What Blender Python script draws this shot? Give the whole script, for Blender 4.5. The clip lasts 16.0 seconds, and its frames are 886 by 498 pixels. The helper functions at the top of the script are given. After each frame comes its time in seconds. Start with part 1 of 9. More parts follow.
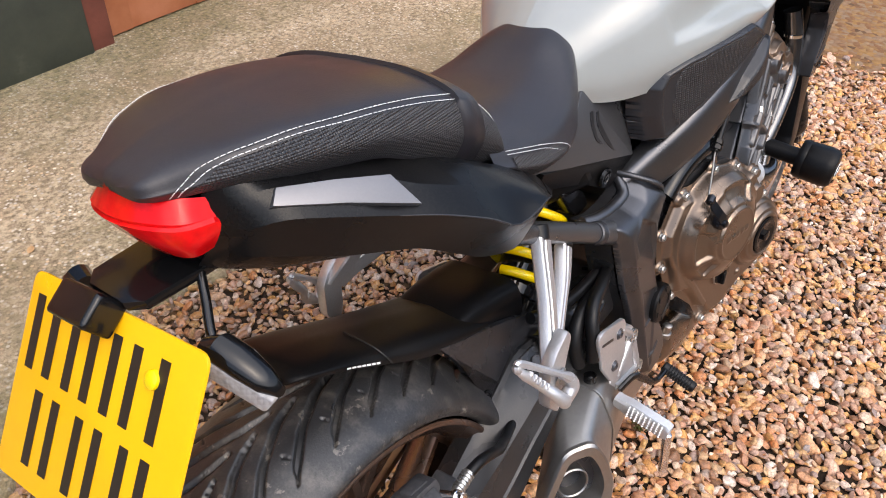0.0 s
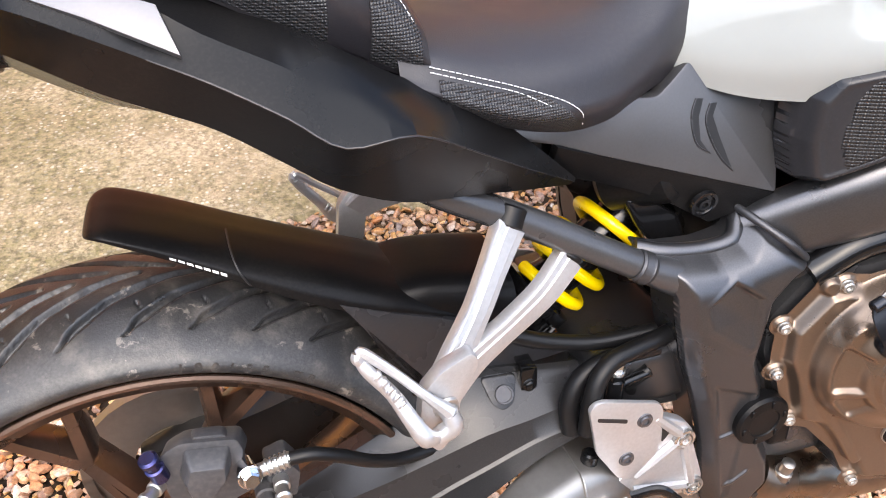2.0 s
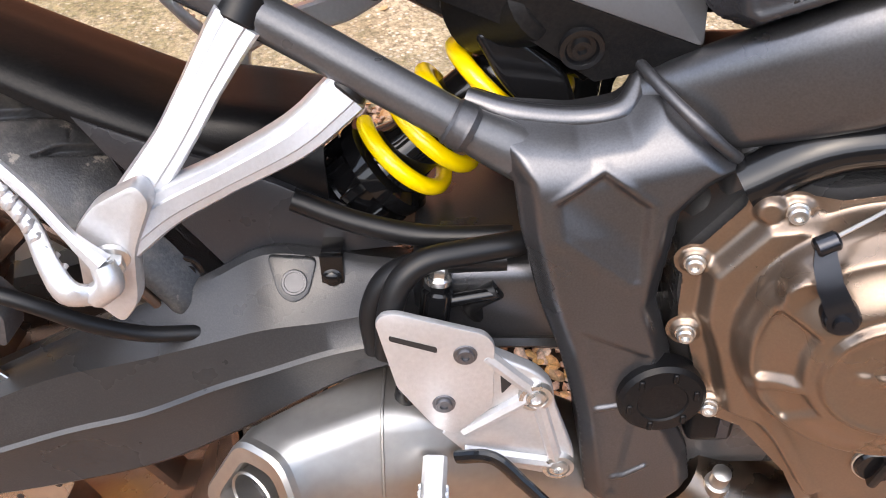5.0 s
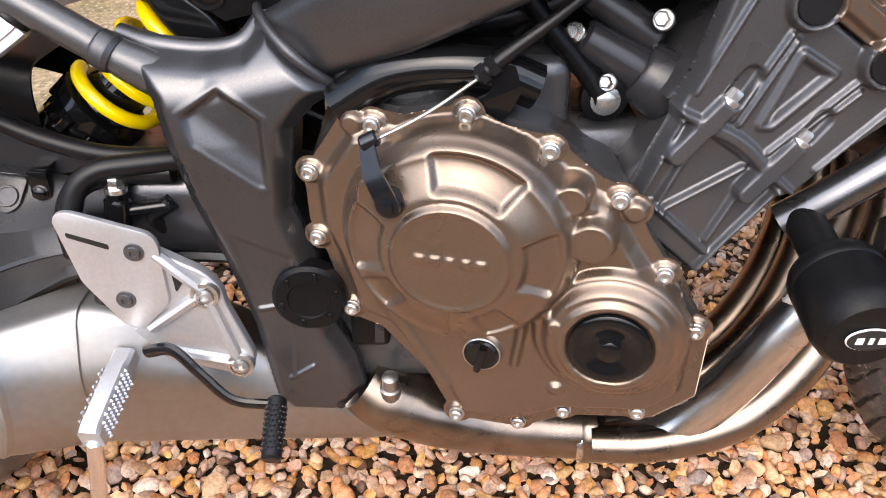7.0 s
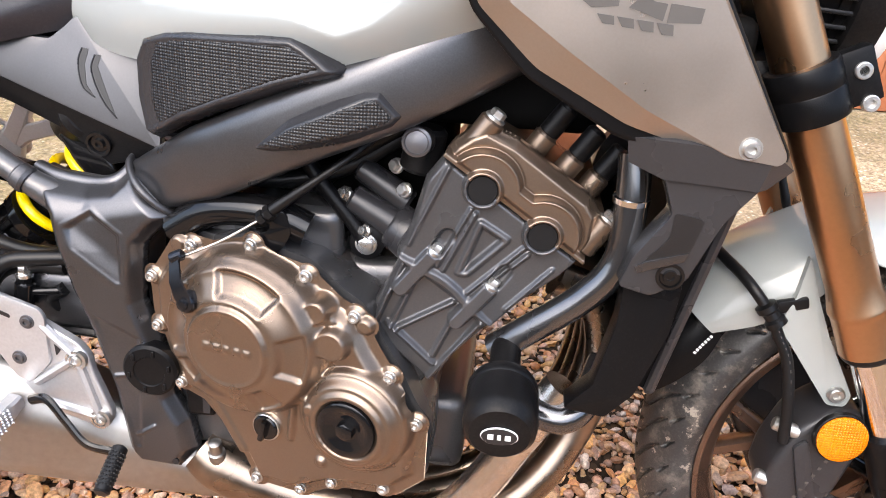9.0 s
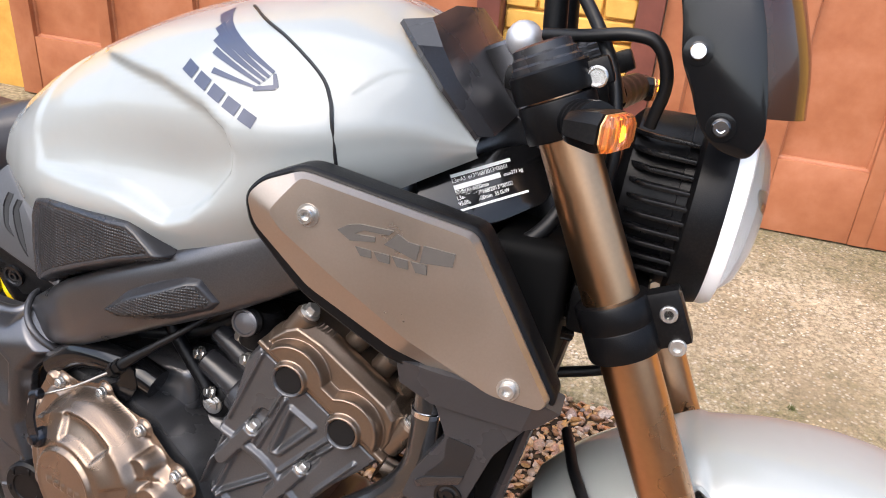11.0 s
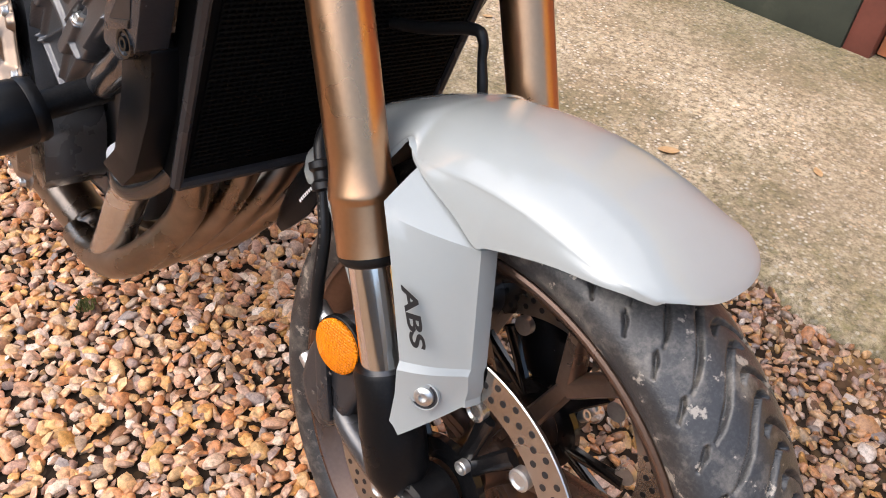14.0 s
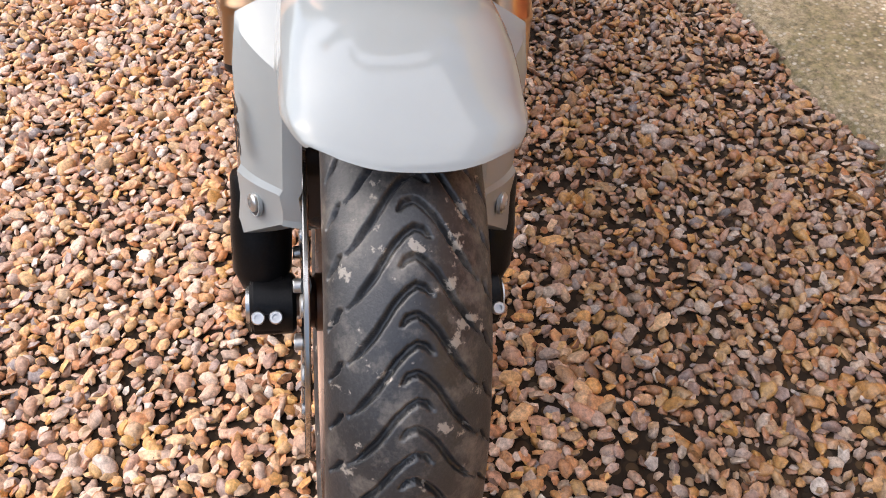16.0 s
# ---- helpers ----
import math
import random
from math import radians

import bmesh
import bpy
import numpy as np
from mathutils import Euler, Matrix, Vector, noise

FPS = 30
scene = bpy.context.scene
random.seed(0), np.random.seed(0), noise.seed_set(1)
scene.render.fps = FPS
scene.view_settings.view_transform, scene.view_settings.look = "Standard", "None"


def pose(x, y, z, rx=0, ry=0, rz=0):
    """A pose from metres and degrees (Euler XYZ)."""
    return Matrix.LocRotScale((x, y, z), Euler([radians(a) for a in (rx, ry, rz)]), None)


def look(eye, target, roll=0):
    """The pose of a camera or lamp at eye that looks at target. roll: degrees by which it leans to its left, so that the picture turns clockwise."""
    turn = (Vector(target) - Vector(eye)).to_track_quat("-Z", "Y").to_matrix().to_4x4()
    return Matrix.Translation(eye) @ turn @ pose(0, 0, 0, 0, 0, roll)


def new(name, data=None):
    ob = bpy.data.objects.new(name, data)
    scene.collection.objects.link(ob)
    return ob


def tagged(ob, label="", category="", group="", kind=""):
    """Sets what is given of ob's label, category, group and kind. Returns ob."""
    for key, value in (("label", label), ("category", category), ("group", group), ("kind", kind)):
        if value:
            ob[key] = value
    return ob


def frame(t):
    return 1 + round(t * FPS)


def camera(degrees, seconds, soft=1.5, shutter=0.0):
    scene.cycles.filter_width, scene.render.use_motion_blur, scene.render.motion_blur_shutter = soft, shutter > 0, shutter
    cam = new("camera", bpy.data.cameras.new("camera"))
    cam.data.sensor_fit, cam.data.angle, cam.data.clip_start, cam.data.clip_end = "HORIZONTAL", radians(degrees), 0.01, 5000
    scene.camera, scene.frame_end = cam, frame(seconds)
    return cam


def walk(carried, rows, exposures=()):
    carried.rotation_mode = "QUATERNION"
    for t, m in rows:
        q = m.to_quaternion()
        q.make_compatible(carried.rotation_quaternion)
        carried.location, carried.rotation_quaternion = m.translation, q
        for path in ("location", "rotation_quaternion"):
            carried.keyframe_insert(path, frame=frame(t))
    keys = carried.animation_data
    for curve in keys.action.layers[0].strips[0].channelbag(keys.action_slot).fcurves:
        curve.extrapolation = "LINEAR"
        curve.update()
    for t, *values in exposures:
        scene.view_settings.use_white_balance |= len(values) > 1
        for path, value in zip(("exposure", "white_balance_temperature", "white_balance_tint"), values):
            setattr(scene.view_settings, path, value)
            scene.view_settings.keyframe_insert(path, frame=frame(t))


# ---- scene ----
cam = camera(59.0, 16.0, soft=1.0)
PATH = [
    (0, (-0.31, -0.346, 1.226), (0.964, 0.522, -0.048), 2.3),
    (0.5, (-0.199, -0.428, 1.203), (0.871, 0.67, -0.082), 2.1),
    (1, (-0.086, -0.456, 1.181), (0.777, 0.808, -0.106), 2.2),
    (1.5, (0.027, -0.487, 1.135), (0.703, 0.883, -0.156), 2.1),
    (2, (0.109, -0.5, 1.075), (0.601, 0.936, -0.226), 1.8),
    (2.5, (0.152, -0.445, 1.001), (0.5, 1.008, -0.327), 1.6),
    (3, (0.202, -0.395, 0.959), (0.448, 1.045, -0.407), 1.5),
    (3.2, (0.22, -0.384, 0.946), (0.431, 1.047, -0.434), 1.3),
    (5.3, (0.4718, -0.4747, 0.8879), (0.4677, 0.2394, 0.1878), -1.03),
    (5.5, (0.4979, -0.4902, 0.8857), (0.4964, 0.2269, 0.1887), -0.81),
    (6, (0.5661, -0.5317, 0.8885), (0.5809, 0.1995, 0.2066), 0.01),
    (6.5, (0.6282, -0.5809, 0.9008), (0.6452, 0.1610, 0.2305), 0.47),
    (7, (0.6843, -0.6018, 0.8864), (0.7001, 0.1556, 0.2336), 1.04),
    (7.5, (0.7427, -0.6337, 0.8833), (0.7478, 0.1431, 0.2536), 1.52),
    (8, (0.7903, -0.6661, 0.9200), (0.7790, 0.1375, 0.3250), 2.16),
    (8.5, (0.8663, -0.7145, 0.9596), (0.8258, 0.1129, 0.3994), 2.56),
    (9, (0.9558, -0.7549, 1.0067), (0.8776, 0.0926, 0.4818), 2.92),
    (9.5, (1.0132, -0.7667, 1.0599), (0.8914, 0.0958, 0.5687), 3.31),
    (10, (1.0697, -0.7344, 1.1069), (0.9040, 0.1338, 0.6391), 3.66),
    (10.2, (1.0961, -0.7153, 1.1299), (0.9129, 0.1533, 0.6695), 3.80),
    (12.3, (1.4406, -0.5776, 1.1416), (1.0829, 0.2112, 0.6417), 6.36),
    (12.5, (1.4638, -0.5616, 1.1163), (1.0924, 0.2089, 0.5982), 6.76),
    (13, (1.5287, -0.5111, 1.0416), (1.1334, 0.2109, 0.4737), 7.86),
    (13.5, (1.5979, -0.4705, 0.9819), (1.1505, 0.1856, 0.3742), 7.95),
    (14, (1.7014, -0.4099, 0.9464), (1.1966, 0.1654, 0.3028), 7.41),
    (14.5, (1.8053, -0.3403, 0.9330), (1.2449, 0.1358, 0.2553), 5.80),
    (15, (1.8541, -0.2546, 0.9253), (1.2461, 0.1097, 0.2199), 3.31),
    (15.5, (1.9033, -0.1284, 0.9231), (1.2608, 0.1011, 0.1920), 0.06),
    (16, (1.9581, 0.0102, 0.9336), (1.2949, 0.0870, 0.1891), -3.30),
]
# the camera opens up a little over the dark engine
EXPOSURE = [(0, 0.80), (0.5, 1.10), (1, 1.20), (2, 1.54), (3, 1.78), (5.5, 1.46), (7, 1.34), (8.5, 1.64), (9.2, 1.60), (10, 1.31), (12.5, 1.30), (14, 1.10), (15, 1.00), (16, 1.00)]
walk(cam, [(t, look(eye, target, roll)) for t, eye, target, roll in PATH], EXPOSURE)

# world and light: bright overcast sky
world = bpy.data.worlds.new("sky")
scene.world = world
world.use_nodes = True
_n = world.node_tree.nodes
_sky = _n.new("ShaderNodeTexSky")
_sky.sky_type, _sky.sun_disc = "NISHITA", False
_sky.sun_elevation, _sky.sun_rotation = radians(48), radians(200)
_sky.air_density, _sky.dust_density, _sky.ozone_density = 1.0, 3.0, 1.0
_n["Background"].inputs["Strength"].default_value = 0.165
world.node_tree.links.new(_sky.outputs[0], _n["Background"].inputs["Color"])
sun = new("sun", bpy.data.lights.new("sun", "SUN"))
sun.data.energy, sun.data.angle, sun.data.color = 1.62, radians(95), (1.0, 0.975, 0.985)
sun.matrix_world = look((0.9 - 0.35, -1.15, 4.2), (0.9, 0, 0.3))
scene.view_settings.exposure = 0.85

# ---- small building kit ----
LEAN, RZ, HUB = 9.89, 0.312, 0.3087
BIKE = pose(0, 0, HUB, -LEAN, 0, 0) @ pose(0, 0, -RZ)
V = Vector


def finish(name, bm, mat, angle=38):
    bmesh.ops.recalc_face_normals(bm, faces=bm.faces)
    me = bpy.data.meshes.new(name)
    bm.to_mesh(me)
    bm.free()
    for p in me.polygons:
        p.use_smooth = True
    me.set_sharp_from_angle(angle=radians(angle))
    for m in mat if isinstance(mat, (list, tuple)) else [mat]:
        me.materials.append(m)
    return me


def part(name, bm, mat, parent, label="", angle=38):
    ob = new(name, finish(name, bm, mat, angle))
    ob.parent = parent
    return tagged(ob, label)


def thing(name, label, category, m=None, kind="", group=""):
    ob = new(name)
    ob.empty_display_size = 0.05
    ob.matrix_world = m or Matrix.Identity(4)
    return tagged(ob, label, category, group, kind)


def spline(pts, n):
    """Catmull-Rom through the points, n steps a span."""
    pts = [V(p) for p in pts]
    if len(pts) < 3:
        return [pts[0].lerp(pts[-1], i / n) for i in range(n + 1)]
    ext = [2 * pts[0] - pts[1], *pts, 2 * pts[-1] - pts[-2]]
    out = []
    for i in range(len(pts) - 1):
        a, b, c, d = ext[i : i + 4]
        for k in range(n):
            t = k / n
            out.append(0.5 * (2 * b + (c - a) * t + (2 * a - 5 * b + 4 * c - d) * t * t + (3 * b - a - 3 * c + d) * t**3))
    return out + [pts[-1]]


def xz(pts, y):
    return [V((a, y(a, b) if callable(y) else y, b)) for a, b in pts]


def slab(bm, pts, off, bevel=0.0, seg=2, taper=1.0):
    """A closed outline of places, pushed by off into a plate; both rims bevelled."""
    c = sum((V(p) for p in pts), V()) / len(pts)
    a = [bm.verts.new(p) for p in pts]
    b = [bm.verts.new(c + (V(p) - c) * taper + V(off)) for p in pts]
    n = len(pts)
    fs = [bm.faces.new(a), bm.faces.new(b[::-1])]
    for i in range(n):
        fs.append(bm.faces.new((a[i], b[i], b[(i + 1) % n], a[(i + 1) % n])))
    bmesh.ops.recalc_face_normals(bm, faces=fs)
    if bevel:
        es = list({e for f in fs[:2] for e in f.edges})
        bmesh.ops.bevel(bm, geom=es, offset=bevel, segments=seg, affect="EDGES", profile=0.6, clamp_overlap=True)
    return bm


def rounded(pts, r, n=4):
    """An outline of 2D or 3D places with its corners rounded."""
    pts, out = [V(p) for p in pts], []
    for i, p in enumerate(pts):
        a, b = pts[i - 1] - p, pts[(i + 1) % len(pts)] - p
        k = min(r, a.length * 0.45, b.length * 0.45)
        a, b = p + a.normalized() * k, p + b.normalized() * k
        for j in range(n + 1):
            t = j / n
            out.append(a * (1 - t) ** 2 + p * 2 * t * (1 - t) + b * t * t)
    return out


def basis(d):
    d = V(d).normalized()
    u = d.cross(V((0, 1, 0)) if abs(d.y) < 0.9 else V((1, 0, 0))).normalized()
    return u, d.cross(u)


def loft(bm, rings, cap=True, closed=True):
    vs = [[bm.verts.new(p) for p in r] for r in rings]
    n = len(vs[0])
    for a, b in zip(vs, vs[1:]):
        for i in range(n if closed else n - 1):
            bm.faces.new((a[i], a[(i + 1) % n], b[(i + 1) % n], b[i]))
    if cap and closed:
        bm.faces.new(vs[0][::-1])
        bm.faces.new(vs[-1])
    return bm


def tube(bm, pts, r, n=12, steps=6, cap=True, flat=1.0):
    """A swept pipe; r is one radius or one per place."""
    path = spline(pts, steps)
    k = len(pts)
    rr = [r] * k if isinstance(r, (int, float)) else list(r)
    rings, u = [], None
    for i, p in enumerate(path):
        d = (path[min(i + 1, len(path) - 1)] - path[max(i - 1, 0)]).normalized()
        if u is None:
            u, v = basis(d)
        u = (u - d * u.dot(d)).normalized()
        v = d.cross(u)
        s = min(i / steps if k > 2 else i / (len(path) - 1) * (k - 1), k - 1)
        j = min(int(s), k - 2)
        rad = rr[j] + (rr[j + 1] - rr[j]) * (s - j)
        rings.append([p + (u * math.cos(q) + v * math.sin(q) * flat) * rad for q in (2 * math.pi * m / n for m in range(n))])
    return loft(bm, rings, cap)


def lathe(bm, at, axis, prof, n=28, cap=True):
    """Turned round axis from at; prof is (radius, height along the axis)."""
    at, d = V(at), V(axis).normalized()
    u, v = basis(d)
    rings = [[at + d * h + (u * math.cos(q) + v * math.sin(q)) * r for q in (2 * math.pi * m / n for m in range(n))] for r, h in prof]
    return loft(bm, rings, cap)


def rod(bm, a, b, r, n=16, r2=None, edge=0.0):
    a, b = V(a), V(b)
    h, r2 = (b - a).length, r if r2 is None else r2
    e = min(edge, r * 0.5, r2 * 0.5, h * 0.4)
    prof = [(r, 0), (r2, h)] if not e else [(r - e, 0), (r, e), (r2, h - e), (r2 - e, h)]
    return lathe(bm, a, b - a, prof, n)


def box(bm, c, size, m=None, bevel=0.0, seg=2):
    made = bmesh.ops.create_cube(bm, size=1.0)["verts"]
    m = (m or Matrix.Identity(4))
    for v in made:
        v.co = m @ (V((v.co.x * size[0], v.co.y * size[1], v.co.z * size[2])) + V(c))
    if bevel:
        es = list({e for v in made for e in v.link_edges})
        bmesh.ops.bevel(bm, geom=es, offset=bevel, segments=seg, affect="EDGES", profile=0.6, clamp_overlap=True)
    return bm


def net(rows, nu=5, nv=5):
    """Places of a smooth sheet through a net of control places."""
    across = [spline(r, nv) for r in rows]
    cols = [spline([a[j] for a in across], nu) for j in range(len(across[0]))]
    return [[c[i] for c in cols] for i in range(len(cols[0]))]


def sheet(bm, rows, nu=5, nv=5, thick=0.0, mirror=False):
    grid = net(rows, nu, nv)
    sides = [grid, [[V((p.x, -p.y, p.z)) for p in r] for r in grid]] if mirror else [grid]
    for g in sides:
        vs = [[bm.verts.new(p) for p in r] for r in g]
        for a, b in zip(vs, vs[1:]):
            for i in range(len(a) - 1):
                bm.faces.new((a[i], a[i + 1], b[i + 1], b[i]))
    bmesh.ops.remove_doubles(bm, verts=bm.verts, dist=0.0004)
    bmesh.ops.recalc_face_normals(bm, faces=bm.faces)
    if thick:
        bmesh.ops.solidify(bm, geom=list(bm.faces), thickness=thick)
    return bm


def allen(bm, p, d, r=0.006, h=0.006):
    """A socket-head screw that stands on p."""
    return lathe(bm, p, d, [(r, -0.002), (r, h * 0.8), (r * 0.85, h), (r * 0.5, h), (r * 0.5, h * 0.4), (0.0004, h * 0.4)], 14)


def hexbolt(bm, p, d, r=0.007, h=0.006):
    lathe(bm, p, d, [(r * 1.35, -0.001), (r * 1.35, h * 0.25), (r * 1.2, h * 0.35)], 16)
    return lathe(bm, V(p) + V(d).normalized() * h * 0.3, d, [(r, 0), (r, h * 0.6), (r * 0.8, h * 0.75)], 6)


def B():
    return bmesh.new()


def edge_dist(poly, X, Z):
    """Distance to a closed outline, positive inside."""
    best, inside = np.full(X.shape, 1e9), np.zeros(X.shape, bool)
    n = len(poly)
    for i in range(n):
        (ax, az), (bx, bz) = poly[i], poly[(i + 1) % n]
        dx, dz = bx - ax, bz - az
        t = np.clip(((X - ax) * dx + (Z - az) * dz) / (dx * dx + dz * dz + 1e-12), 0, 1)
        best = np.minimum(best, np.hypot(X - ax - t * dx, Z - az - t * dz))
        cross = ((az > Z) != (bz > Z)) & (X < (bx - ax) * (Z - az) / (bz - az + 1e-12) + ax)
        inside ^= cross
    return np.where(inside, best, -best)


def seg_dist(a, b, X, Z):
    dx, dz = b[0] - a[0], b[1] - a[1]
    t = np.clip(((X - a[0]) * dx + (Z - a[1]) * dz) / (dx * dx + dz * dz), 0, 1)
    return np.hypot(X - a[0] - t * dx, Z - a[1] - t * dz)


def ease(v):
    v = np.clip(v, 0, 1)
    return v * v * (3 - 2 * v)


def relief(name, inside, height, place, box_, step, material, parent, label="", skirt=0.004, angle=50, soft=1):
    """A cast face: inside(X, Z) is the distance within its outline, height(X, Z, D) its relief, place(x, z, h) the spot in space."""
    x0, x1, z0, z1 = box_
    X, Z = np.meshgrid(np.arange(x0, x1, step), np.arange(z0, z1, step), indexing="ij")
    D = inside(X, Z)
    gx, gz = np.gradient(D, step)
    g2 = gx * gx + gz * gz + 1e-6
    rim = D < 0
    keep = D > -1.5 * step
    X, Z = np.where(rim, X - D * gx / g2, X), np.where(rim, Z - D * gz / g2, Z)
    Hh = height(X, Z, np.where(rim, -skirt, D))
    for _ in range(soft):
        # casting softens every step
        Q = np.pad(Hh, 1, mode="edge")
        B_ = sum(wa * wb * Q[1 + a : Q.shape[0] - 1 + a, 1 + b : Q.shape[1] - 1 + b] for a, wa in ((-1, 0.25), (0, 0.5), (1, 0.25)) for b, wb in ((-1, 0.25), (0, 0.5), (1, 0.25)))
        Hh = np.where(D > 2.5 * step, B_, Hh)
    px, py, pz = place(X, Z, Hh)
    idx = np.full(X.shape, -1)
    ok = keep[:-1, :-1] & keep[1:, :-1] & keep[1:, 1:] & keep[:-1, 1:]
    used = np.zeros_like(keep)
    for a, b in ((0, 0), (1, 0), (1, 1), (0, 1)):
        used[a : a + ok.shape[0], b : b + ok.shape[1]] |= ok
    idx[used] = np.arange(used.sum())
    co = np.stack([px[used], py[used], pz[used]], 1)
    i, j = np.nonzero(ok)
    quads = np.stack([idx[i, j], idx[i + 1, j], idx[i + 1, j + 1], idx[i, j + 1]], 1)
    me = bpy.data.meshes.new(name)
    me.from_pydata(co.tolist(), [], quads.tolist())
    me.polygons.foreach_set("use_smooth", np.ones(len(quads), bool))
    me.materials.append(material)
    ob = new(name, me)
    ob.parent = parent
    return tagged(ob, label)


# ---- materials ----
def mat(name, color, rough=0.5, metal=0.0, spread=0.12, scale=60.0, bump=0.0, bscale=None, coat=0.0, rspread=0.1, dust=0.0, dustcol=(0.35, 0.3, 0.24), dscale=9.0, spec=0.5, trans=0.0, ior=1.45, kind="noise", mud=0.0):
    """A painted, metal or rubber surface with fine and broad variation."""
    m = bpy.data.materials.new(name)
    m.use_nodes = True
    t, b = m.node_tree, m.node_tree.nodes["Principled BSDF"]
    N, L = t.nodes.new, t.links.new
    co = N("ShaderNodeTexCoord").outputs["Object"]
    fine, broad = N("ShaderNodeTexNoise"), N("ShaderNodeTexNoise")
    fine.inputs["Scale"].default_value, fine.inputs["Detail"].default_value = scale, 6
    broad.inputs["Scale"].default_value, broad.inputs["Detail"].default_value = dscale, 5
    L(co, fine.inputs["Vector"]), L(co, broad.inputs["Vector"])
    both = N("ShaderNodeMath")
    both.operation = "MULTIPLY_ADD"
    both.inputs[1].default_value = 0.5
    L(fine.outputs[0], both.inputs[0])
    half = N("ShaderNodeMath")
    half.operation = "MULTIPLY"
    half.inputs[1].default_value = 0.5
    L(broad.outputs[0], half.inputs[0]), L(half.outputs[0], both.inputs[2])
    ramp = N("ShaderNodeMapRange")
    ramp.inputs["From Min"].default_value, ramp.inputs["From Max"].default_value = 0.3, 0.7
    ramp.inputs["To Min"].default_value, ramp.inputs["To Max"].default_value = 1 - spread, 1 + spread
    L(both.outputs[0], ramp.inputs["Value"])
    mul = N("ShaderNodeVectorMath")
    mul.operation = "SCALE"
    mul.inputs[0].default_value = color
    L(ramp.outputs[0], mul.inputs["Scale"])
    col = mul.outputs[0]
    if dust:
        mask = N("ShaderNodeMapRange")
        mask.inputs["From Min"].default_value, mask.inputs["From Max"].default_value = 0.5, 0.8
        mask.inputs["To Max"].default_value = dust
        L(both.outputs[0], mask.inputs["Value"])
        mix = N("ShaderNodeMix")
        mix.data_type = "RGBA"
        mix.inputs["B"].default_value = (*dustcol, 1)
        L(mask.outputs[0], mix.inputs["Factor"]), L(col, mix.inputs["A"])
        col = mix.outputs["Result"]
    if mud:
        # dried mud: sparse ragged spots
        sp = N("ShaderNodeTexNoise")
        sp.inputs["Scale"].default_value, sp.inputs["Detail"].default_value, sp.inputs["Roughness"].default_value = 48, 9, 0.66
        L(co, sp.inputs["Vector"])
        mk = N("ShaderNodeMapRange")
        mk.inputs["From Min"].default_value, mk.inputs["From Max"].default_value = 0.605, 0.640
        mk.inputs["To Max"].default_value = mud
        L(sp.outputs[0], mk.inputs["Value"])
        mx = N("ShaderNodeMix")
        mx.data_type = "RGBA"
        mx.inputs["B"].default_value = (0.34, 0.30, 0.25, 1)
        film, fm = N("ShaderNodeTexNoise"), N("ShaderNodeMapRange")
        film.inputs["Scale"].default_value, film.inputs["Detail"].default_value, film.inputs["Roughness"].default_value = 34, 9, 0.7
        L(co, film.inputs["Vector"]), L(film.outputs[0], fm.inputs["Value"])
        for k, v in (("From Min", 0.50), ("From Max", 0.70), ("To Max", 0.50 * mud)):
            fm.inputs[k].default_value = v
        top = N("ShaderNodeMath")
        top.operation = "MAXIMUM"
        L(mk.outputs[0], top.inputs[0]), L(fm.outputs[0], top.inputs[1])
        L(top.outputs[0], mx.inputs["Factor"]), L(col, mx.inputs["A"])
        col = mx.outputs["Result"]
    L(col, b.inputs["Base Color"])
    rr = N("ShaderNodeMapRange")
    rr.inputs["From Min"].default_value, rr.inputs["From Max"].default_value = 0.3, 0.7
    rr.inputs["To Min"].default_value, rr.inputs["To Max"].default_value = max(0.02, rough - rspread), min(1, rough + rspread)
    L(broad.outputs[0], rr.inputs["Value"]), L(rr.outputs[0], b.inputs["Roughness"])
    b.inputs["Metallic"].default_value, b.inputs["Coat Weight"].default_value = metal, coat
    b.inputs["Coat Roughness"].default_value = 0.06
    b.inputs["Specular IOR Level"].default_value, b.inputs["Transmission Weight"].default_value, b.inputs["IOR"].default_value = spec, trans, ior
    if bump:
        bn = N("ShaderNodeBump")
        bn.inputs["Strength"].default_value, bn.inputs["Distance"].default_value = bump, 0.002
        if kind in ("voronoi", "grid"):
            tex = N("ShaderNodeTexVoronoi")
            tex.inputs["Scale"].default_value = bscale or scale
            tex.inputs["Randomness"].default_value = 0.0 if kind == "grid" else 1.0
            L(co, tex.inputs["Vector"]), L(tex.outputs["Distance"], bn.inputs["Height"])
            bn.invert = True
        else:
            tex = N("ShaderNodeTexNoise")
            tex.inputs["Scale"].default_value, tex.inputs["Detail"].default_value = bscale or scale, 4
            L(co, tex.inputs["Vector"]), L(tex.outputs[0], bn.inputs["Height"])
        L(bn.outputs[0], b.inputs["Normal"])
    return m


PLASTIC = mat("black_plastic", (0.0045, 0.0045, 0.005), 0.33, spec=0.16, scale=400, bump=0.10, bscale=900, dust=0.025, rspread=0.06)
PLASTIC2 = mat("grey_plastic", (0.021, 0.021, 0.0235), 0.28, spec=0.5, scale=400, bump=0.08, bscale=900, dust=0.03, rspread=0.05)
TAILBLACK = mat("satin_black_plastic", (0.0055, 0.0055, 0.006), 0.28, spec=0.24, scale=400, bump=0.05, bscale=900, dust=0.03, rspread=0.05)
COVERGREY = mat("satin_grey_plastic", (0.088, 0.088, 0.093), 0.34, metal=0.6, spec=0.5, spread=0.08, scale=500, bump=0.04, bscale=900)
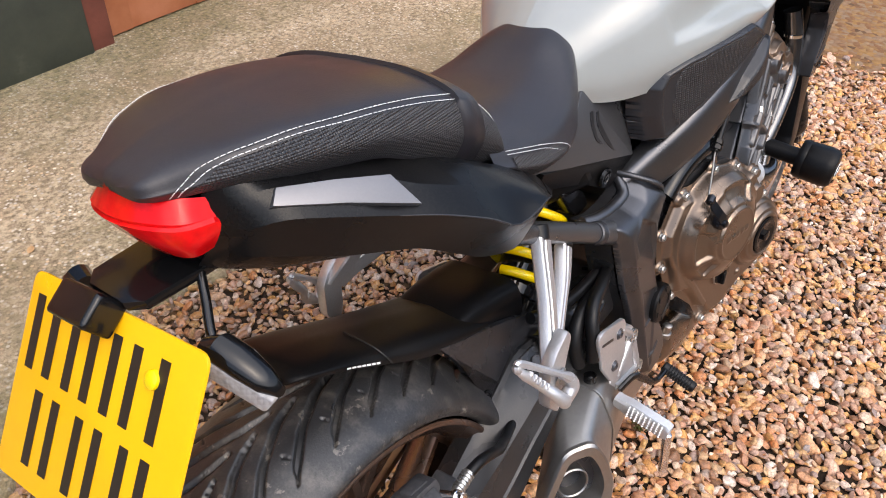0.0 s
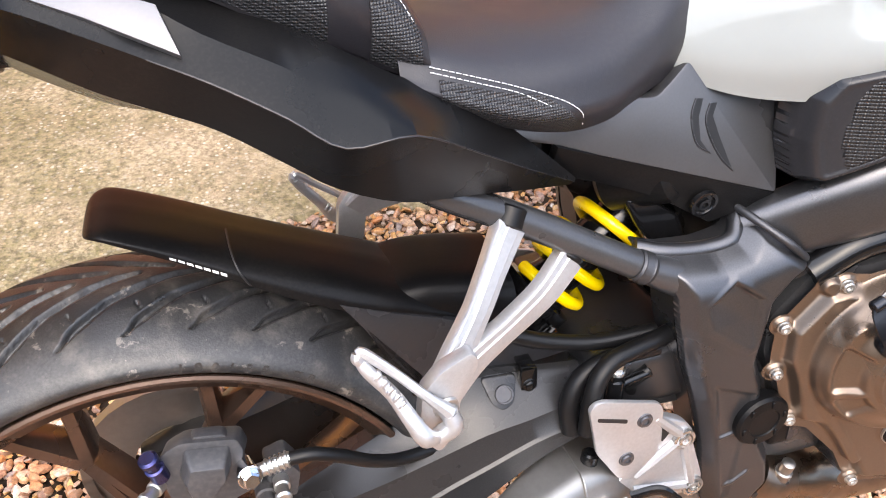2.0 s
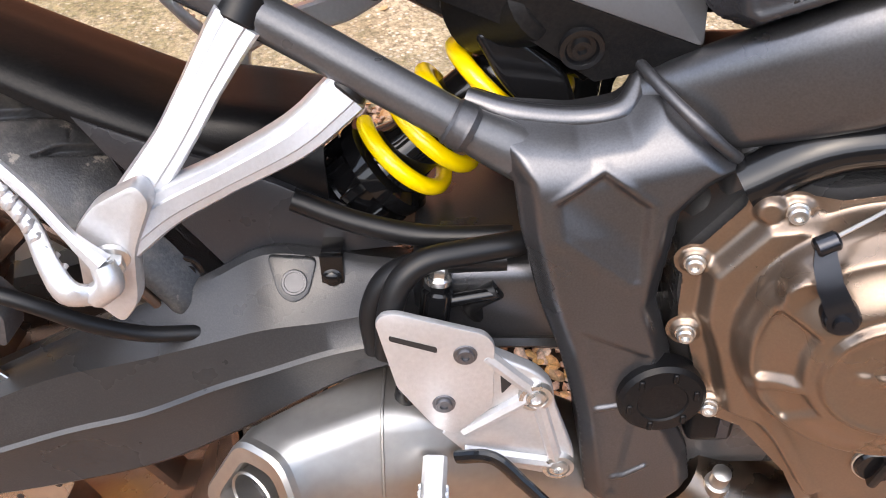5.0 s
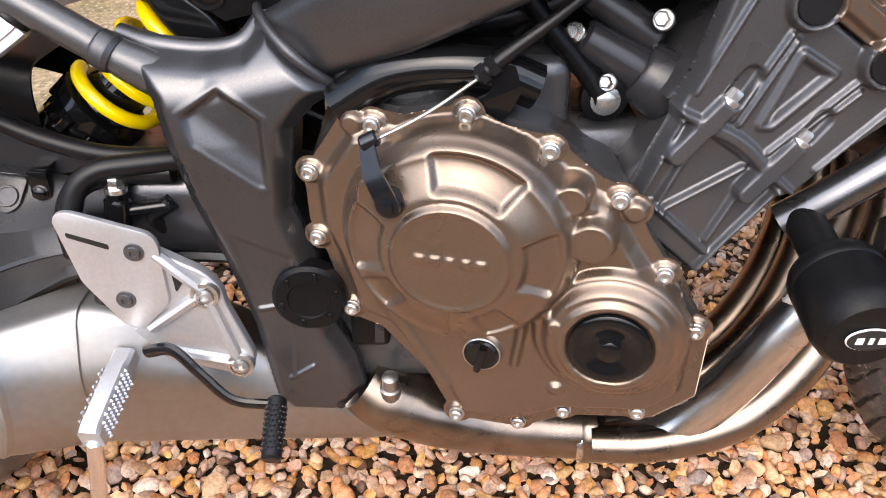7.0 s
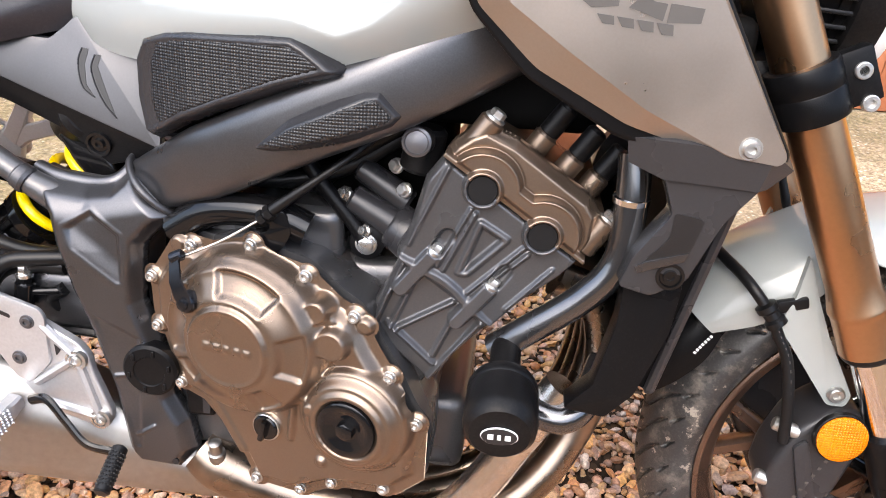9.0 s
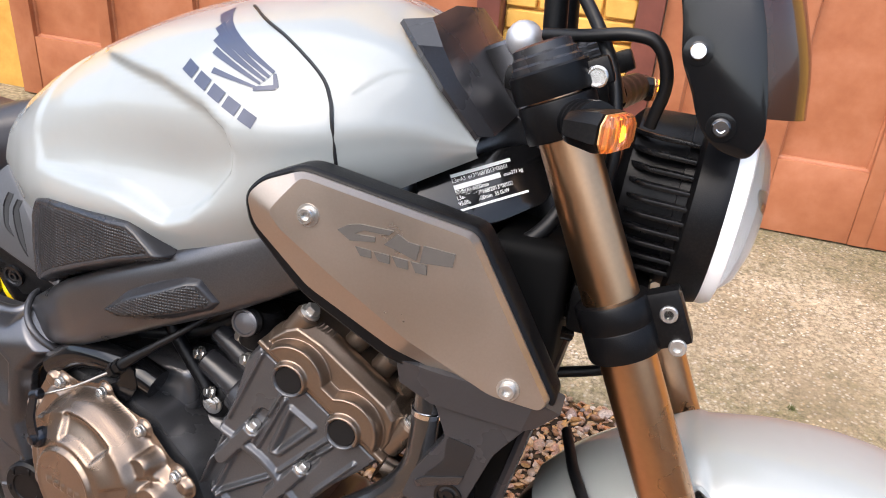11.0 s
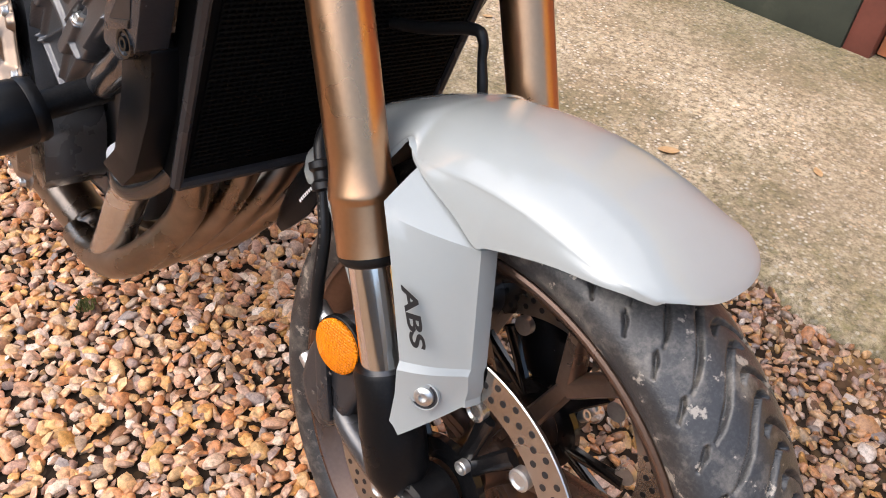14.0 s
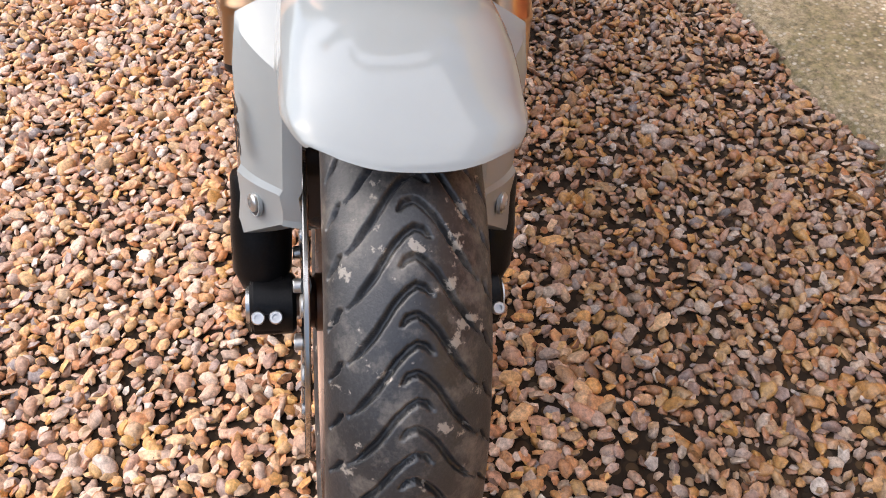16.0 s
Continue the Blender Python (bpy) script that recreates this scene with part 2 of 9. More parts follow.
ARMGREY = mat("satin_arm_plastic", (0.038, 0.038, 0.041), 0.30, metal=0.3, spread=0.1, scale=400, bump=0.06, bscale=900)
CALIPER = mat("caliper_grey", (0.07, 0.07, 0.075), 0.45, metal=0.4, spread=0.2, scale=200, dust=0.15)
FIN = mat("radiator_black", (0.003, 0.003, 0.003), 0.6, spec=0.08)
WELD = mat("weld_bead", (0.075, 0.075, 0.08), 0.42, metal=0.8, spread=0.25, scale=500)
PIPEBLACK = mat("gloss_black_pipe", (0.12, 0.12, 0.125), 0.22, metal=0.9, coat=0.4, spread=0.1)
SILVERPANEL = mat("silver_panel", (0.165, 0.165, 0.175), 0.40, metal=0.7, spread=0.04, scale=500)
SATIN = mat("satin_grey", (0.13, 0.13, 0.14), 0.34, metal=0.8, spread=0.05, scale=500)
GLOSS = mat("gloss_black", (0.005, 0.005, 0.0055), 0.14, coat=0.2, spec=0.35)
FRAME = mat("frame_paint", (0.098, 0.098, 0.104), 0.30, metal=0.85, scale=700, spread=0.2, bump=0.04, bscale=900, rspread=0.05)
ENGINE = mat("engine_black", (0.085, 0.085, 0.089), 0.28, metal=0.6, scale=500, bump=0.08, bscale=700, dust=0.04, rspread=0.05)
SWING = mat("swingarm_paint", (0.034, 0.034, 0.0355), 0.29, metal=0.45, scale=700, spread=0.2, bump=0.08, bscale=900, rspread=0.06, dust=0.04)
TANK = mat("pearl_paint", (0.278, 0.294, 0.288), 0.5, spread=0.02, coat=1.0, rspread=0.04, spec=0.12)
BRONZE = mat("bronze_cover", (0.208, 0.156, 0.118), 0.29, metal=0.85, scale=600, spread=0.1, rspread=0.05, bump=0.03, bscale=900)
FORK = mat("bronze_anodised", (0.50, 0.300, 0.172), 0.31, metal=1.0, spread=0.06, scale=200, rspread=0.05)
RIM = mat("rim_bronze", (0.150, 0.098, 0.074), 0.28, metal=0.8, spread=0.1, scale=200, dust=0.05)
SHROUD = mat("brushed_bronze", (0.35, 0.295, 0.25), 0.36, metal=0.85, spread=0.05, scale=500)
CAST = mat("cast_aluminium", (0.52, 0.52, 0.53), 0.42, metal=0.75, spread=0.1, scale=300, bump=0.1, bscale=600)
STEEL = mat("brushed_steel", (0.36, 0.345, 0.325), 0.42, metal=1.0, spread=0.1, scale=120)
PIPE = mat("heat_tinted_steel", (0.25, 0.20, 0.16), 0.3, metal=1.0, spread=0.35, scale=40, dscale=14)
CHROME = mat("chrome", (0.8, 0.8, 0.82), 0.1, metal=1.0, spread=0.04)
POLISHED = mat("polished_steel", (0.62, 0.60, 0.58), 0.27, metal=1.0, spread=0.12, scale=120)
ZINC = mat("zinc_bolt", (0.52, 0.51, 0.49), 0.3, metal=0.9, spread=0.15, scale=300)
RUBBER = mat("tyre_rubber", (0.026, 0.026, 0.027), 0.40, spec=0.6, scale=420, bump=0.15, bscale=600, dust=0.30, dustcol=(0.12, 0.11, 0.10), dscale=16, spread=0.35, mud=0.75)
RUBBER_DUSTY = mat("dusty_tyre_rubber", (0.020, 0.020, 0.021), 0.36, spec=0.7, scale=420, bump=0.15, bscale=600, dust=0.25, dustcol=(0.12, 0.11, 0.10), dscale=16, spread=0.35, mud=0.35)
HOSE = mat("rubber_hose", (0.006, 0.006, 0.0065), 0.40, scale=200, spec=0.3)
VINYL = mat("seat_vinyl", (0.022, 0.021, 0.025), 0.40, scale=300, bump=0.1, bscale=700, dust=0.03)
WEAVE = mat("seat_grain", (0.030, 0.030, 0.033), 0.38, scale=300, bump=1.0, bscale=430, kind="grid")
PADGRAIN = mat("pad_grain", (0.012, 0.012, 0.013), 0.36, scale=300, bump=0.8, bscale=330, kind="grid")
THREAD = mat("white_thread", (0.62, 0.62, 0.62), 0.8, scale=800)
YELLOW = mat("yellow_spring", (0.85, 0.62, 0.0), 0.28, spread=0.04, coat=0.5)
PLATE = mat("yellow_plate", (0.88, 0.46, 0.003), 0.35, spread=0.03, coat=0.3)
# print colour, and black plates that stand in for shade in holes
INK = mat("black_print_and_holes", (0.012, 0.012, 0.013), 0.4)
PRINT = mat("white_print", (0.75, 0.75, 0.74), 0.5)
PALELENS = mat("pale_lens", (0.30, 0.29, 0.29), 0.12, spread=0.25, scale=220, trans=0.25, coat=0.6, bump=0.5, bscale=260, kind="grid")
RED = mat("red_lens", (0.66, 0.004, 0.006), 0.16, spread=0.25, scale=140, coat=0.15, spec=0.25)
AMBER = mat("amber_lens", (0.60, 0.165, 0.003), 0.20, spread=0.4, scale=330, coat=0.0, spec=0.3, bump=1.0, bscale=330, kind="grid")
CLEAR = mat("clear_lens", (0.96, 0.945, 0.935), 0.03, spread=0.02, trans=1.0, spec=0.3, ior=1.25)
SILVERGLINT = mat("reflector_bowl", (0.62, 0.58, 0.55), 0.45, metal=0.5)
DISC = mat("brake_disc", (0.47, 0.45, 0.42), 0.26, metal=1.0, spread=0.15, scale=90)
NAVY = mat("navy_print", (0.03, 0.04, 0.075), 0.35)
DECAL = mat("grey_decal", (0.085, 0.077, 0.069), 0.50, metal=0.2)

# ---- ground, slab and wall ----
def ramp_mat(name, stops, scale, rough=0.85, bump=0.4, bscale=90.0, detail=8, moss=0.0, voro=0.0):
    m = bpy.data.materials.new(name)
    m.use_nodes = True
    t, b = m.node_tree, m.node_tree.nodes["Principled BSDF"]
    N, L = t.nodes.new, t.links.new
    co = N("ShaderNodeTexCoord").outputs["Object"]
    a = N("ShaderNodeTexNoise")
    a.inputs["Scale"].default_value, a.inputs["Detail"].default_value, a.inputs["Roughness"].default_value = scale, detail, 0.65
    L(co, a.inputs["Vector"])
    cr = N("ShaderNodeValToRGB")
    e = cr.color_ramp.elements
    while len(e) < len(stops):
        e.new(0.5)
    for el, (p, c) in zip(e, stops):
        el.position, el.color = p, (*c, 1)
    L(a.outputs[0], cr.inputs[0])
    col = cr.outputs[0]
    if voro:
        v = N("ShaderNodeTexVoronoi")
        v.inputs["Scale"].default_value = voro
        L(co, v.inputs["Vector"])
        hs = N("ShaderNodeMapRange")
        hs.inputs["From Min"].default_value, hs.inputs["From Max"].default_value = 0.2, 0.8
        hs.inputs["To Min"].default_value, hs.inputs["To Max"].default_value = 0.6, 1.35
        L(v.outputs["Color"], hs.inputs["Value"])
        mu = N("ShaderNodeVectorMath")
        mu.operation = "SCALE"
        L(col, mu.inputs[0]), L(hs.outputs[0], mu.inputs["Scale"])
        col = mu.outputs[0]
    if moss:
        g = N("ShaderNodeTexNoise")
        g.inputs["Scale"].default_value, g.inputs["Detail"].default_value = 2.3, 9
        L(co, g.inputs["Vector"])
        k = N("ShaderNodeMapRange")
        k.inputs["From Min"].default_value, k.inputs["From Max"].default_value, k.inputs["To Max"].default_value = 0.48, 0.68, moss
        L(g.outputs[0], k.inputs["Value"])
        mx = N("ShaderNodeMix")
        mx.data_type = "RGBA"
        mx.inputs["B"].default_value = (0.10, 0.105, 0.03, 1)
        L(k.outputs[0], mx.inputs["Factor"]), L(col, mx.inputs["A"])
        col = mx.outputs["Result"]
    L(col, b.inputs["Base Color"])
    b.inputs["Roughness"].default_value = rough
    bn = N("ShaderNodeBump")
    bn.inputs["Strength"].default_value, bn.inputs["Distance"].default_value = bump, 0.004
    c = N("ShaderNodeTexNoise")
    c.inputs["Scale"].default_value, c.inputs["Detail"].default_value = bscale, 6
    L(co, c.inputs["Vector"]), L(c.outputs[0], bn.inputs["Height"]), L(bn.outputs[0], b.inputs["Normal"])
    return m


def gravel_ground():
    """Packed gravel: stones of many colours pressed into dark earth."""
    m = bpy.data.materials.new("packed_gravel")
    m.use_nodes = True
    t, b = m.node_tree, m.node_tree.nodes["Principled BSDF"]
    N, L = t.nodes.new, t.links.new
    co = N("ShaderNodeTexCoord").outputs["Object"]
    v = N("ShaderNodeTexVoronoi")
    v.inputs["Scale"].default_value = 46
    L(co, v.inputs["Vector"])
    r = N("ShaderNodeValToRGB")
    cols = ((0.07, 0.045, 0.03), (0.30, 0.16, 0.08), (0.40, 0.23, 0.09), (0.34, 0.24, 0.16), (0.26, 0.13, 0.06), (0.44, 0.33, 0.22))
    e = r.color_ramp.elements
    while len(e) < len(cols):
        e.new(0.5)
    for i, c in enumerate(cols):
        e[i].position, e[i].color = i / 5, (*c, 1)
    L(v.outputs["Color"], r.inputs[0])
    g = N("ShaderNodeMapRange")
    for k, x in (("From Min", 0.30), ("From Max", 0.52), ("To Min", 0.0), ("To Max", 1.0)):
        g.inputs[k].default_value = x
    L(v.outputs["Distance"], g.inputs["Value"])
    n = N("ShaderNodeTexNoise")
    n.inputs["Scale"].default_value, n.inputs["Detail"].default_value = 2.0, 6
    L(co, n.inputs["Vector"])
    f = N("ShaderNodeMath")
    f.operation, f.inputs[1].default_value = "MULTIPLY_ADD", 0.8
    L(n.outputs[0], f.inputs[0]), L(g.outputs[0], f.inputs[2])
    f.use_clamp = True
    # bare earth lies where the loose stones are thick, a packed stony surface further out
    squash, away, near = N("ShaderNodeVectorMath"), N("ShaderNodeVectorMath"), N("ShaderNodeMapRange")
    squash.operation, squash.inputs[1].default_value = "MULTIPLY", (1.0, 1.75, 0.0)
    away.operation, away.inputs[1].default_value = "DISTANCE", (0.83, -0.10, 0.0)
    L(co, squash.inputs[0]), L(squash.outputs[0], away.inputs[0]), L(away.outputs["Value"], near.inputs["Value"])
    for k, v_ in (("From Min", 1.55), ("From Max", 1.85), ("To Min", 1.0), ("To Max", 0.40)):
        near.inputs[k].default_value = v_
    thick = N("ShaderNodeMath")
    thick.operation = "MAXIMUM"
    bare = N("ShaderNodeMath")
    bare.operation, bare.inputs[1].default_value = "MULTIPLY", 0.9
    L(near.outputs[0], bare.inputs[0]), L(bare.outputs[0], thick.inputs[1])
    cut_ = N("ShaderNodeMath")
    cut_.operation = "MULTIPLY"
    L(f.outputs[0], cut_.inputs[0]), L(near.outputs[0], cut_.inputs[1])
    L(cut_.outputs[0], thick.inputs[0])
    f = thick
    x = N("ShaderNodeMix")
    x.data_type = "RGBA"
    x.inputs["B"].default_value = (0.020, 0.0125, 0.0075, 1)
    L(f.outputs[0], x.inputs["Factor"]), L(r.outputs[0], x.inputs["A"])
    L(x.outputs["Result"], b.inputs["Base Color"])
    b.inputs["Roughness"].default_value = 0.9
    b.inputs["Specular IOR Level"].default_value = 0.15
    bn = N("ShaderNodeBump")
    bn.inputs["Strength"].default_value, bn.inputs["Distance"].default_value = 0.9, 0.008
    bn.invert = True
    L(v.outputs["Distance"], bn.inputs["Height"]), L(bn.outputs[0], b.inputs["Normal"])
    return m


EARTH = gravel_ground()


def concrete_mat():
    """Old exposed-aggregate concrete: cream and pink grit, olive moss along the gravel and by the wall."""
    m = bpy.data.materials.new("old_concrete")
    m.use_nodes = True
    t, b = m.node_tree, m.node_tree.nodes["Principled BSDF"]
    N, L = t.nodes.new, t.links.new
    co = N("ShaderNodeTexCoord").outputs["Object"]

    def noise_(scale, detail=6, rough=0.6):
        n = N("ShaderNodeTexNoise")
        n.inputs["Scale"].default_value, n.inputs["Detail"].default_value, n.inputs["Roughness"].default_value = scale, detail, rough
        L(co, n.inputs["Vector"])
        return n.outputs[0]

    def span(v, lo, hi, to0=0.0, to1=1.0):
        r = N("ShaderNodeMapRange")
        for k, x in (("From Min", lo), ("From Max", hi), ("To Min", to0), ("To Max", to1)):
            r.inputs[k].default_value = x
        L(v, r.inputs["Value"])
        return r.outputs[0]

    def mixc(f, a, c):
        x = N("ShaderNodeMix")
        x.data_type = "RGBA"
        L(f, x.inputs["Factor"])
        for k, v in (("A", a), ("B", c)):
            if isinstance(v, tuple):
                x.inputs[k].default_value = (*v, 1)
            else:
                L(v, x.inputs[k])
        return x.outputs["Result"]

    def op(kind, a, c):
        x = N("ShaderNodeMath")
        x.operation = kind
        for i, v in enumerate((a, c)):
            if isinstance(v, (int, float)):
                x.inputs[i].default_value = v
            else:
                L(v, x.inputs[i])
        return x.outputs[0]

    base = mixc(span(noise_(3.2), 0.35, 0.68), (0.30, 0.23, 0.135), (0.60, 0.49, 0.335))
    base = mixc(span(noise_(60, 9, 0.85), 0.42, 0.58), (0.13, 0.095, 0.055), base)
    # grit of several colours
    v = N("ShaderNodeTexVoronoi")
    v.inputs["Scale"].default_value = 82
    L(co, v.inputs["Vector"])
    cr = N("ShaderNodeValToRGB")
    e = cr.color_ramp.elements
    e.new(0.35), e.new(0.7)
    for el, (p, c) in zip(e, ((0.0, (0.15, 0.12, 0.09)), (0.3, (0.54, 0.38, 0.23)), (0.6, (0.40, 0.36, 0.30)), (1.0, (0.78, 0.70, 0.58)))):
        el.position, el.color = p, (*c, 1)
    L(v.outputs["Color"], cr.inputs[0])
    grit = op("MULTIPLY", span(v.outputs["Distance"], 0.42, 0.25), span(noise_(7, 4), 0.38, 0.54, 0.35, 1.0))
    base = mixc(grit, base, cr.outputs[0])
    # broad weather stains
    base = mixc(op("MULTIPLY", span(noise_(1.3, 7, 0.62), 0.46, 0.66), 0.5), base, (0.20, 0.155, 0.095))
    # moss: strongest along both long edges
    sp = N("ShaderNodeSeparateXYZ")
    L(co, sp.inputs[0])
    near = span(sp.outputs["Y"], 1.40, 0.86)
    wall = span(sp.outputs["Y"], 1.50, 1.95)
    edge = op("MAXIMUM", op("MULTIPLY", near, 0.85), op("MULTIPLY", wall, 0.9))
    edge = op("MAXIMUM", edge, op("MULTIPLY", span(sp.outputs["X"], 0.35, -0.35), 0.95))
    moss = op("MULTIPLY", span(op("ADD", noise_(4.5, 9, 0.7), op("MULTIPLY", edge, 0.34)), 0.58, 0.82), 0.8)
    moss = op("MULTIPLY", moss, span(noise_(48, 8, 0.8), 0.38, 0.56, 0.35, 1.0))
    base = mixc(moss, base, mixc(span(noise_(70, 4), 0.4, 0.6), (0.054, 0.047, 0.016), (0.165, 0.140, 0.055)))
    L(base, b.inputs["Base Color"])
    b.inputs["Roughness"].default_value = 0.82
    bn = N("ShaderNodeBump")
    bn.inputs["Strength"].default_value, bn.inputs["Distance"].default_value = 0.55, 0.003
    L(op("ADD", noise_(160, 5, 0.7), op("MULTIPLY", v.outputs["Distance"], -0.5)), bn.inputs["Height"])
    L(bn.outputs[0], b.inputs["Normal"])
    return m


CONCRETE = concrete_mat()
GREENPAINT = ramp_mat("green_plinth_paint", [(0.3, (0.020, 0.025, 0.019)), (0.6, (0.036, 0.042, 0.030)), (0.8, (0.075, 0.080, 0.058))], 7, rough=0.55, bump=0.25, bscale=20)
YELLOWBRICK = ramp_mat("yellow_painted_brick", [(0.3, (0.52, 0.27, 0.045)), (0.7, (0.68, 0.40, 0.09))], 9, rough=0.6, bump=0.3, bscale=60)
DOORPAINT = ramp_mat("terracotta_door_paint", [(0.25, (0.25, 0.078, 0.032)), (0.5, (0.33, 0.118, 0.052)), (0.8, (0.42, 0.17, 0.09))], 6, rough=0.5, bump=0.1, bscale=30)
FRAMEPAINT = ramp_mat("red_brown_frame_paint", [(0.3, (0.10, 0.03, 0.022)), (0.7, (0.16, 0.05, 0.035))], 9, rough=0.45, bump=0.2, bscale=40)
def stone_mat(name, toned):
    """Pebbles, each of its own colour; at 1 they are darker and less rough than at 0."""
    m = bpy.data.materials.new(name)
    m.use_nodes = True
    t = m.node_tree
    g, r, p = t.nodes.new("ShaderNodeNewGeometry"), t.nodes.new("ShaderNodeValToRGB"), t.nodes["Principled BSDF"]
    dark = 1 - 0.40 * toned
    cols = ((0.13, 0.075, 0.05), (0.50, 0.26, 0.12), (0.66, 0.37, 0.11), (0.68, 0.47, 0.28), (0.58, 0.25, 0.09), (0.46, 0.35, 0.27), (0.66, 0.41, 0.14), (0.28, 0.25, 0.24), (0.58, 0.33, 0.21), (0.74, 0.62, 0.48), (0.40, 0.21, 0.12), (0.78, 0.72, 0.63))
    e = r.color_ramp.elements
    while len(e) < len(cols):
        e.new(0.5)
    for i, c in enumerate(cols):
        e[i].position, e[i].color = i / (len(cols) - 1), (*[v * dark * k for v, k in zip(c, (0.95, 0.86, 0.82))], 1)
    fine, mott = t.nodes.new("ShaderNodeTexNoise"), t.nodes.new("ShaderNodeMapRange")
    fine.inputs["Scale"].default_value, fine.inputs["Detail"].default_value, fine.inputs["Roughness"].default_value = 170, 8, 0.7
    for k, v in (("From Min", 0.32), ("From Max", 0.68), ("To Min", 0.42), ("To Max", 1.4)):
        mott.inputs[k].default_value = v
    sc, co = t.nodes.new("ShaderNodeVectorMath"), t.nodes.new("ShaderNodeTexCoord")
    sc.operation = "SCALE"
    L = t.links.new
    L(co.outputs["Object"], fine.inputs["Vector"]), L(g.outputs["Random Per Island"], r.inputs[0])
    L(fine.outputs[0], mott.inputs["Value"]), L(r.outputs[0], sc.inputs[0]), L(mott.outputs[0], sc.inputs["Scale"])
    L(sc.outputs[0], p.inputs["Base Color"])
    p.inputs["Roughness"].default_value = 0.5 - 0.14 * toned
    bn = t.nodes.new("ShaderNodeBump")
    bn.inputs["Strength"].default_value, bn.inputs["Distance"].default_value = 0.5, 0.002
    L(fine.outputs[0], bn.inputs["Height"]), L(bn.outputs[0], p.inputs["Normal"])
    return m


STONE, DARKSTONE = stone_mat("pebbles", 0.0), stone_mat("dark_pebbles", 1.0)


def edge_y(x):
    """Where the gravel meets the slab."""
    return 0.87 - 0.3 * max(0.0, min(1.0, (0.15 - x) / 0.5)) + 0.02 * math.sin(7 * x) + 0.012 * math.sin(19 * x + 1)


bm = B()
bmesh.ops.create_grid(bm, x_segments=2, y_segments=2, size=400)
for v in bm.verts:
    v.co.z = -0.012
tagged(new("ground", finish("ground", bm, EARTH)), "brown earth under loose gravel", "ground", kind="structure")

bm = B()
xs = [-6 + 0.05 * i for i in range(241)]
near = [V((x, edge_y(x), 0.0)) for x in xs]
rows_ = [[V((p.x, p.y - 0.015, -0.02)) for p in near], [V((p.x, p.y, 0.002)) for p in near], [V((p.x, p.y + 0.03, 0.008)) for p in near], [V((p.x, 1.4, 0.012)) for p in near], [V((p.x, 2.3, 0.014)) for p in near]]
loft(bm, rows_, cap=False, closed=False)
tagged(new("pavement", finish("pavement", bm, CONCRETE)), "weathered mossy concrete slab before the doors", "pavement", kind="structure")


def dark_patch(x, y):
    """Where the gravel is thin, darker and trodden into the earth: between the machine and the slab."""
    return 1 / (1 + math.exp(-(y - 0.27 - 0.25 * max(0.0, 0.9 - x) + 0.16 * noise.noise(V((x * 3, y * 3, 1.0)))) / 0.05))


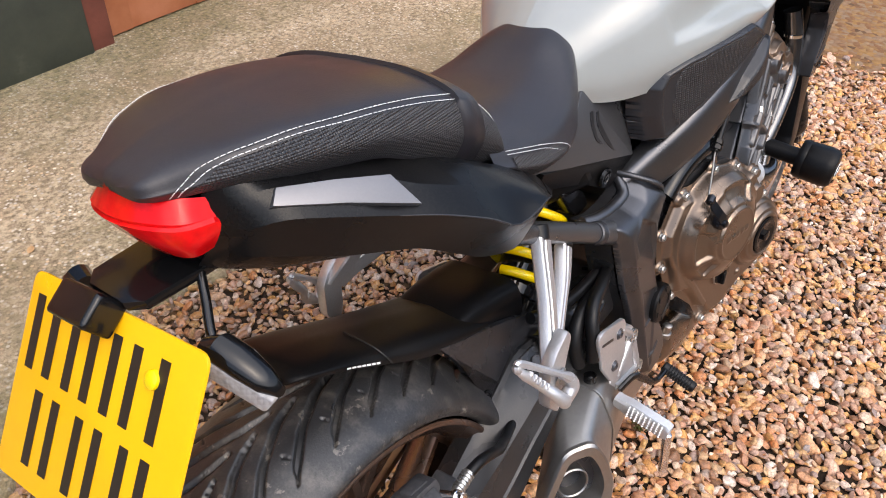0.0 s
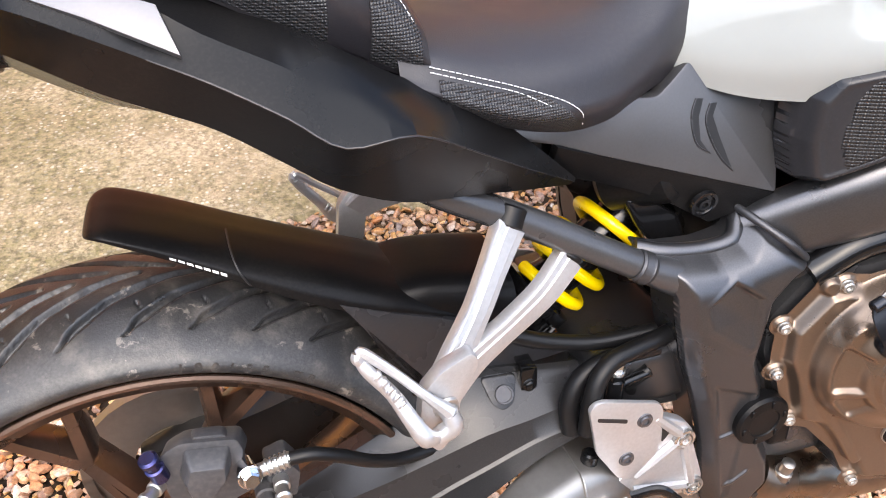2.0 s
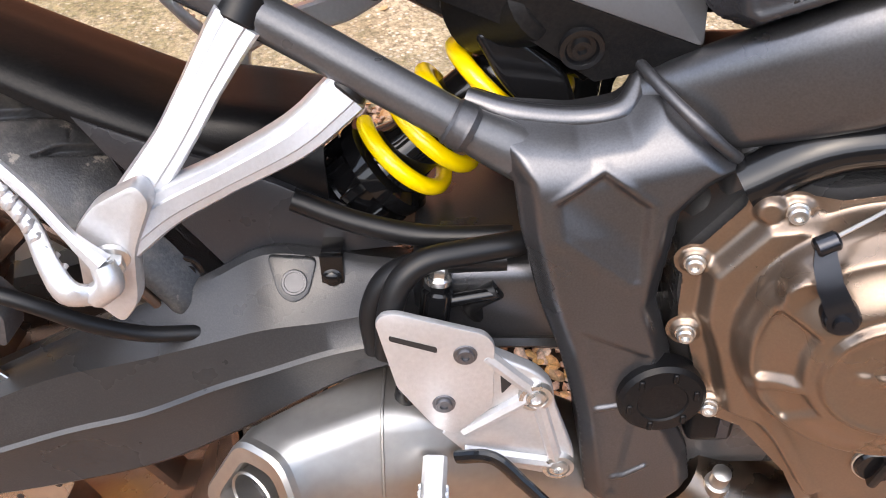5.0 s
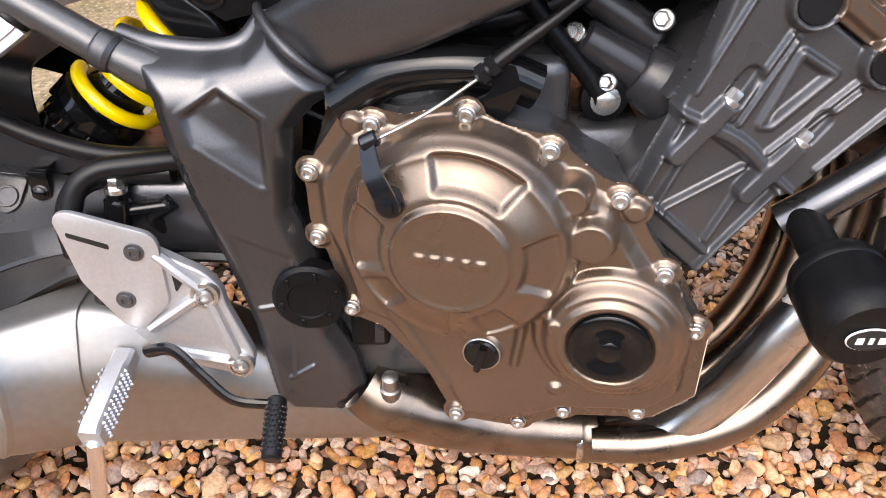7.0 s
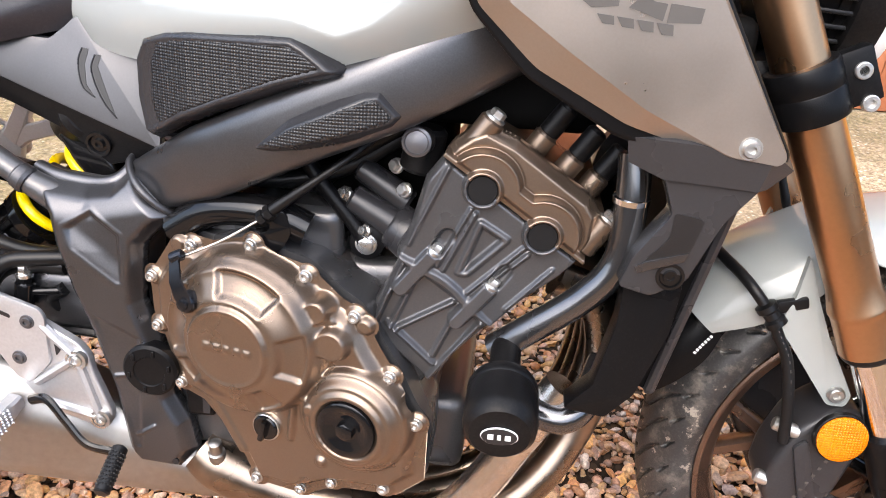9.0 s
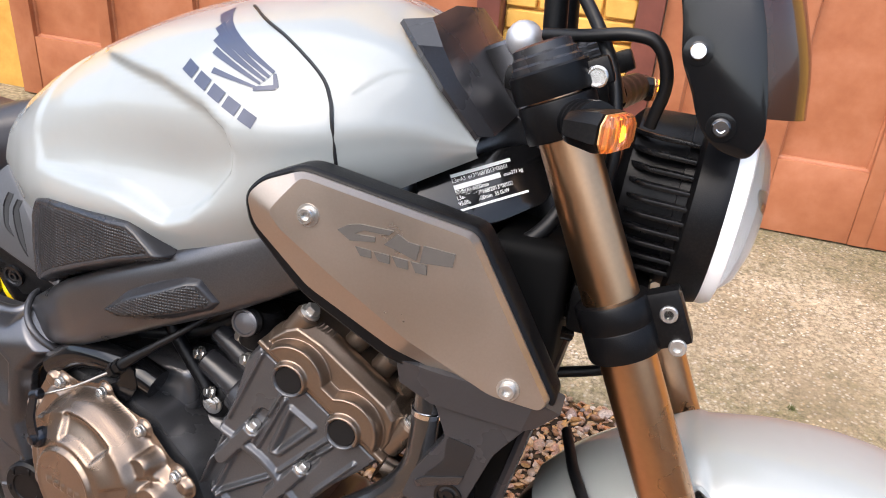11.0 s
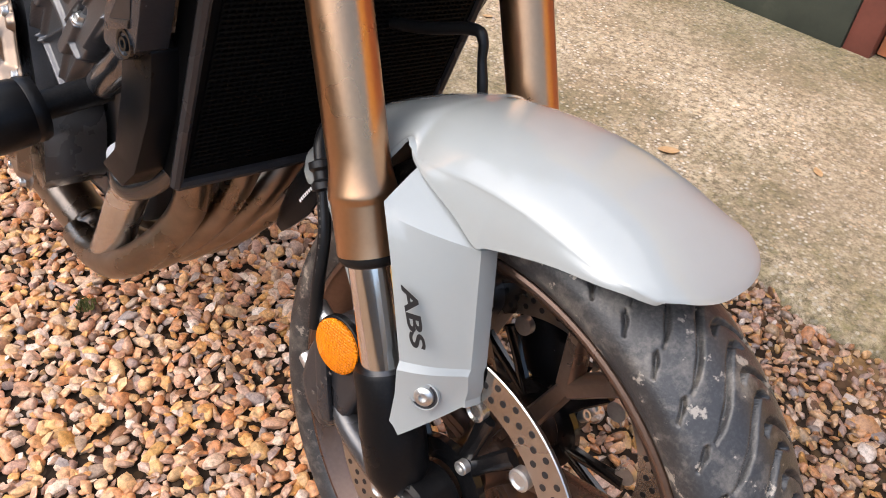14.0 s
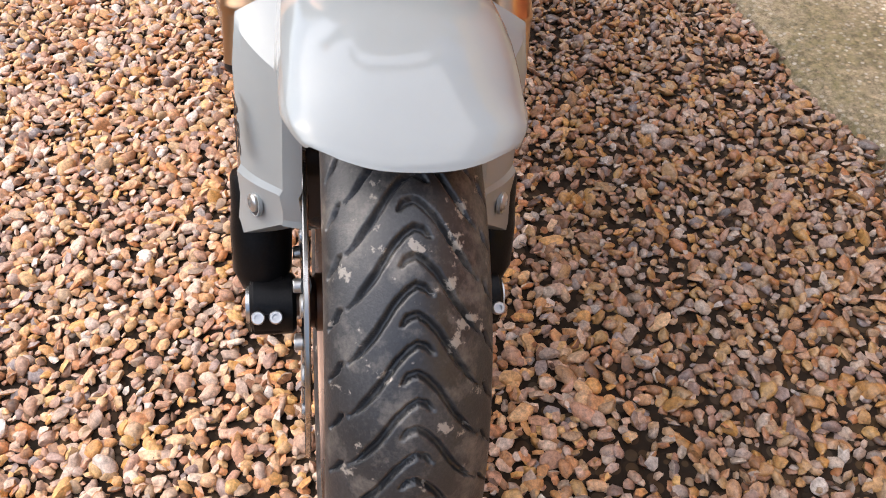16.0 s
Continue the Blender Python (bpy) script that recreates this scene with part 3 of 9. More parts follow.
def pebbles(name, step, size_, spread, lim_, fine, seed, toned, material, label):
    rng = np.random.default_rng(seed)
    base = B()
    bmesh.ops.create_icosphere(base, subdivisions=2 if fine else 1, radius=1.0)
    base.verts.ensure_lookup_table()
    ico = np.array([v.co[:] for v in base.verts])
    tri = np.array([[v.index for v in f.verts] for f in base.faces])
    base.free()
    kinds = []
    for k in range(18):
        d = ico * (1 + rng.normal(0, 0.035, (len(ico), 1)))
        a = rng.normal(0, 1, (6, 3))
        a /= np.linalg.norm(a, axis=1)[:, None]
        for n_ in a:
            h = d @ n_
            d = d - np.outer(np.maximum(h - rng.uniform(0.55, 0.88), 0), n_)
        kinds.append(d)
    places = []
    for x0, x1, y0, y1, k in ((-1.1, 2.75, -1.15, 0.95, 1.0),):
        nx, ny = int((x1 - x0) / step / k), int((y1 - y0) / step / k)
        gx, gy = np.meshgrid(x0 + step * k * np.arange(nx), y0 + step * k * np.arange(ny))
        p = np.stack([gx.ravel(), gy.ravel()], 1) + rng.uniform(-0.5, 0.5, (nx * ny, 2)) * step * k
        places.append(np.c_[p, np.full(len(p), k ** 0.6)])
    p = np.concatenate(places)
    lim = np.array([edge_y(x) for x in p[:, 0]])
    keep = (p[:, 1] < lim + rng.exponential(0.014, len(p)) - 0.012)
    dm = np.array([dark_patch(a, b) for a, b, _ in p])
    pick = rng.random(len(p))
    rim_ = np.minimum(np.minimum(p[:, 0] + 1.1, 2.75 - p[:, 0]), p[:, 1] + 1.15)
    keep &= rng.random(len(p)) < np.clip(rim_ / 0.30, 0, 1)
    thin = np.array([0.60 + 0.55 * noise.noise(V((a * 4.0, b * 4.0, 3.0))) for a, b, _ in p])
    keep &= (pick < dm * (np.clip(thin + 0.1, 0.3, 0.95) if fine else 0.95)) if toned else (pick > dm)
    p = p[keep]
    n_ = len(p)
    size = rng.lognormal(np.log(size_), spread, n_).clip(*lim_) * p[:, 2]
    ang = rng.uniform(0, 2 * np.pi, n_)
    verts, which = np.zeros((n_, len(ico), 3)), rng.integers(0, len(kinds), n_)
    sx, sy, sz = rng.uniform(0.95, 1.5, n_), rng.uniform(0.7, 1.05, n_), rng.uniform(0.45, 0.85, n_)
    tx, ty = rng.normal(0, 0.3, n_), rng.normal(0, 0.3, n_)
    loc = np.stack(kinds)[which] * np.stack([sx, sy, sz], 1)[:, None, :] * size[:, None, None]
    loc[:, :, 2] += tx[:, None] * loc[:, :, 0] + ty[:, None] * loc[:, :, 1]
    c, s = np.cos(ang)[:, None], np.sin(ang)[:, None]
    verts[:, :, 0] = c * loc[:, :, 0] - s * loc[:, :, 1] + p[:, 0:1]
    verts[:, :, 1] = s * loc[:, :, 0] + c * loc[:, :, 1] + p[:, 1:2]
    verts[:, :, 2] = loc[:, :, 2] + (size * 0.25 - 0.010 - 0.0015 * toned + rng.uniform(-0.004, 0.005, n_))[:, None]
    faces = (tri[None] + (np.arange(n_) * len(ico))[:, None, None]).reshape(-1, 3)
    me = bpy.data.meshes.new(name)
    me.vertices.add(n_ * len(ico))
    me.vertices.foreach_set("co", verts.ravel())
    me.loops.add(faces.size)
    me.loops.foreach_set("vertex_index", faces.ravel())
    me.polygons.add(len(faces))
    me.polygons.foreach_set("loop_start", np.arange(len(faces)) * 3)
    me.polygons.foreach_set("use_smooth", np.full(len(faces), bool(fine)))
    me.update(calc_edges=True)
    me.set_sharp_from_angle(angle=radians(46))
    me.materials.append(material)
    return tagged(new(name, me), label, "gravel", kind="stuff")


for toned, material, words in ((0, STONE, "loose dry tan, ochre and grey gravel"), (1, DARKSTONE, "darker gravel trodden thinly into dark earth")):
    pebbles("gravel", 0.0208, 0.0100, 0.22, (0.0070, 0.018), True, 4 + toned, toned, material, words)
    pebbles("gravel_chippings", 0.0150, 0.0080, 0.24, (0.0045, 0.012), False, 14 + toned, toned, material, words + ", smaller stones")

# moss tufts and a dead leaf
MOSS = ramp_mat("moss", [(0.3, (0.05, 0.06, 0.012)), (0.7, (0.16, 0.17, 0.045))], 300, rough=0.9, bump=1.0, bscale=600)
rng_ = random.Random(3)
for x, y, r in ((0.71, -0.13, 0.016), (1.06, 0.98, 0.02), (1.62, 1.03, 0.014), (0.93, 0.99, 0.012)):
    bm = B()
    for k in range(90):
        a, d = rng_.uniform(0, 6.28), r * math.sqrt(rng_.random())
        p = V((x + d * math.cos(a), y + d * math.sin(a), 0.004))
        h = 0.006 + 0.010 * (1 - d / r) * rng_.random()
        q = p + V((rng_.uniform(-0.004, 0.004), rng_.uniform(-0.004, 0.004), h))
        w = V((math.cos(a * 3), math.sin(a * 3), 0)) * 0.0018
        loft(bm, [[p - w, p + w, p + V((w.y, -w.x, 0))], [q - w * 0.3, q + w * 0.3, q + V((w.y, -w.x, 0)) * 0.3]])
    tagged(new("moss_tuft", finish("moss_tuft", bm, MOSS)), "small olive-green moss tuft among the stones", "moss")
LEAF = ramp_mat("dry_leaf", [(0.3, (0.30, 0.17, 0.07)), (0.7, (0.52, 0.33, 0.16))], 60, rough=0.7, bump=0.3, bscale=120)
for x, y, turn, k in ((1.035, 1.083, 0.7, 1.0), (1.30, 1.30, 2.4, 0.7), (0.30, 1.25, 4.0, 0.6)):
    bm = B()
    rows_ = []
    for i in range(9):
        u = i / 8
        w = 0.014 * k * math.sin(math.pi * (0.04 + 0.93 * u)) ** 0.8
        row = []
        for j in range(-3, 4):
            lx, ly = (u - 0.5) * 0.05 * k, j / 3 * w
            row.append(V((x + lx * math.cos(turn) - ly * math.sin(turn), y + lx * math.sin(turn) + ly * math.cos(turn), 0.0135 + 0.10 * abs(ly) * (1 + math.sin(5 * u)) * 0.5 + 0.006 * k * (u - 0.3) ** 2)))
        rows_.append(row)
    sheet(bm, rows_, 1, 1, thick=0.0006)
    tagged(new("dead_leaf", finish("dead_leaf", bm, LEAF)), "curled brown dead leaf lying on the ground", "leaf")

WALL = 2.06
def door(name, x0, x1, label):
    """A ledged panel door in its wall, with a weather-worn painted face."""
    d = thing(name, label, "door", kind="structure")
    w = x1 - x0
    n_pan = max(2, round(w / 0.38))
    stile, rail = 0.105, 0.26
    bm = B()
    box(bm, ((x0 + x1) / 2, WALL + 0.055, 1.02), (w, 0.03, 2.0), bevel=0.002)
    part("panel_back", bm, DOORPAINT, d)
    px = [x0 + stile + i * (w - stile + 0.06) / n_pan for i in range(n_pan)]
    pw = (w - stile + 0.06) / n_pan - 0.06 - stile / n_pan * 0
    edges = [x0] + [v for i in range(n_pan) for v in (px[i], px[i] + pw)] + [x1]
    for i in range(0, len(edges), 2):
        bm = B()
        box(bm, ((edges[i] + edges[i + 1]) / 2, WALL + 0.03, 1.02), (max(0.03, edges[i + 1] - edges[i]), 0.045, 2.0), bevel=0.004)
        part("stile", bm, DOORPAINT, d)
    for i in range(n_pan):
        for z, h in ((0.02 + rail / 2, rail), (1.1, 0.15), (1.97, 0.12)):
            bm = B()
            box(bm, (px[i] + pw / 2, WALL + 0.032, z), (pw, 0.04, h), bevel=0.004)
            part("rail", bm, DOORPAINT, d)
        bm = B()
        for z0, z1 in ((0.28, 1.025), (1.175, 1.91)):
            for a, b in (((px[i], z0), (px[i] + pw, z0)), ((px[i], z1), (px[i] + pw, z1)), ((px[i], z0), (px[i], z1)), ((px[i] + pw, z0), (px[i] + pw, z1))):
                rod(bm, (a[0], WALL + 0.04, a[1]), (b[0], WALL + 0.04, b[1]), 0.009, 8)
        part("bead", bm, DOORPAINT, d)
    return d


def brick_pier(x0, x1):
    w = thing("wall_pier", "yellow-painted brick pier with a dark green painted plinth", "wall", kind="structure")
    bm = B()
    box(bm, ((x0 + x1) / 2, WALL + 0.13, 0.215), (x1 - x0, 0.34, 0.43), bevel=0.012)
    part("plinth", bm, GREENPAINT, w)
    bm = B()
    box(bm, ((x0 + x1) / 2, WALL + 0.17, 1.6), (x1 - x0 - 0.004, 0.22, 2.34))
    part("core", bm, YELLOWBRICK, w)
    for r in range(30):
        for c in range(-1, 4):
            a = x0 + 0.012 + 0.225 * c + (0.1125 if r % 2 else 0)
            b = min(a + 0.215, x1 - 0.006)
            a = max(a, x0 + 0.006)
            if b - a < 0.03:
                continue
            bm = B()
            box(bm, ((a + b) / 2, WALL + 0.06, 0.43 + 0.036 + 0.075 * r), (b - a, 0.05, 0.065), bevel=0.005, seg=1)
            part("brick", bm, YELLOWBRICK, w)
    return w


brick_pier(0.57, 1.03)
for x in (0.532, 1.072):
    bm = B()
    box(bm, (x, WALL + 0.03, 1.05), (0.085, 0.12, 2.1), bevel=0.006)
    tagged(new("door_frame", finish("door_frame", bm, FRAMEPAINT)), "red-brown painted timber door post", "door frame", kind="structure")
door("door_1", 1.118, 2.9, "terracotta-painted panelled timber garage door, shut")
door("door_2", -1.6, 0.486, "terracotta-painted panelled timber door, shut")
bm = B()
box(bm, (0.6, WALL + 0.16, 2.45), (12.0, 0.2, 0.7), bevel=0.004)
tagged(new("wall_upper", finish("wall_upper", bm, YELLOWBRICK)), "yellow-painted wall above the doors", "wall", kind="structure")
for a, b in ((-6.0, -1.6), (2.9, 7.0)):
    bm = B()
    box(bm, ((a + b) / 2, WALL + 0.17, 1.05), (b - a, 0.2, 2.1), bevel=0.004)
    tagged(new("wall_side", finish("wall_side", bm, YELLOWBRICK)), "yellow-painted wall beside the doors", "wall", kind="structure")


# unseen walls added round the camera to darken low reflections and side light
SURROUND = ramp_mat("reflection_wall", [(0.3, (0.09, 0.085, 0.07)), (0.6, (0.19, 0.165, 0.135)), (0.8, (0.30, 0.25, 0.20))], 5, rough=0.9, bump=0.6, bscale=30)
for name, c, size in (("unseen_wall_south", (1.0, -5.6, 0.9), (16.0, 0.25, 1.8)), ("unseen_wall_east", (8.4, -1.6, 0.9), (0.25, 8.0, 1.8)), ("unseen_wall_west", (-6.6, -1.6, 0.9), (0.25, 8.0, 1.8))):
    bm = B()
    box(bm, c, size, bevel=0.01)
    tagged(new(name, finish(name, bm, SURROUND)), "unseen plain wall added to darken low reflections", "wall", kind="structure")
# ---- motorcycle ----
bike = thing("motorcycle", "grey-white naked motorcycle with bronze engine covers, leaning on its side stand", "motorcycle", BIKE)


def tyre_mesh(prof, centre, groove, n=1300, m=176):
    """A tyre turned round the axle (y), its tread grooves cut by groove(angle, across) -> depth."""
    fine = spline([V((y, r, 0)) for r, y in prof], 12)
    acc = [0.0]
    for a, b in zip(fine, fine[1:]):
        acc.append(acc[-1] + (b - a).length)
    acc = np.array(acc)
    s = np.linspace(0, acc[-1], m)
    yy, rr = np.interp(s, acc, [p.x for p in fine]), np.interp(s, acc, [p.y for p in fine])
    ang = np.linspace(0, 2 * np.pi, n, endpoint=False)
    A, S = np.meshgrid(ang, s - acc[-1] / 2, indexing="ij")
    dep = groove(A, S)
    ty, tr = np.gradient(yy, s), np.gradient(rr, s)
    Y = yy[None] + dep * tr[None]
    Rr = rr[None] - dep * ty[None]
    co = np.stack([centre[0] + Rr * np.sin(A), centre[1] + Y, centre[2] + Rr * np.cos(A)], -1).reshape(-1, 3)
    i, j = np.meshgrid(np.arange(n), np.arange(m - 1), indexing="ij")
    q = np.stack([i * m + j, i * m + j + 1, ((i + 1) % n) * m + j + 1, ((i + 1) % n) * m + j], -1).reshape(-1, 4)
    me = bpy.data.meshes.new("tyre")
    me.from_pydata(co.tolist(), [], q.tolist())
    me.polygons.foreach_set("use_smooth", np.ones(len(q), bool))
    me.materials.append(RUBBER if centre[0] > 0.5 else RUBBER_DUSTY)
    return me


def cut(dist, half, depth):
    return depth * np.clip((half - dist) / 0.0012, 0, 1)


def tread_row(A, S, period, curve, width, depth, t0, t1, shift):
    """One family of curved grooves: curve gives (across, degrees round); shift offsets the far half."""
    d = np.zeros_like(A)
    ts, an = [c[0] for c in curve], [radians(c[1]) for c in curve]
    p = radians(period)
    for side in (-1, 1):
        t = side * S
        a = np.interp(t, ts, an)
        slope = (np.interp(t + 0.002, ts, an) - np.interp(t - 0.002, ts, an)) / 0.004 * 0.295
        ph = (A - a - (shift * p if side > 0 else 0)) % p
        dist = np.minimum(ph, p - ph) * 0.295 / np.sqrt(1 + slope**2)
        w = width * np.clip((t - t0) / 0.004, 0.35, 1) * np.clip((t1 - t) / 0.012, 0.35, 1)
        d = np.maximum(d, np.where((t > t0) & (t < t1), cut(dist, w, depth), 0))
    return d


def rear_tread(A, S):
    long_ = tread_row(A, S, 10, [(-0.004, 17), (0.0, 15), (0.0144, 7.5), (0.0353, 0), (0.0567, -5.5), (0.074, -9)], 0.0042, 0.0065, 0.001, 0.071, 0.5)
    dash = tread_row(A, S, 10, [(0.036, 3.2), (0.050, 4.3)], 0.0024, 0.004, 0.039, 0.050, 0.5)
    return np.maximum(long_, dash)


def front_tread(A, S):
    # hooked grooves curl over the crown from either side; short dashes on the shoulders
    hook = tread_row(A, S, 7.5, [(-0.0125, 1.5), (-0.0065, 0.4), (0, 0), (0.0067, 0.8), (0.0149, 2.4), (0.029, 6.3), (0.044, 9.5), (0.056, 11.5)], 0.0028, 0.0060, -0.0125, 0.050, 0.5)
    dash = tread_row(A, S, 7.5, [(0.054, 2.8), (0.070, 6.4)], 0.0036, 0.0060, 0.0545, 0.0685, 0.5)
    return np.maximum(hook, dash)


REAR_TYRE = [(0.2560, -0.074), (0.2590, -0.0830), (0.2650, -0.0888), (0.272, -0.0895), (0.283, -0.0815), (0.297, -0.062), (0.308, -0.036), (0.312, 0.0), (0.308, 0.036), (0.297, 0.062), (0.283, 0.0815), (0.272, 0.0895), (0.2650, 0.0888), (0.2590, 0.0830), (0.2560, 0.074)]
FRONT_TYRE = [(0.2365, -0.049), (0.2405, -0.0555), (0.250, -0.0600), (0.262, -0.060), (0.273, -0.054), (0.286, -0.040), (0.296, -0.022), (0.300, 0.0), (0.296, 0.022), (0.286, 0.040), (0.273, 0.054), (0.262, 0.060), (0.250, 0.0600), (0.2405, 0.0555), (0.2365, 0.049)]


def spoke_blade(bm, a, b, wa, wb, ta, tb, hub_y):
    """A cast spoke between two places in the wheel's plane (x, z): widths w, thickness t across."""
    a, b = V((a[0], hub_y, a[1])), V((b[0], hub_y, b[1]))
    d = (b - a).normalized()
    s = V((d.z, 0, -d.x))
    rings = []
    for p, w, t in ((a, wa, ta), (a.lerp(b, 0.5), (wa + wb) / 2, (ta + tb) / 2), (b, wb, tb)):
        o = [(-1, -0.55), (-0.6, -1), (0.6, -1), (1, -0.55), (1, 0.55), (0.6, 1), (-0.6, 1), (-1, 0.55)]
        rings.append([p + s * (u * w / 2) + V((0, v * t / 2, 0)) for u, v in o])
    loft(bm, rings)


def wheel(name, c, half, tyre_prof, groove, spoke_t, turn, hub_r):
    tm = tyre_mesh(tyre_prof, c, groove)
    w = part(name, rim_bm(c, half), RIM, bike, "bronze cast wheel with a black tyre")
    t = new("tyre", tm)
    t.parent = w
    tagged(t, "worn black rubber tyre with dusty tread")
    for i in range(7):
        q = radians(turn + 360 / 7 * i)
        at = lambda r, o: (c[0] + r * math.sin(q + o), c[2] + r * math.cos(q + o))
        bm = B()
        for e_ in (-1, 1):
            spoke_blade(bm, at(hub_r * 0.85, 0.16 * e_), at(0.150, 0.012 * e_), 0.013, 0.012, spoke_t, spoke_t * 0.8, c[1])
            spoke_blade(bm, at(0.144, 0.02 * e_), at(0.234 if half > 0.06 else 0.216, 0.185 * e_), 0.019, 0.016, spoke_t * 0.85, spoke_t * 0.65, c[1])
        part("spoke", bm, RIM, w)
    bm = B()
    lathe(bm, V(c) - V((0, half * 0.75, 0)), (0, 1, 0), [(0.016, 0), (hub_r * 0.75, 0), (hub_r * 0.8, half * 0.4), (hub_r, half * 0.6), (hub_r, half * 0.9), (hub_r * 0.8, half * 1.1), (hub_r * 0.75, half * 1.5), (0.016, half * 1.5)], 36)
    part("hub", bm, RIM, w)
    return w


def rim_bm(c, half):
    bm = B()
    h = half
    grow = 1.082 if h > 0.06 else 1.012
    prof = [(0.2320, -h), (0.2348, -h + 0.0012), (0.2352, -h + 0.003), (0.2335, -h + 0.006), (0.224, -h + 0.012), (0.214, -h * 0.45), (0.209, 0), (0.214, h * 0.45), (0.224, h - 0.012), (0.2335, h - 0.006), (0.2352, h - 0.003), (0.2348, h - 0.0012), (0.2320, h), (0.2290, h - 0.0006), (0.2265, h - 0.005), (0.216, h - 0.013), (0.207, h * 0.45), (0.202, 0), (0.207, -h * 0.45), (0.216, -h + 0.013), (0.2265, -h + 0.005), (0.2290, -h + 0.0006), (0.2320, -h)]
    return lathe(bm, c, (0, 1, 0), [(r * grow, y) for r, y in prof], 120, cap=False)


REAR, FRONT = (0.0, 0.0, 0.312), (1.447, 0.0, 0.300)
wheel("rear_wheel", REAR, 0.082, REAR_TYRE, rear_tread, 0.05, 24, 0.05)
front_wheel = wheel("front_wheel", FRONT, 0.056, FRONT_TYRE, front_tread, 0.034, 20, 0.036)


def disc(name, c, r, inner, parent, holes=2, per=44, label=""):
    """A drilled brake rotor, its holes shown as black plugs in place of shaded bores."""
    me = part(name, lathe(B(), V(c) - V((0, 0.0025, 0)), (0, 1, 0), [(inner, 0), (r - 0.001, 0), (r, 0.001), (r, 0.004), (r - 0.001, 0.005), (inner, 0.005), (inner, 0)], 96, cap=False), DISC, parent, label)
    bm = B()
    for k in range(holes):
        rr = inner + (r - inner) * (0.28 + 0.46 * k / max(1, holes - 1))
        for i in range(per):
            q = 2 * math.pi * (i + 0.5 * k) / per
            p = V(c) + V((math.sin(q) * rr, 0, math.cos(q) * rr))
            lathe(bm, p - V((0, 0.0029, 0)), (0, 1, 0), [(0.0032, 0), (0.0032, 0.0058)], 10)
    tagged(part("drilled_hole", bm, INK, me), kind="stuff")
    return me


# frame: pivot plates, spars, steering head
def both(f):
    """Runs f for the right side (-1) and the left side (1)."""
    for s in (-1, 1):
        f(s)


def flip(pts, s):
    return [V((p[0], p[1] * (1 if s < 0 else -1), p[2])) for p in pts]


PIVOT = [(0.448, 0.614), (0.475, 0.608), (0.513, 0.605), (0.542, 0.610), (0.556, 0.624), (0.564, 0.629), (0.613, 0.586), (0.612, 0.578), (0.596, 0.568), (0.580, 0.550), (0.574, 0.485), (0.590, 0.440), (0.602, 0.370), (0.618, 0.338), (0.626, 0.300), (0.602, 0.270), (0.556, 0.272), (0.543, 0.288), (0.531, 0.371), (0.513, 0.436), (0.494, 0.488), (0.481, 0.540), (0.476, 0.572)]


def plate_height(X, Z, D):
    h = 0.016 * ease((D + 0.002) / 0.017) - 0.008 * (D < -0.001)
    rec = edge_dist([(0.499, 0.565), (0.528, 0.585), (0.559, 0.562), (0.560, 0.507), (0.552, 0.503), (0.503, 0.540)], X, Z)
    h += 0.0006 * ease((0.006 - np.abs(rec)) / 0.004) - 0.0052 * ease((rec + 0.001) / 0.006) * ease((Z - 0.540 + 0.755 * (X - 0.503)) / 0.035)
    low = edge_dist([(0.520, 0.470), (0.574, 0.445), (0.566, 0.300), (0.555, 0.300), (0.538, 0.38)], X, Z)
    h -= 0.0022 * ease(low / 0.006)
    for a, b in (((0.541, 0.393), (0.557, 0.396)), ((0.560, 0.318), (0.582, 0.333))):
        h += 0.0022 * ease((0.0035 - seg_dist(a, b, X, Z)) / 0.003)
    return h


def pivot_plate(s):
    fy = lambda X, Z: -0.134 + 0.06 * np.maximum(0, Z - 0.54) + 15.0 * np.maximum(0, Z - 0.568 - 0.25 * np.maximum(0, X - 0.52)) ** 2
    ob = relief("frame_plate", lambda X, Z: edge_dist(PIVOT, X, Z), plate_height, lambda X, Z, h: (X, -s * (fy(X, Z) - h), Z), (0.43, 0.67, 0.25, 0.68), 0.0011, FRAME, bike, "satin dark grey frame pivot plate", 0.004)
    bm = B()
    cx_, cz_ = 0.545, 0.45
    big = rounded([(cx_ + (x - cx_) * 0.985, 0, cz_ + (z - cz_) * 0.987) for x, z in PIVOT], 0.006, 3)
    edge = [V((p.x, float(fy(np.array(p.x), np.array(cz_ + (p.z - cz_) / 0.987))) + 0.011, p.z)) for p in big]
    loft(bm, [flip(edge, s), flip([V((p.x, p.y + 0.012, p.z)) for p in edge], s), flip([V((p.x, -0.082, p.z)) for p in edge], s)], cap=False)
    part("plate_core", bm, FRAME, ob, "", 3)
    # rounded saddle along the upper edge
    bm = B()
    tube(bm, flip([V((x, float(fy(np.array(x), np.array(z))) + 0.002, z - 0.003)) for x, z in PIVOT[:6]], s), [0.008, 0.0085, 0.0085, 0.0085, 0.008, 0.0075], 12, 6)
    part("saddle", bm, FRAME, ob)


both(pivot_plate)


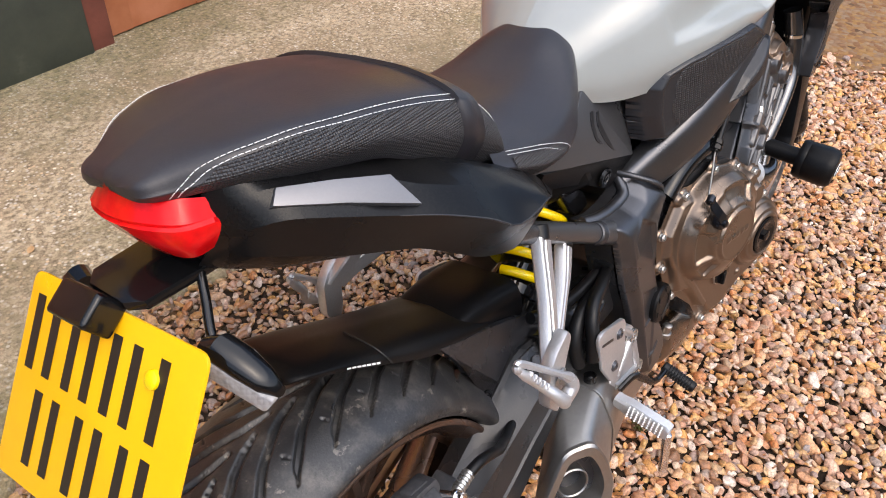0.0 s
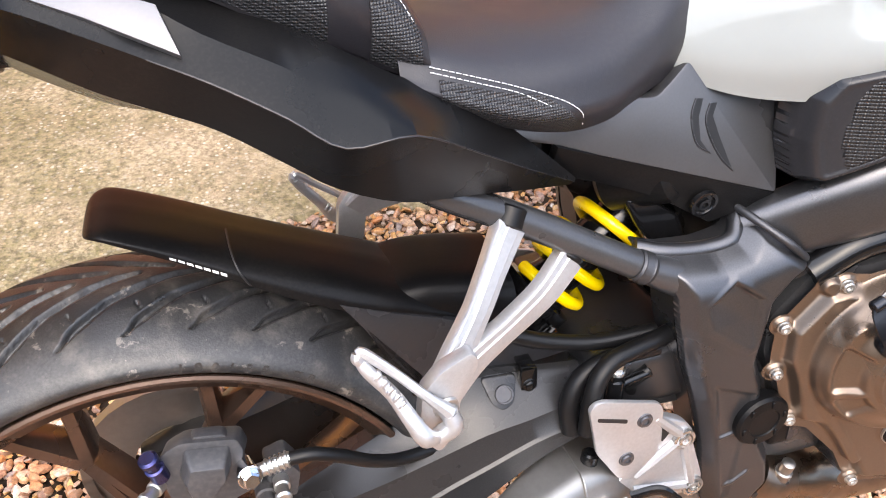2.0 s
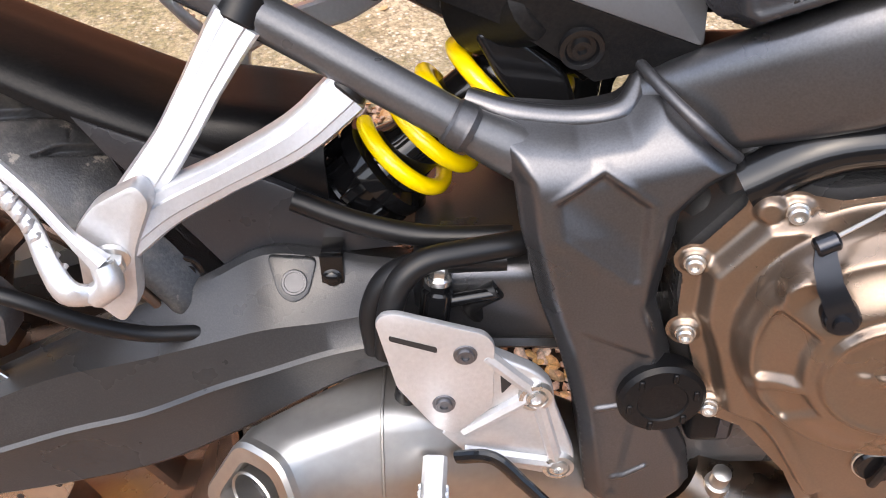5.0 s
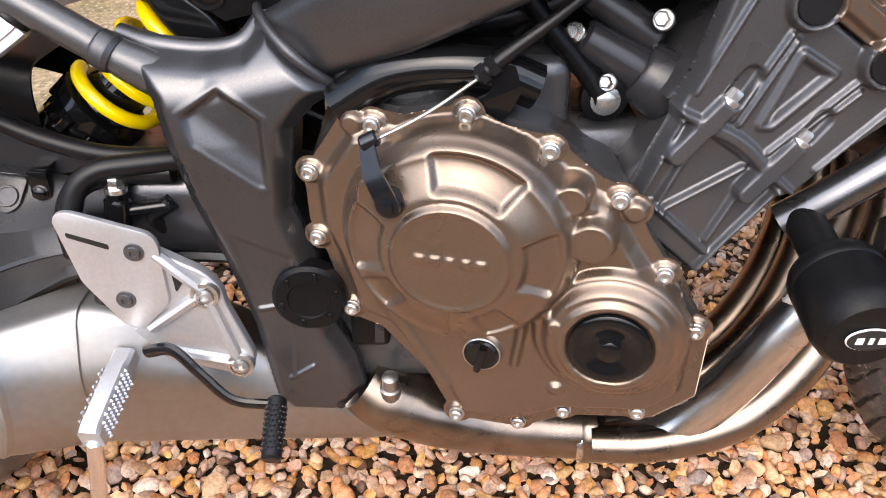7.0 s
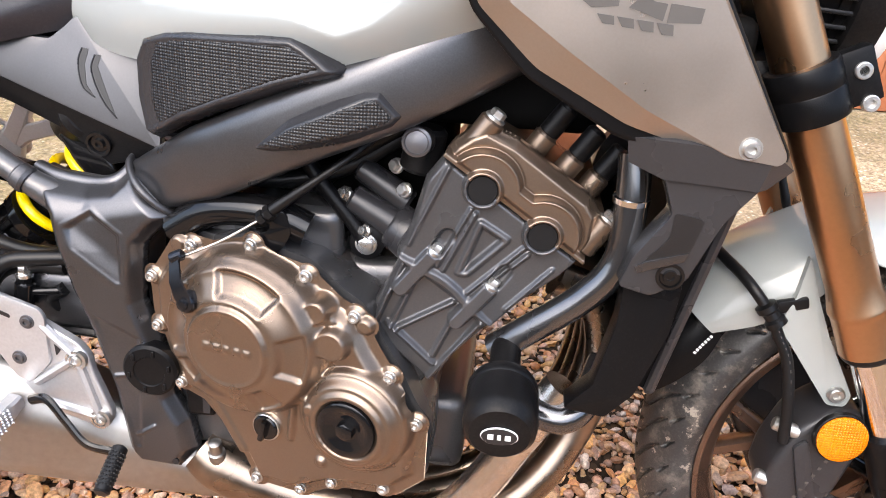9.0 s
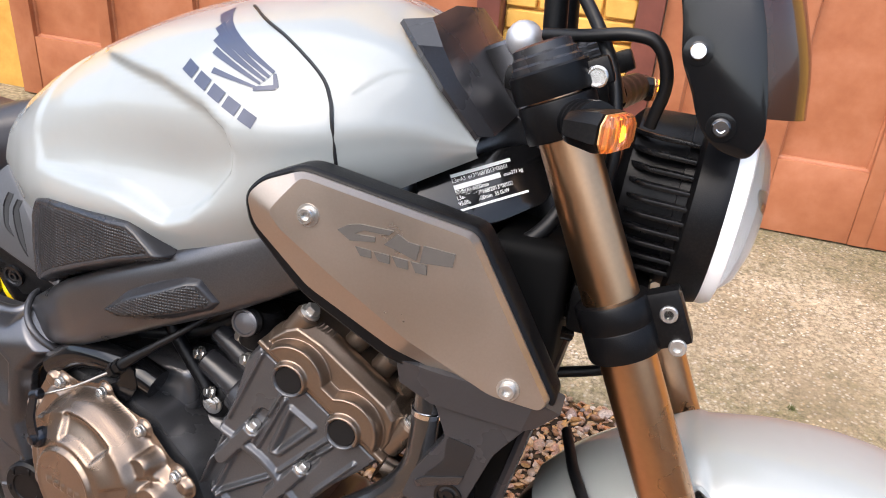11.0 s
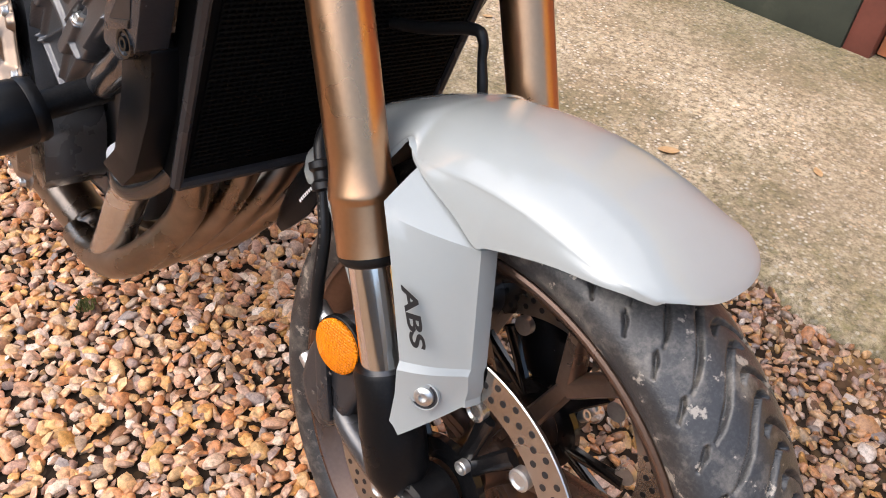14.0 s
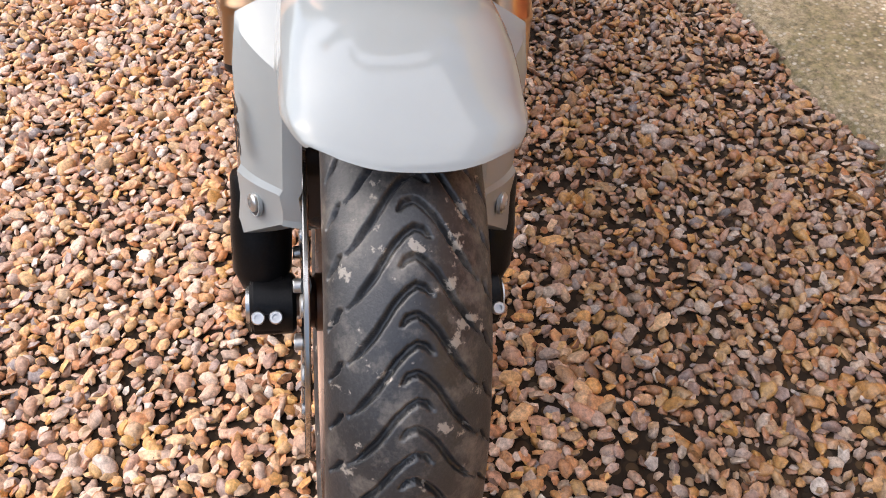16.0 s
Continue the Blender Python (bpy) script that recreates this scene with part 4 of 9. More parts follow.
def spar(s):
    bm = B()
    st = [((0.560, -0.092, 0.596), 0.028, 0.018), ((0.66, -0.140, 0.649), 0.0375, 0.024), ((0.76, -0.166, 0.700), 0.036, 0.022), ((0.86, -0.165, 0.748), 0.037, 0.022), ((0.95, -0.135, 0.800), 0.040, 0.022), ((1.03, -0.068, 0.846), 0.038, 0.014), ((1.09, -0.025, 0.885), 0.040, 0.02)]
    cs = spline([V((p[0], p[1] * (1 if s < 0 else -1), p[2])) for p, *_ in st], 6)
    hs, ts = np.interp(np.linspace(0, 6, len(cs)), range(7), [a for _, a, _ in st]), np.interp(np.linspace(0, 6, len(cs)), range(7), [a for *_, a in st])
    rings = []
    for i, p in enumerate(cs):
        d = (cs[min(i + 1, len(cs) - 1)] - cs[max(0, i - 1)]).normalized()
        side = d.cross(V((0, 0, 1))).normalized()
        up = side.cross(d)
        rings.append([p + side * ts[i] * u + up * hs[i] * v for u, v in ((math.copysign(abs(math.cos(q)) ** 0.6, math.cos(q)), math.copysign(abs(math.sin(q)) ** 0.6, math.sin(q))) for q in (2 * math.pi * k / 24 for k in range(24)))])
    loft(bm, rings)
    sp = part("frame_spar", bm, FRAME, bike, "satin dark grey frame spar with a weld bead")
    # weld bead at the joint
    bm = B()
    bead = [(0.552, -0.085, 0.632), (0.557, -0.108, 0.629), (0.568, -0.127, 0.621), (0.582, -0.138, 0.610), (0.597, -0.139, 0.597), (0.609, -0.132, 0.586), (0.614, -0.116, 0.578)]
    tube(bm, flip(bead, s), [0.0034, 0.0040, 0.0036, 0.0042, 0.0037, 0.0042, 0.0034], 10, 6)
    part("weld", bm, WELD, sp, "grey weld bead")


both(spar)
bm = B()
rod(bm, (1.055, 0, 0.985), (1.17, 0, 0.735), 0.036, 24, edge=0.004)
part("steering_head", bm, FRAME, bike)


# swingarm: two hollow arms, their outer faces slanting out from the top edge to the rib
ARM = (
    # x, then (y, z) of the top edge, shoulder, rib and lower edge
    (-0.040, (-0.110, 0.338), (-0.136, 0.330), (-0.140, 0.310), (-0.128, 0.282)),
    (0.000, (-0.104, 0.358), (-0.134, 0.350), (-0.138, 0.314), (-0.126, 0.272)),
    (0.060, (-0.092, 0.378), (-0.124, 0.372), (-0.130, 0.328), (-0.124, 0.274)),
    (0.135, (-0.080, 0.408), (-0.113, 0.398), (-0.122, 0.348), (-0.118, 0.284)),
    (0.200, (-0.078, 0.437), (-0.112, 0.413), (-0.120, 0.3645), (-0.118, 0.3035)),
    (0.258, (-0.078, 0.466), (-0.112, 0.429), (-0.120, 0.390), (-0.118, 0.333)),
    (0.302, (-0.078, 0.4885), (-0.112, 0.4415), (-0.120, 0.4065), (-0.118, 0.3595)),
    (0.345, (-0.078, 0.4855), (-0.112, 0.4475), (-0.119, 0.4218), (-0.117, 0.385)),
    (0.384, (-0.078, 0.478), (-0.110, 0.4522), (-0.117, 0.4292), (-0.115, 0.401)),
    (0.47, (-0.080, 0.470), (-0.100, 0.448), (-0.104, 0.430), (-0.102, 0.408)),
    (0.60, (-0.080, 0.450), (-0.090, 0.436), (-0.092, 0.415), (-0.088, 0.385)),
)


def arm(s):
    rings = []
    for x, top, sh_, rib_, low in ARM:
        ring = [(x, top[0] + 0.028, top[1] - 0.006), (x, top[0] + 0.004, top[1]), (x, top[0] - 0.002, top[1] - 0.003)]
        for k in (0.35, 0.7):
            ring.append((x, top[0] + (sh_[0] - top[0]) * k + 0.004 * math.sin(3.14 * k), top[1] + (sh_[1] - top[1]) * k))
        ring += [(x, sh_[0], sh_[1]), (x, rib_[0] + 0.001, rib_[1] + 0.004), (x, rib_[0] - 0.002, rib_[1] + 0.001), (x, rib_[0] + 0.002, rib_[1] - 0.002), (x, (rib_[0] + low[0]) / 2 + 0.004, (rib_[1] + low[1]) / 2), (x, low[0], low[1] + 0.006), (x, low[0] + 0.005, low[1]), (x, low[0] + 0.034, low[1] + 0.002)]
        rings.append(flip(ring, s))
    cols = [spline([r[j] for r in rings], 4) for j in range(len(rings[0]))]
    bm = B()
    loft(bm, [[c[i] for c in cols] for i in range(len(cols[0]))])
    a = part("swingarm", bm, SWING, bike, "satin dark grey swingarm", 30)
    # sunk screw pocket at the top edge, its clip and the pocket's rim
    bm = B()
    slab(bm, flip(rounded(xz([(0.304, 0.4865), (0.341, 0.484), (0.334, 0.462), (0.322, 0.457), (0.312, 0.463)], lambda x, z: -0.0815 - 0.70 * (0.487 - z)), 0.006), s), (0, -s * 0.004, 0), 0.0015)
    pk = part("pocket", bm, SWING, a)
    bm = B()
    lathe(bm, flip([(0.3245, -0.0945, 0.471)], s)[0], flip([(0, -0.8, 0.55)], s)[0], [(0.0095, 0), (0.009, 0.001), (0.0075, 0.001), (0.007, -0.0008), (0.0005, -0.0008)], 18)
    part("screw", bm, CALIPER, pk)
    bm = B()
    lathe(bm, V((0, s * 0.142, 0.312)), (0, s, 0), [(0.024, -0.02), (0.024, 0.004), (0.019, 0.007), (0.017, 0.014), (0.008, 0.014), (0.008, 0.004), (0.001, 0.004)], 24)
    part("axle_nut", bm, ZINC, a)


both(arm)
bm = B()
box(bm, (0.47, 0, 0.458), (0.12, 0.22, 0.075), bevel=0.018, seg=3)
part("swingarm_bridge", bm, FRAME, bike)

# subframe tubes
def sub(s):
    bm = B()
    tube(bm, flip([(0.12, -0.085, 0.80), (0.25, -0.10, 0.712), (0.34, -0.104, 0.662), (0.440, -0.116, 0.606), (0.470, -0.117, 0.590), (0.505, -0.117, 0.572)], s), [0.0135, 0.0135, 0.0135, 0.0135, 0.0165, 0.019], 16, 8)
    t = part("subframe_tube", bm, ENGINE, bike, "black steel subframe tube")
    bm = B()
    d = V((0.115, -0.016, -0.064)).normalized()
    lathe(bm, flip([(0.437, -0.1175, 0.608)], s)[0], flip([d], s)[0], [(0.0134, 0), (0.0150, 0.002), (0.0146, 0.0045), (0.0155, 0.007), (0.0150, 0.010), (0.0158, 0.012), (0.0140, 0.016)], 20)
    part("weld", bm, WELD, t, "grey weld bead")


both(sub)


# passenger footrest brackets
def passenger(s):
    bm = B()
    def beam(pts, ws, t):
        path = spline(pts, 5)
        wd = np.interp(np.linspace(0, len(pts) - 1, len(path)), range(len(pts)), ws)
        rings = []
        for i, p in enumerate(path):
            d = (path[min(i + 1, len(path) - 1)] - path[max(0, i - 1)]).normalized()
            u = V((-d.z, 0, d.x)).normalized()
            o = [(-1, 0.5), (-0.86, 0.8), (-0.45, 0.85), (-0.36, 1.0), (0.36, 1.0), (0.45, 0.85), (0.86, 0.8), (1, 0.5), (1, -0.7), (0.8, -1), (-0.8, -1), (-1, -0.7)]
            rings.append([p + u * (a * wd[i] / 2) + V((0, -b_ * t / 2, 0)) for a, b_ in o])
        if s > 0:
            rings = [[V((q.x, -q.y, q.z)) for q in r] for r in rings]
        loft(bm, rings)
    beam([(0.3202, -0.112, 0.6694), (0.3139, -0.1162, 0.6611), (0.2978, -0.1279, 0.6371), (0.2808, -0.1403, 0.6113), (0.2584, -0.1546, 0.5833), (0.2404, -0.166, 0.5608)], [0.0285, 0.0275, 0.0235, 0.0225, 0.025, 0.026], 0.018)
    beam([(0.3776, -0.108, 0.6244), (0.3689, -0.1123, 0.6176), (0.345, -0.1235, 0.6014), (0.306, -0.1396, 0.5865), (0.2721, -0.1541, 0.5744), (0.2481, -0.166, 0.5596)], [0.0285, 0.0280, 0.0260, 0.0225, 0.025, 0.026], 0.018)
    slab(bm, flip(rounded(xz([(0.2228, 0.5692), (0.2378, 0.5864), (0.2651, 0.6005), (0.2717, 0.5879), (0.2555, 0.5552), (0.2492, 0.5180), (0.2359, 0.5011), (0.2175, 0.5235)], -0.176), 0.007), s), (0, -s * 0.016, 0), 0.004)
    h = part("passenger_bracket", bm, CAST, bike, "cast aluminium V-shaped passenger footrest bracket")
    for top, d in (((0.3175, -0.110, 0.667), (0.012, 0.010, 0.022)), ((0.3745, -0.107, 0.6225), (0.016, 0.010, 0.018))):
        bm = B()
        a = flip([top], s)[0]
        rod(bm, a - flip([d], s)[0] * 0.05, a + flip([d], s)[0] * 0.62, 0.0135, 22, edge=0.0015)
        part("bush", bm, HOSE, h)
    # folded footrest: a thin upper bar, a stout lower bar and a toothed edge between them
    bm = B()
    lowb = [(0.179, -0.164, 0.606), (0.184, -0.168, 0.597), (0.200, -0.174, 0.575), (0.211, -0.188, 0.556), (0.220, -0.194, 0.541), (0.232, -0.188, 0.534)]
    tube(bm, flip(lowb, s), [0.0045, 0.0055, 0.006, 0.007, 0.0085, 0.007], 10, 5, flat=0.75)
    tube(bm, flip([(0.178, -0.163, 0.612), (0.183, -0.164, 0.612), (0.205, -0.172, 0.592), (0.226, -0.184, 0.572), (0.241, -0.188, 0.556)], s), [0.0045, 0.0045, 0.004, 0.004, 0.007], 8, 5)
    tube(bm, flip([(0.178, -0.163, 0.612), (0.177, -0.164, 0.609), (0.179, -0.164, 0.606)], s), 0.005, 8, 3)
    tube(bm, flip([(0.241, -0.188, 0.556), (0.243, -0.190, 0.544), (0.232, -0.188, 0.534)], s), [0.007, 0.0085, 0.008], 10, 4)
    pg = part("passenger_peg", bm, CAST, h, "folded aluminium footrest")
    for i in range(8):
        bm = B()
        p = V((0.190 + 0.0038 * i, -0.170 - 0.0025 * i, 0.594 - 0.0061 * i))
        box(bm, (0, 0, 0), (0.0038, 0.008, 0.008), Matrix.Translation(flip([p], s)[0]) @ Euler((0, radians(40), 0)).to_matrix().to_4x4(), 0.001, 1)
        part("tooth", bm, CAST, pg)
    bm = B()
    hexbolt(bm, flip([(0.2413, -0.176, 0.552)], s)[0], (0.2, s, -0.3), 0.008, 0.009)
    part("pivot_bolt", bm, ZINC, h)


both(passenger)

# tank
tank_rows = []
for x, pts in (
    (0.483, [(-0.058, 0.757), (-0.064, 0.772), (-0.063, 0.790), (-0.056, 0.808), (-0.040, 0.826), (-0.02, 0.836), (0, 0.839)]),
    (0.530, [(-0.090, 0.742), (-0.098, 0.768), (-0.097, 0.796), (-0.090, 0.826), (-0.068, 0.852), (-0.03, 0.870), (0, 0.875)]),
    (0.580, [(-0.118, 0.738), (-0.131, 0.772), (-0.129, 0.808), (-0.120, 0.848), (-0.088, 0.882), (-0.04, 0.902), (0, 0.907)]),
    (0.650, [(-0.146, 0.740), (-0.166, 0.782), (-0.160, 0.822), (-0.156, 0.872), (-0.118, 0.914), (-0.05, 0.938), (0, 0.943)]),
    (0.730, [(-0.165, 0.745), (-0.189, 0.790), (-0.179, 0.830), (-0.184, 0.890), (-0.142, 0.944), (-0.06, 0.972), (0, 0.978)]),
    (0.810, [(-0.175, 0.752), (-0.202, 0.795), (-0.190, 0.835), (-0.203, 0.898), (-0.158, 0.962), (-0.06, 0.996), (0, 1.002)]),
    (0.870, [(-0.176, 0.772), (-0.203, 0.815), (-0.206, 0.855), (-0.210, 0.902), (-0.162, 0.970), (-0.06, 1.006), (0, 1.012)]),
    (0.935, [(-0.168, 0.806), (-0.190, 0.838), (-0.201, 0.872), (-0.202, 0.908), (-0.158, 0.972), (-0.06, 1.008), (0, 1.013)]),
    (1.005, [(-0.145, 0.850), (-0.160, 0.868), (-0.170, 0.890), (-0.172, 0.916), (-0.146, 0.960), (-0.06, 0.980), (0, 0.983)]),
    (1.065, [(-0.112, 0.884), (-0.120, 0.888), (-0.124, 0.893), (-0.123, 0.898), (-0.105, 0.906), (-0.05, 0.912), (0, 0.914)]),
):
    tank_rows.append([(x, a, b) for a, b in pts])
bm = B()
sheet(bm, tank_rows, 16, 14, mirror=True)
# knee recess: a flat dent with a firm upper edge
RECESS = [(0.655, 0.932), (0.712, 0.930), (0.785, 0.923), (0.842, 0.908), (0.868, 0.892), (0.877, 0.870), (0.873, 0.846), (0.851, 0.817), (0.828, 0.797), (0.797, 0.784), (0.76, 0.796), (0.730, 0.801), (0.664, 0.799), (0.605, 0.795), (0.590, 0.83), (0.59, 0.88), (0.615, 0.918)]
_vs = list(bm.verts)
_d = edge_dist(RECESS, np.array([v.co.x for v in _vs]), np.array([v.co.z for v in _vs]))
_k = ease(_d / 0.013) * np.clip((np.array([v.co.x for v in _vs]) - 0.56) / 0.14, 0, 1)
for v, k in zip(_vs, _k):
    v.co.y -= math.copysign(0.016, v.co.y) * float(k) if abs(v.co.y) > 0.03 else 0.0
tank = part("fuel_tank", bm, TANK, bike, "pale grey-white gloss painted fuel tank", 60)
# seam of the front tank cover and plain marks in place of the maker's wing and word
_g = np.array([p[:] for r in net(tank_rows, 16, 14) for p in r if p.z > 0.84])


def on_tank(x, z, lift=0.0007):
    near = _g[np.argsort((_g[:, 0] - x) ** 2 + (_g[:, 2] - z) ** 2)[:9]]
    fit = np.linalg.lstsq(np.c_[np.ones(9), near[:, 0] - x, near[:, 2] - z], near[:, 1], rcond=None)[0]
    return V((x, fit[0], z)) + V((fit[1], -1, fit[2])).normalized() * lift


def tank_mark(name, a, b, wa, wb, s, n=8):
    """A printed stroke on the tank from a to b, of widths wa and wb."""
    d_ = V((b[0] - a[0], b[1] - a[1], 0)).normalized()
    L_, R_ = [], []
    for k in range(n + 1):
        x, z, w = (p + (q - p) * k / n for p, q in zip((*a, wa), (*b, wb)))
        L_.append(on_tank(x - d_.y * w / 2, z + d_.x * w / 2, 0.0009)), R_.append(on_tank(x + d_.y * w / 2, z - d_.x * w / 2, 0.0009))
    bm = B()
    loft(bm, [[V((p.x, p.y * -s, p.z)) for p in r] for r in (L_, R_)], cap=False, closed=False)
    part(name, bm, NAVY, tank)


for s in (-1, 1):
    bm = B()
    line = [on_tank(x, z, 0.0006) for x, z in ((0.832, 0.9871), (0.866, 0.978), (0.9003, 0.9664), (0.9391, 0.9431), (0.9525, 0.925), (0.9582, 0.9066), (0.9622, 0.8659), (0.962, 0.850))]
    tube(bm, [V((p.x, p.y * -s, p.z)) for p in line], 0.0017, 6, 6)
    part("tank_seam", bm, INK, tank)
    for i in range(5):
        x, z = 0.812 + 0.0172 * i, 0.9345 - 0.0076 * i
        tank_mark("name_bar", (x, z), (x + 0.0138, z - 0.0058), 0.0105, 0.0105, s, 3)
    for tip, root, w0, w1 in (((0.808, 0.9800), (0.900, 0.9395), 0.0085, 0.0026), ((0.8224, 0.9685), (0.897, 0.9355), 0.0072, 0.0026), ((0.8298, 0.9588), (0.894, 0.9325), 0.0064, 0.0024), ((0.8356, 0.9491), (0.891, 0.9295), 0.0056, 0.0022), ((0.8424, 0.9337), (0.888, 0.9262), 0.0048, 0.0020)):
        tank_mark("wing_bar", tip, root, w0, w1, s)
    tank_mark("wing_bar", (0.886, 0.9248), (0.9055, 0.9285), 0.0036, 0.0040, s, 4)
    tank_mark("wing_bar", (0.9060, 0.9280), (0.9010, 0.9385), 0.0044, 0.0030, s, 3)
# dark trim over the nose of the tank
edge_ = [(0.976, -0.108, 0.9905), (1.0028, -0.1375, 0.9722), (1.0326, -0.1430, 0.9402), (1.0630, -0.1235, 0.9005)]
far_ = [(1.006, -0.108, 0.9990), (1.0230, -0.1220, 0.9760), (1.0400, -0.1240, 0.9510), (1.0776, -0.1130, 0.9060)]
bm = B()
loft(bm, [[V(a), V(a).lerp(V(b), 0.12) + V((0, -0.002, 0.003)), V(b), V((b[0] + 0.004, -0.05, b[2] + 0.012)), V((b[0] + 0.004, 0.05, b[2] + 0.012)), V((b[0], -b[1], b[2])), V((a[0], -a[1], a[2]))] for a, b in zip(edge_, far_)], cap=False, closed=False)
part("tank_trim", bm, PLASTIC2, tank, "satin black trim at the nose of the tank", 25)
# dark shroud under the front of the tank
bm = B()
box(bm, (0.83, 0, 0.80), (0.50, 0.22, 0.12), bevel=0.03, seg=3)
part("airbox", bm, PLASTIC, bike)
# added black panel, stands in for the dark void behind the radiator
bm = B()
slab(bm, [V(p) for p in ((1.085, -0.200, 0.70), (1.070, -0.200, 0.785), (1.070, 0.200, 0.785), (1.085, 0.200, 0.70))], (0.014, 0, 0), 0.004)
part("radiator_gap_panel", bm, PLASTIC, bike, "black filler panel behind the radiator")
# two black boxes added so the gaps above the engine stay dark
bm = B()
box(bm, (0.935, 0, 0.752), (0.20, 0.22, 0.11), bevel=0.02, seg=3)
part("head_gap_box", bm, FIN, bike)
bm = B()
box(bm, (0.79, 0, 0.655), (0.20, 0.13, 0.15), bevel=0.02, seg=3)
part("tank_gap_box", bm, FIN, bike, "black filler box under the tank")
for s in (-1, 1):
    bm = B()
    slab(bm, flip(xz([(0.53, 0.655), (0.53, 0.752), (0.60, 0.757), (0.72, 0.757), (0.72, 0.70), (0.62, 0.655)], -0.072), s), (0, -s * 0.01, 0))
    part("inner_panel", bm, FIN, bike, "black panel under the tank")
# added black box keeps the gap behind the fork dark; cables lie on it
bm = B()
box(bm, (1.125, 0.0, 0.745), (0.075, 0.25, 0.15), bevel=0.015, seg=3)
wc_ = part("steering_gap_box", bm, FIN, bike, "black filler box under the steering head")
for a_, b_, c_, r_ in (((1.03, -0.115, 0.775), (1.09, -0.115, 0.762), (1.16, -0.075, 0.745), 0.010), ((1.06, -0.11, 0.815), (1.10, -0.105, 0.80), (1.15, -0.06, 0.80), 0.006), ((1.07, -0.12, 0.735), (1.12, -0.11, 0.738), (1.17, -0.07, 0.72), 0.007)):
    bm = B()
    tube(bm, [a_, b_, c_], r_, 10, 8)
    part("cable", bm, GLOSS, wc_, "black sleeved cable")

# seat: rider's and passenger's cushion
def cushion(st, nu=6, nv=5):
    rows = []
    for x, w, zb, ze, zt in st:
        rows.append([(x, -w * 0.86, zb), (x, -w * 1.0, (zb + ze) / 2), (x, -w * 0.985, ze - 0.004), (x, -w * 0.88, ze + (zt - ze) * 0.45), (x, -w * 0.5, zt - 0.003), (x, 0, zt)])
    return rows


pill = [(-0.0755, 0.004, 0.912, 0.9155, 0.917), (-0.0742, 0.030, 0.908, 0.915, 0.921), (-0.068, 0.041, 0.905, 0.916, 0.926), (-0.053, 0.049, 0.9015, 0.916, 0.930), (-0.034, 0.063, 0.9005, 0.918, 0.934), (-0.012, 0.078, 0.8985, 0.921, 0.937), (0.03, 0.095, 0.889, 0.921, 0.939), (0.07, 0.104, 0.879, 0.914, 0.936), (0.107, 0.109, 0.868, 0.907, 0.931), (0.15, 0.114, 0.846, 0.896, 0.922), (0.20, 0.118, 0.820, 0.878, 0.906), (0.24, 0.118, 0.800, 0.846, 0.872), (0.258, 0.113, 0.792, 0.819, 0.842)]
bm = B()
sheet(bm, cushion(pill), 6, 5, mirror=True)
seat2 = part("passenger_seat", bm, VINYL, bike, "black vinyl passenger seat with white stitching", 70)
rid = [(0.235, 0.118, 0.793, 0.808, 0.836), (0.27, 0.124, 0.770, 0.796, 0.830), (0.32, 0.126, 0.750, 0.780, 0.822), (0.37, 0.121, 0.738, 0.776, 0.818), (0.41, 0.110, 0.738, 0.778, 0.820), (0.44, 0.095, 0.745, 0.786, 0.827), (0.47, 0.080, 0.752, 0.800, 0.838), (0.495, 0.066, 0.757, 0.808, 0.844), (0.515, 0.055, 0.762, 0.806, 0.842), (0.53, 0.044, 0.766, 0.800, 0.832), (0.54, 0.034, 0.77, 0.79, 0.815)]
bm = B()
sheet(bm, cushion(rid), 6, 5, mirror=True)
seat1 = part("rider_seat", bm, VINYL, bike, "black vinyl rider seat rising to the tank", 70)

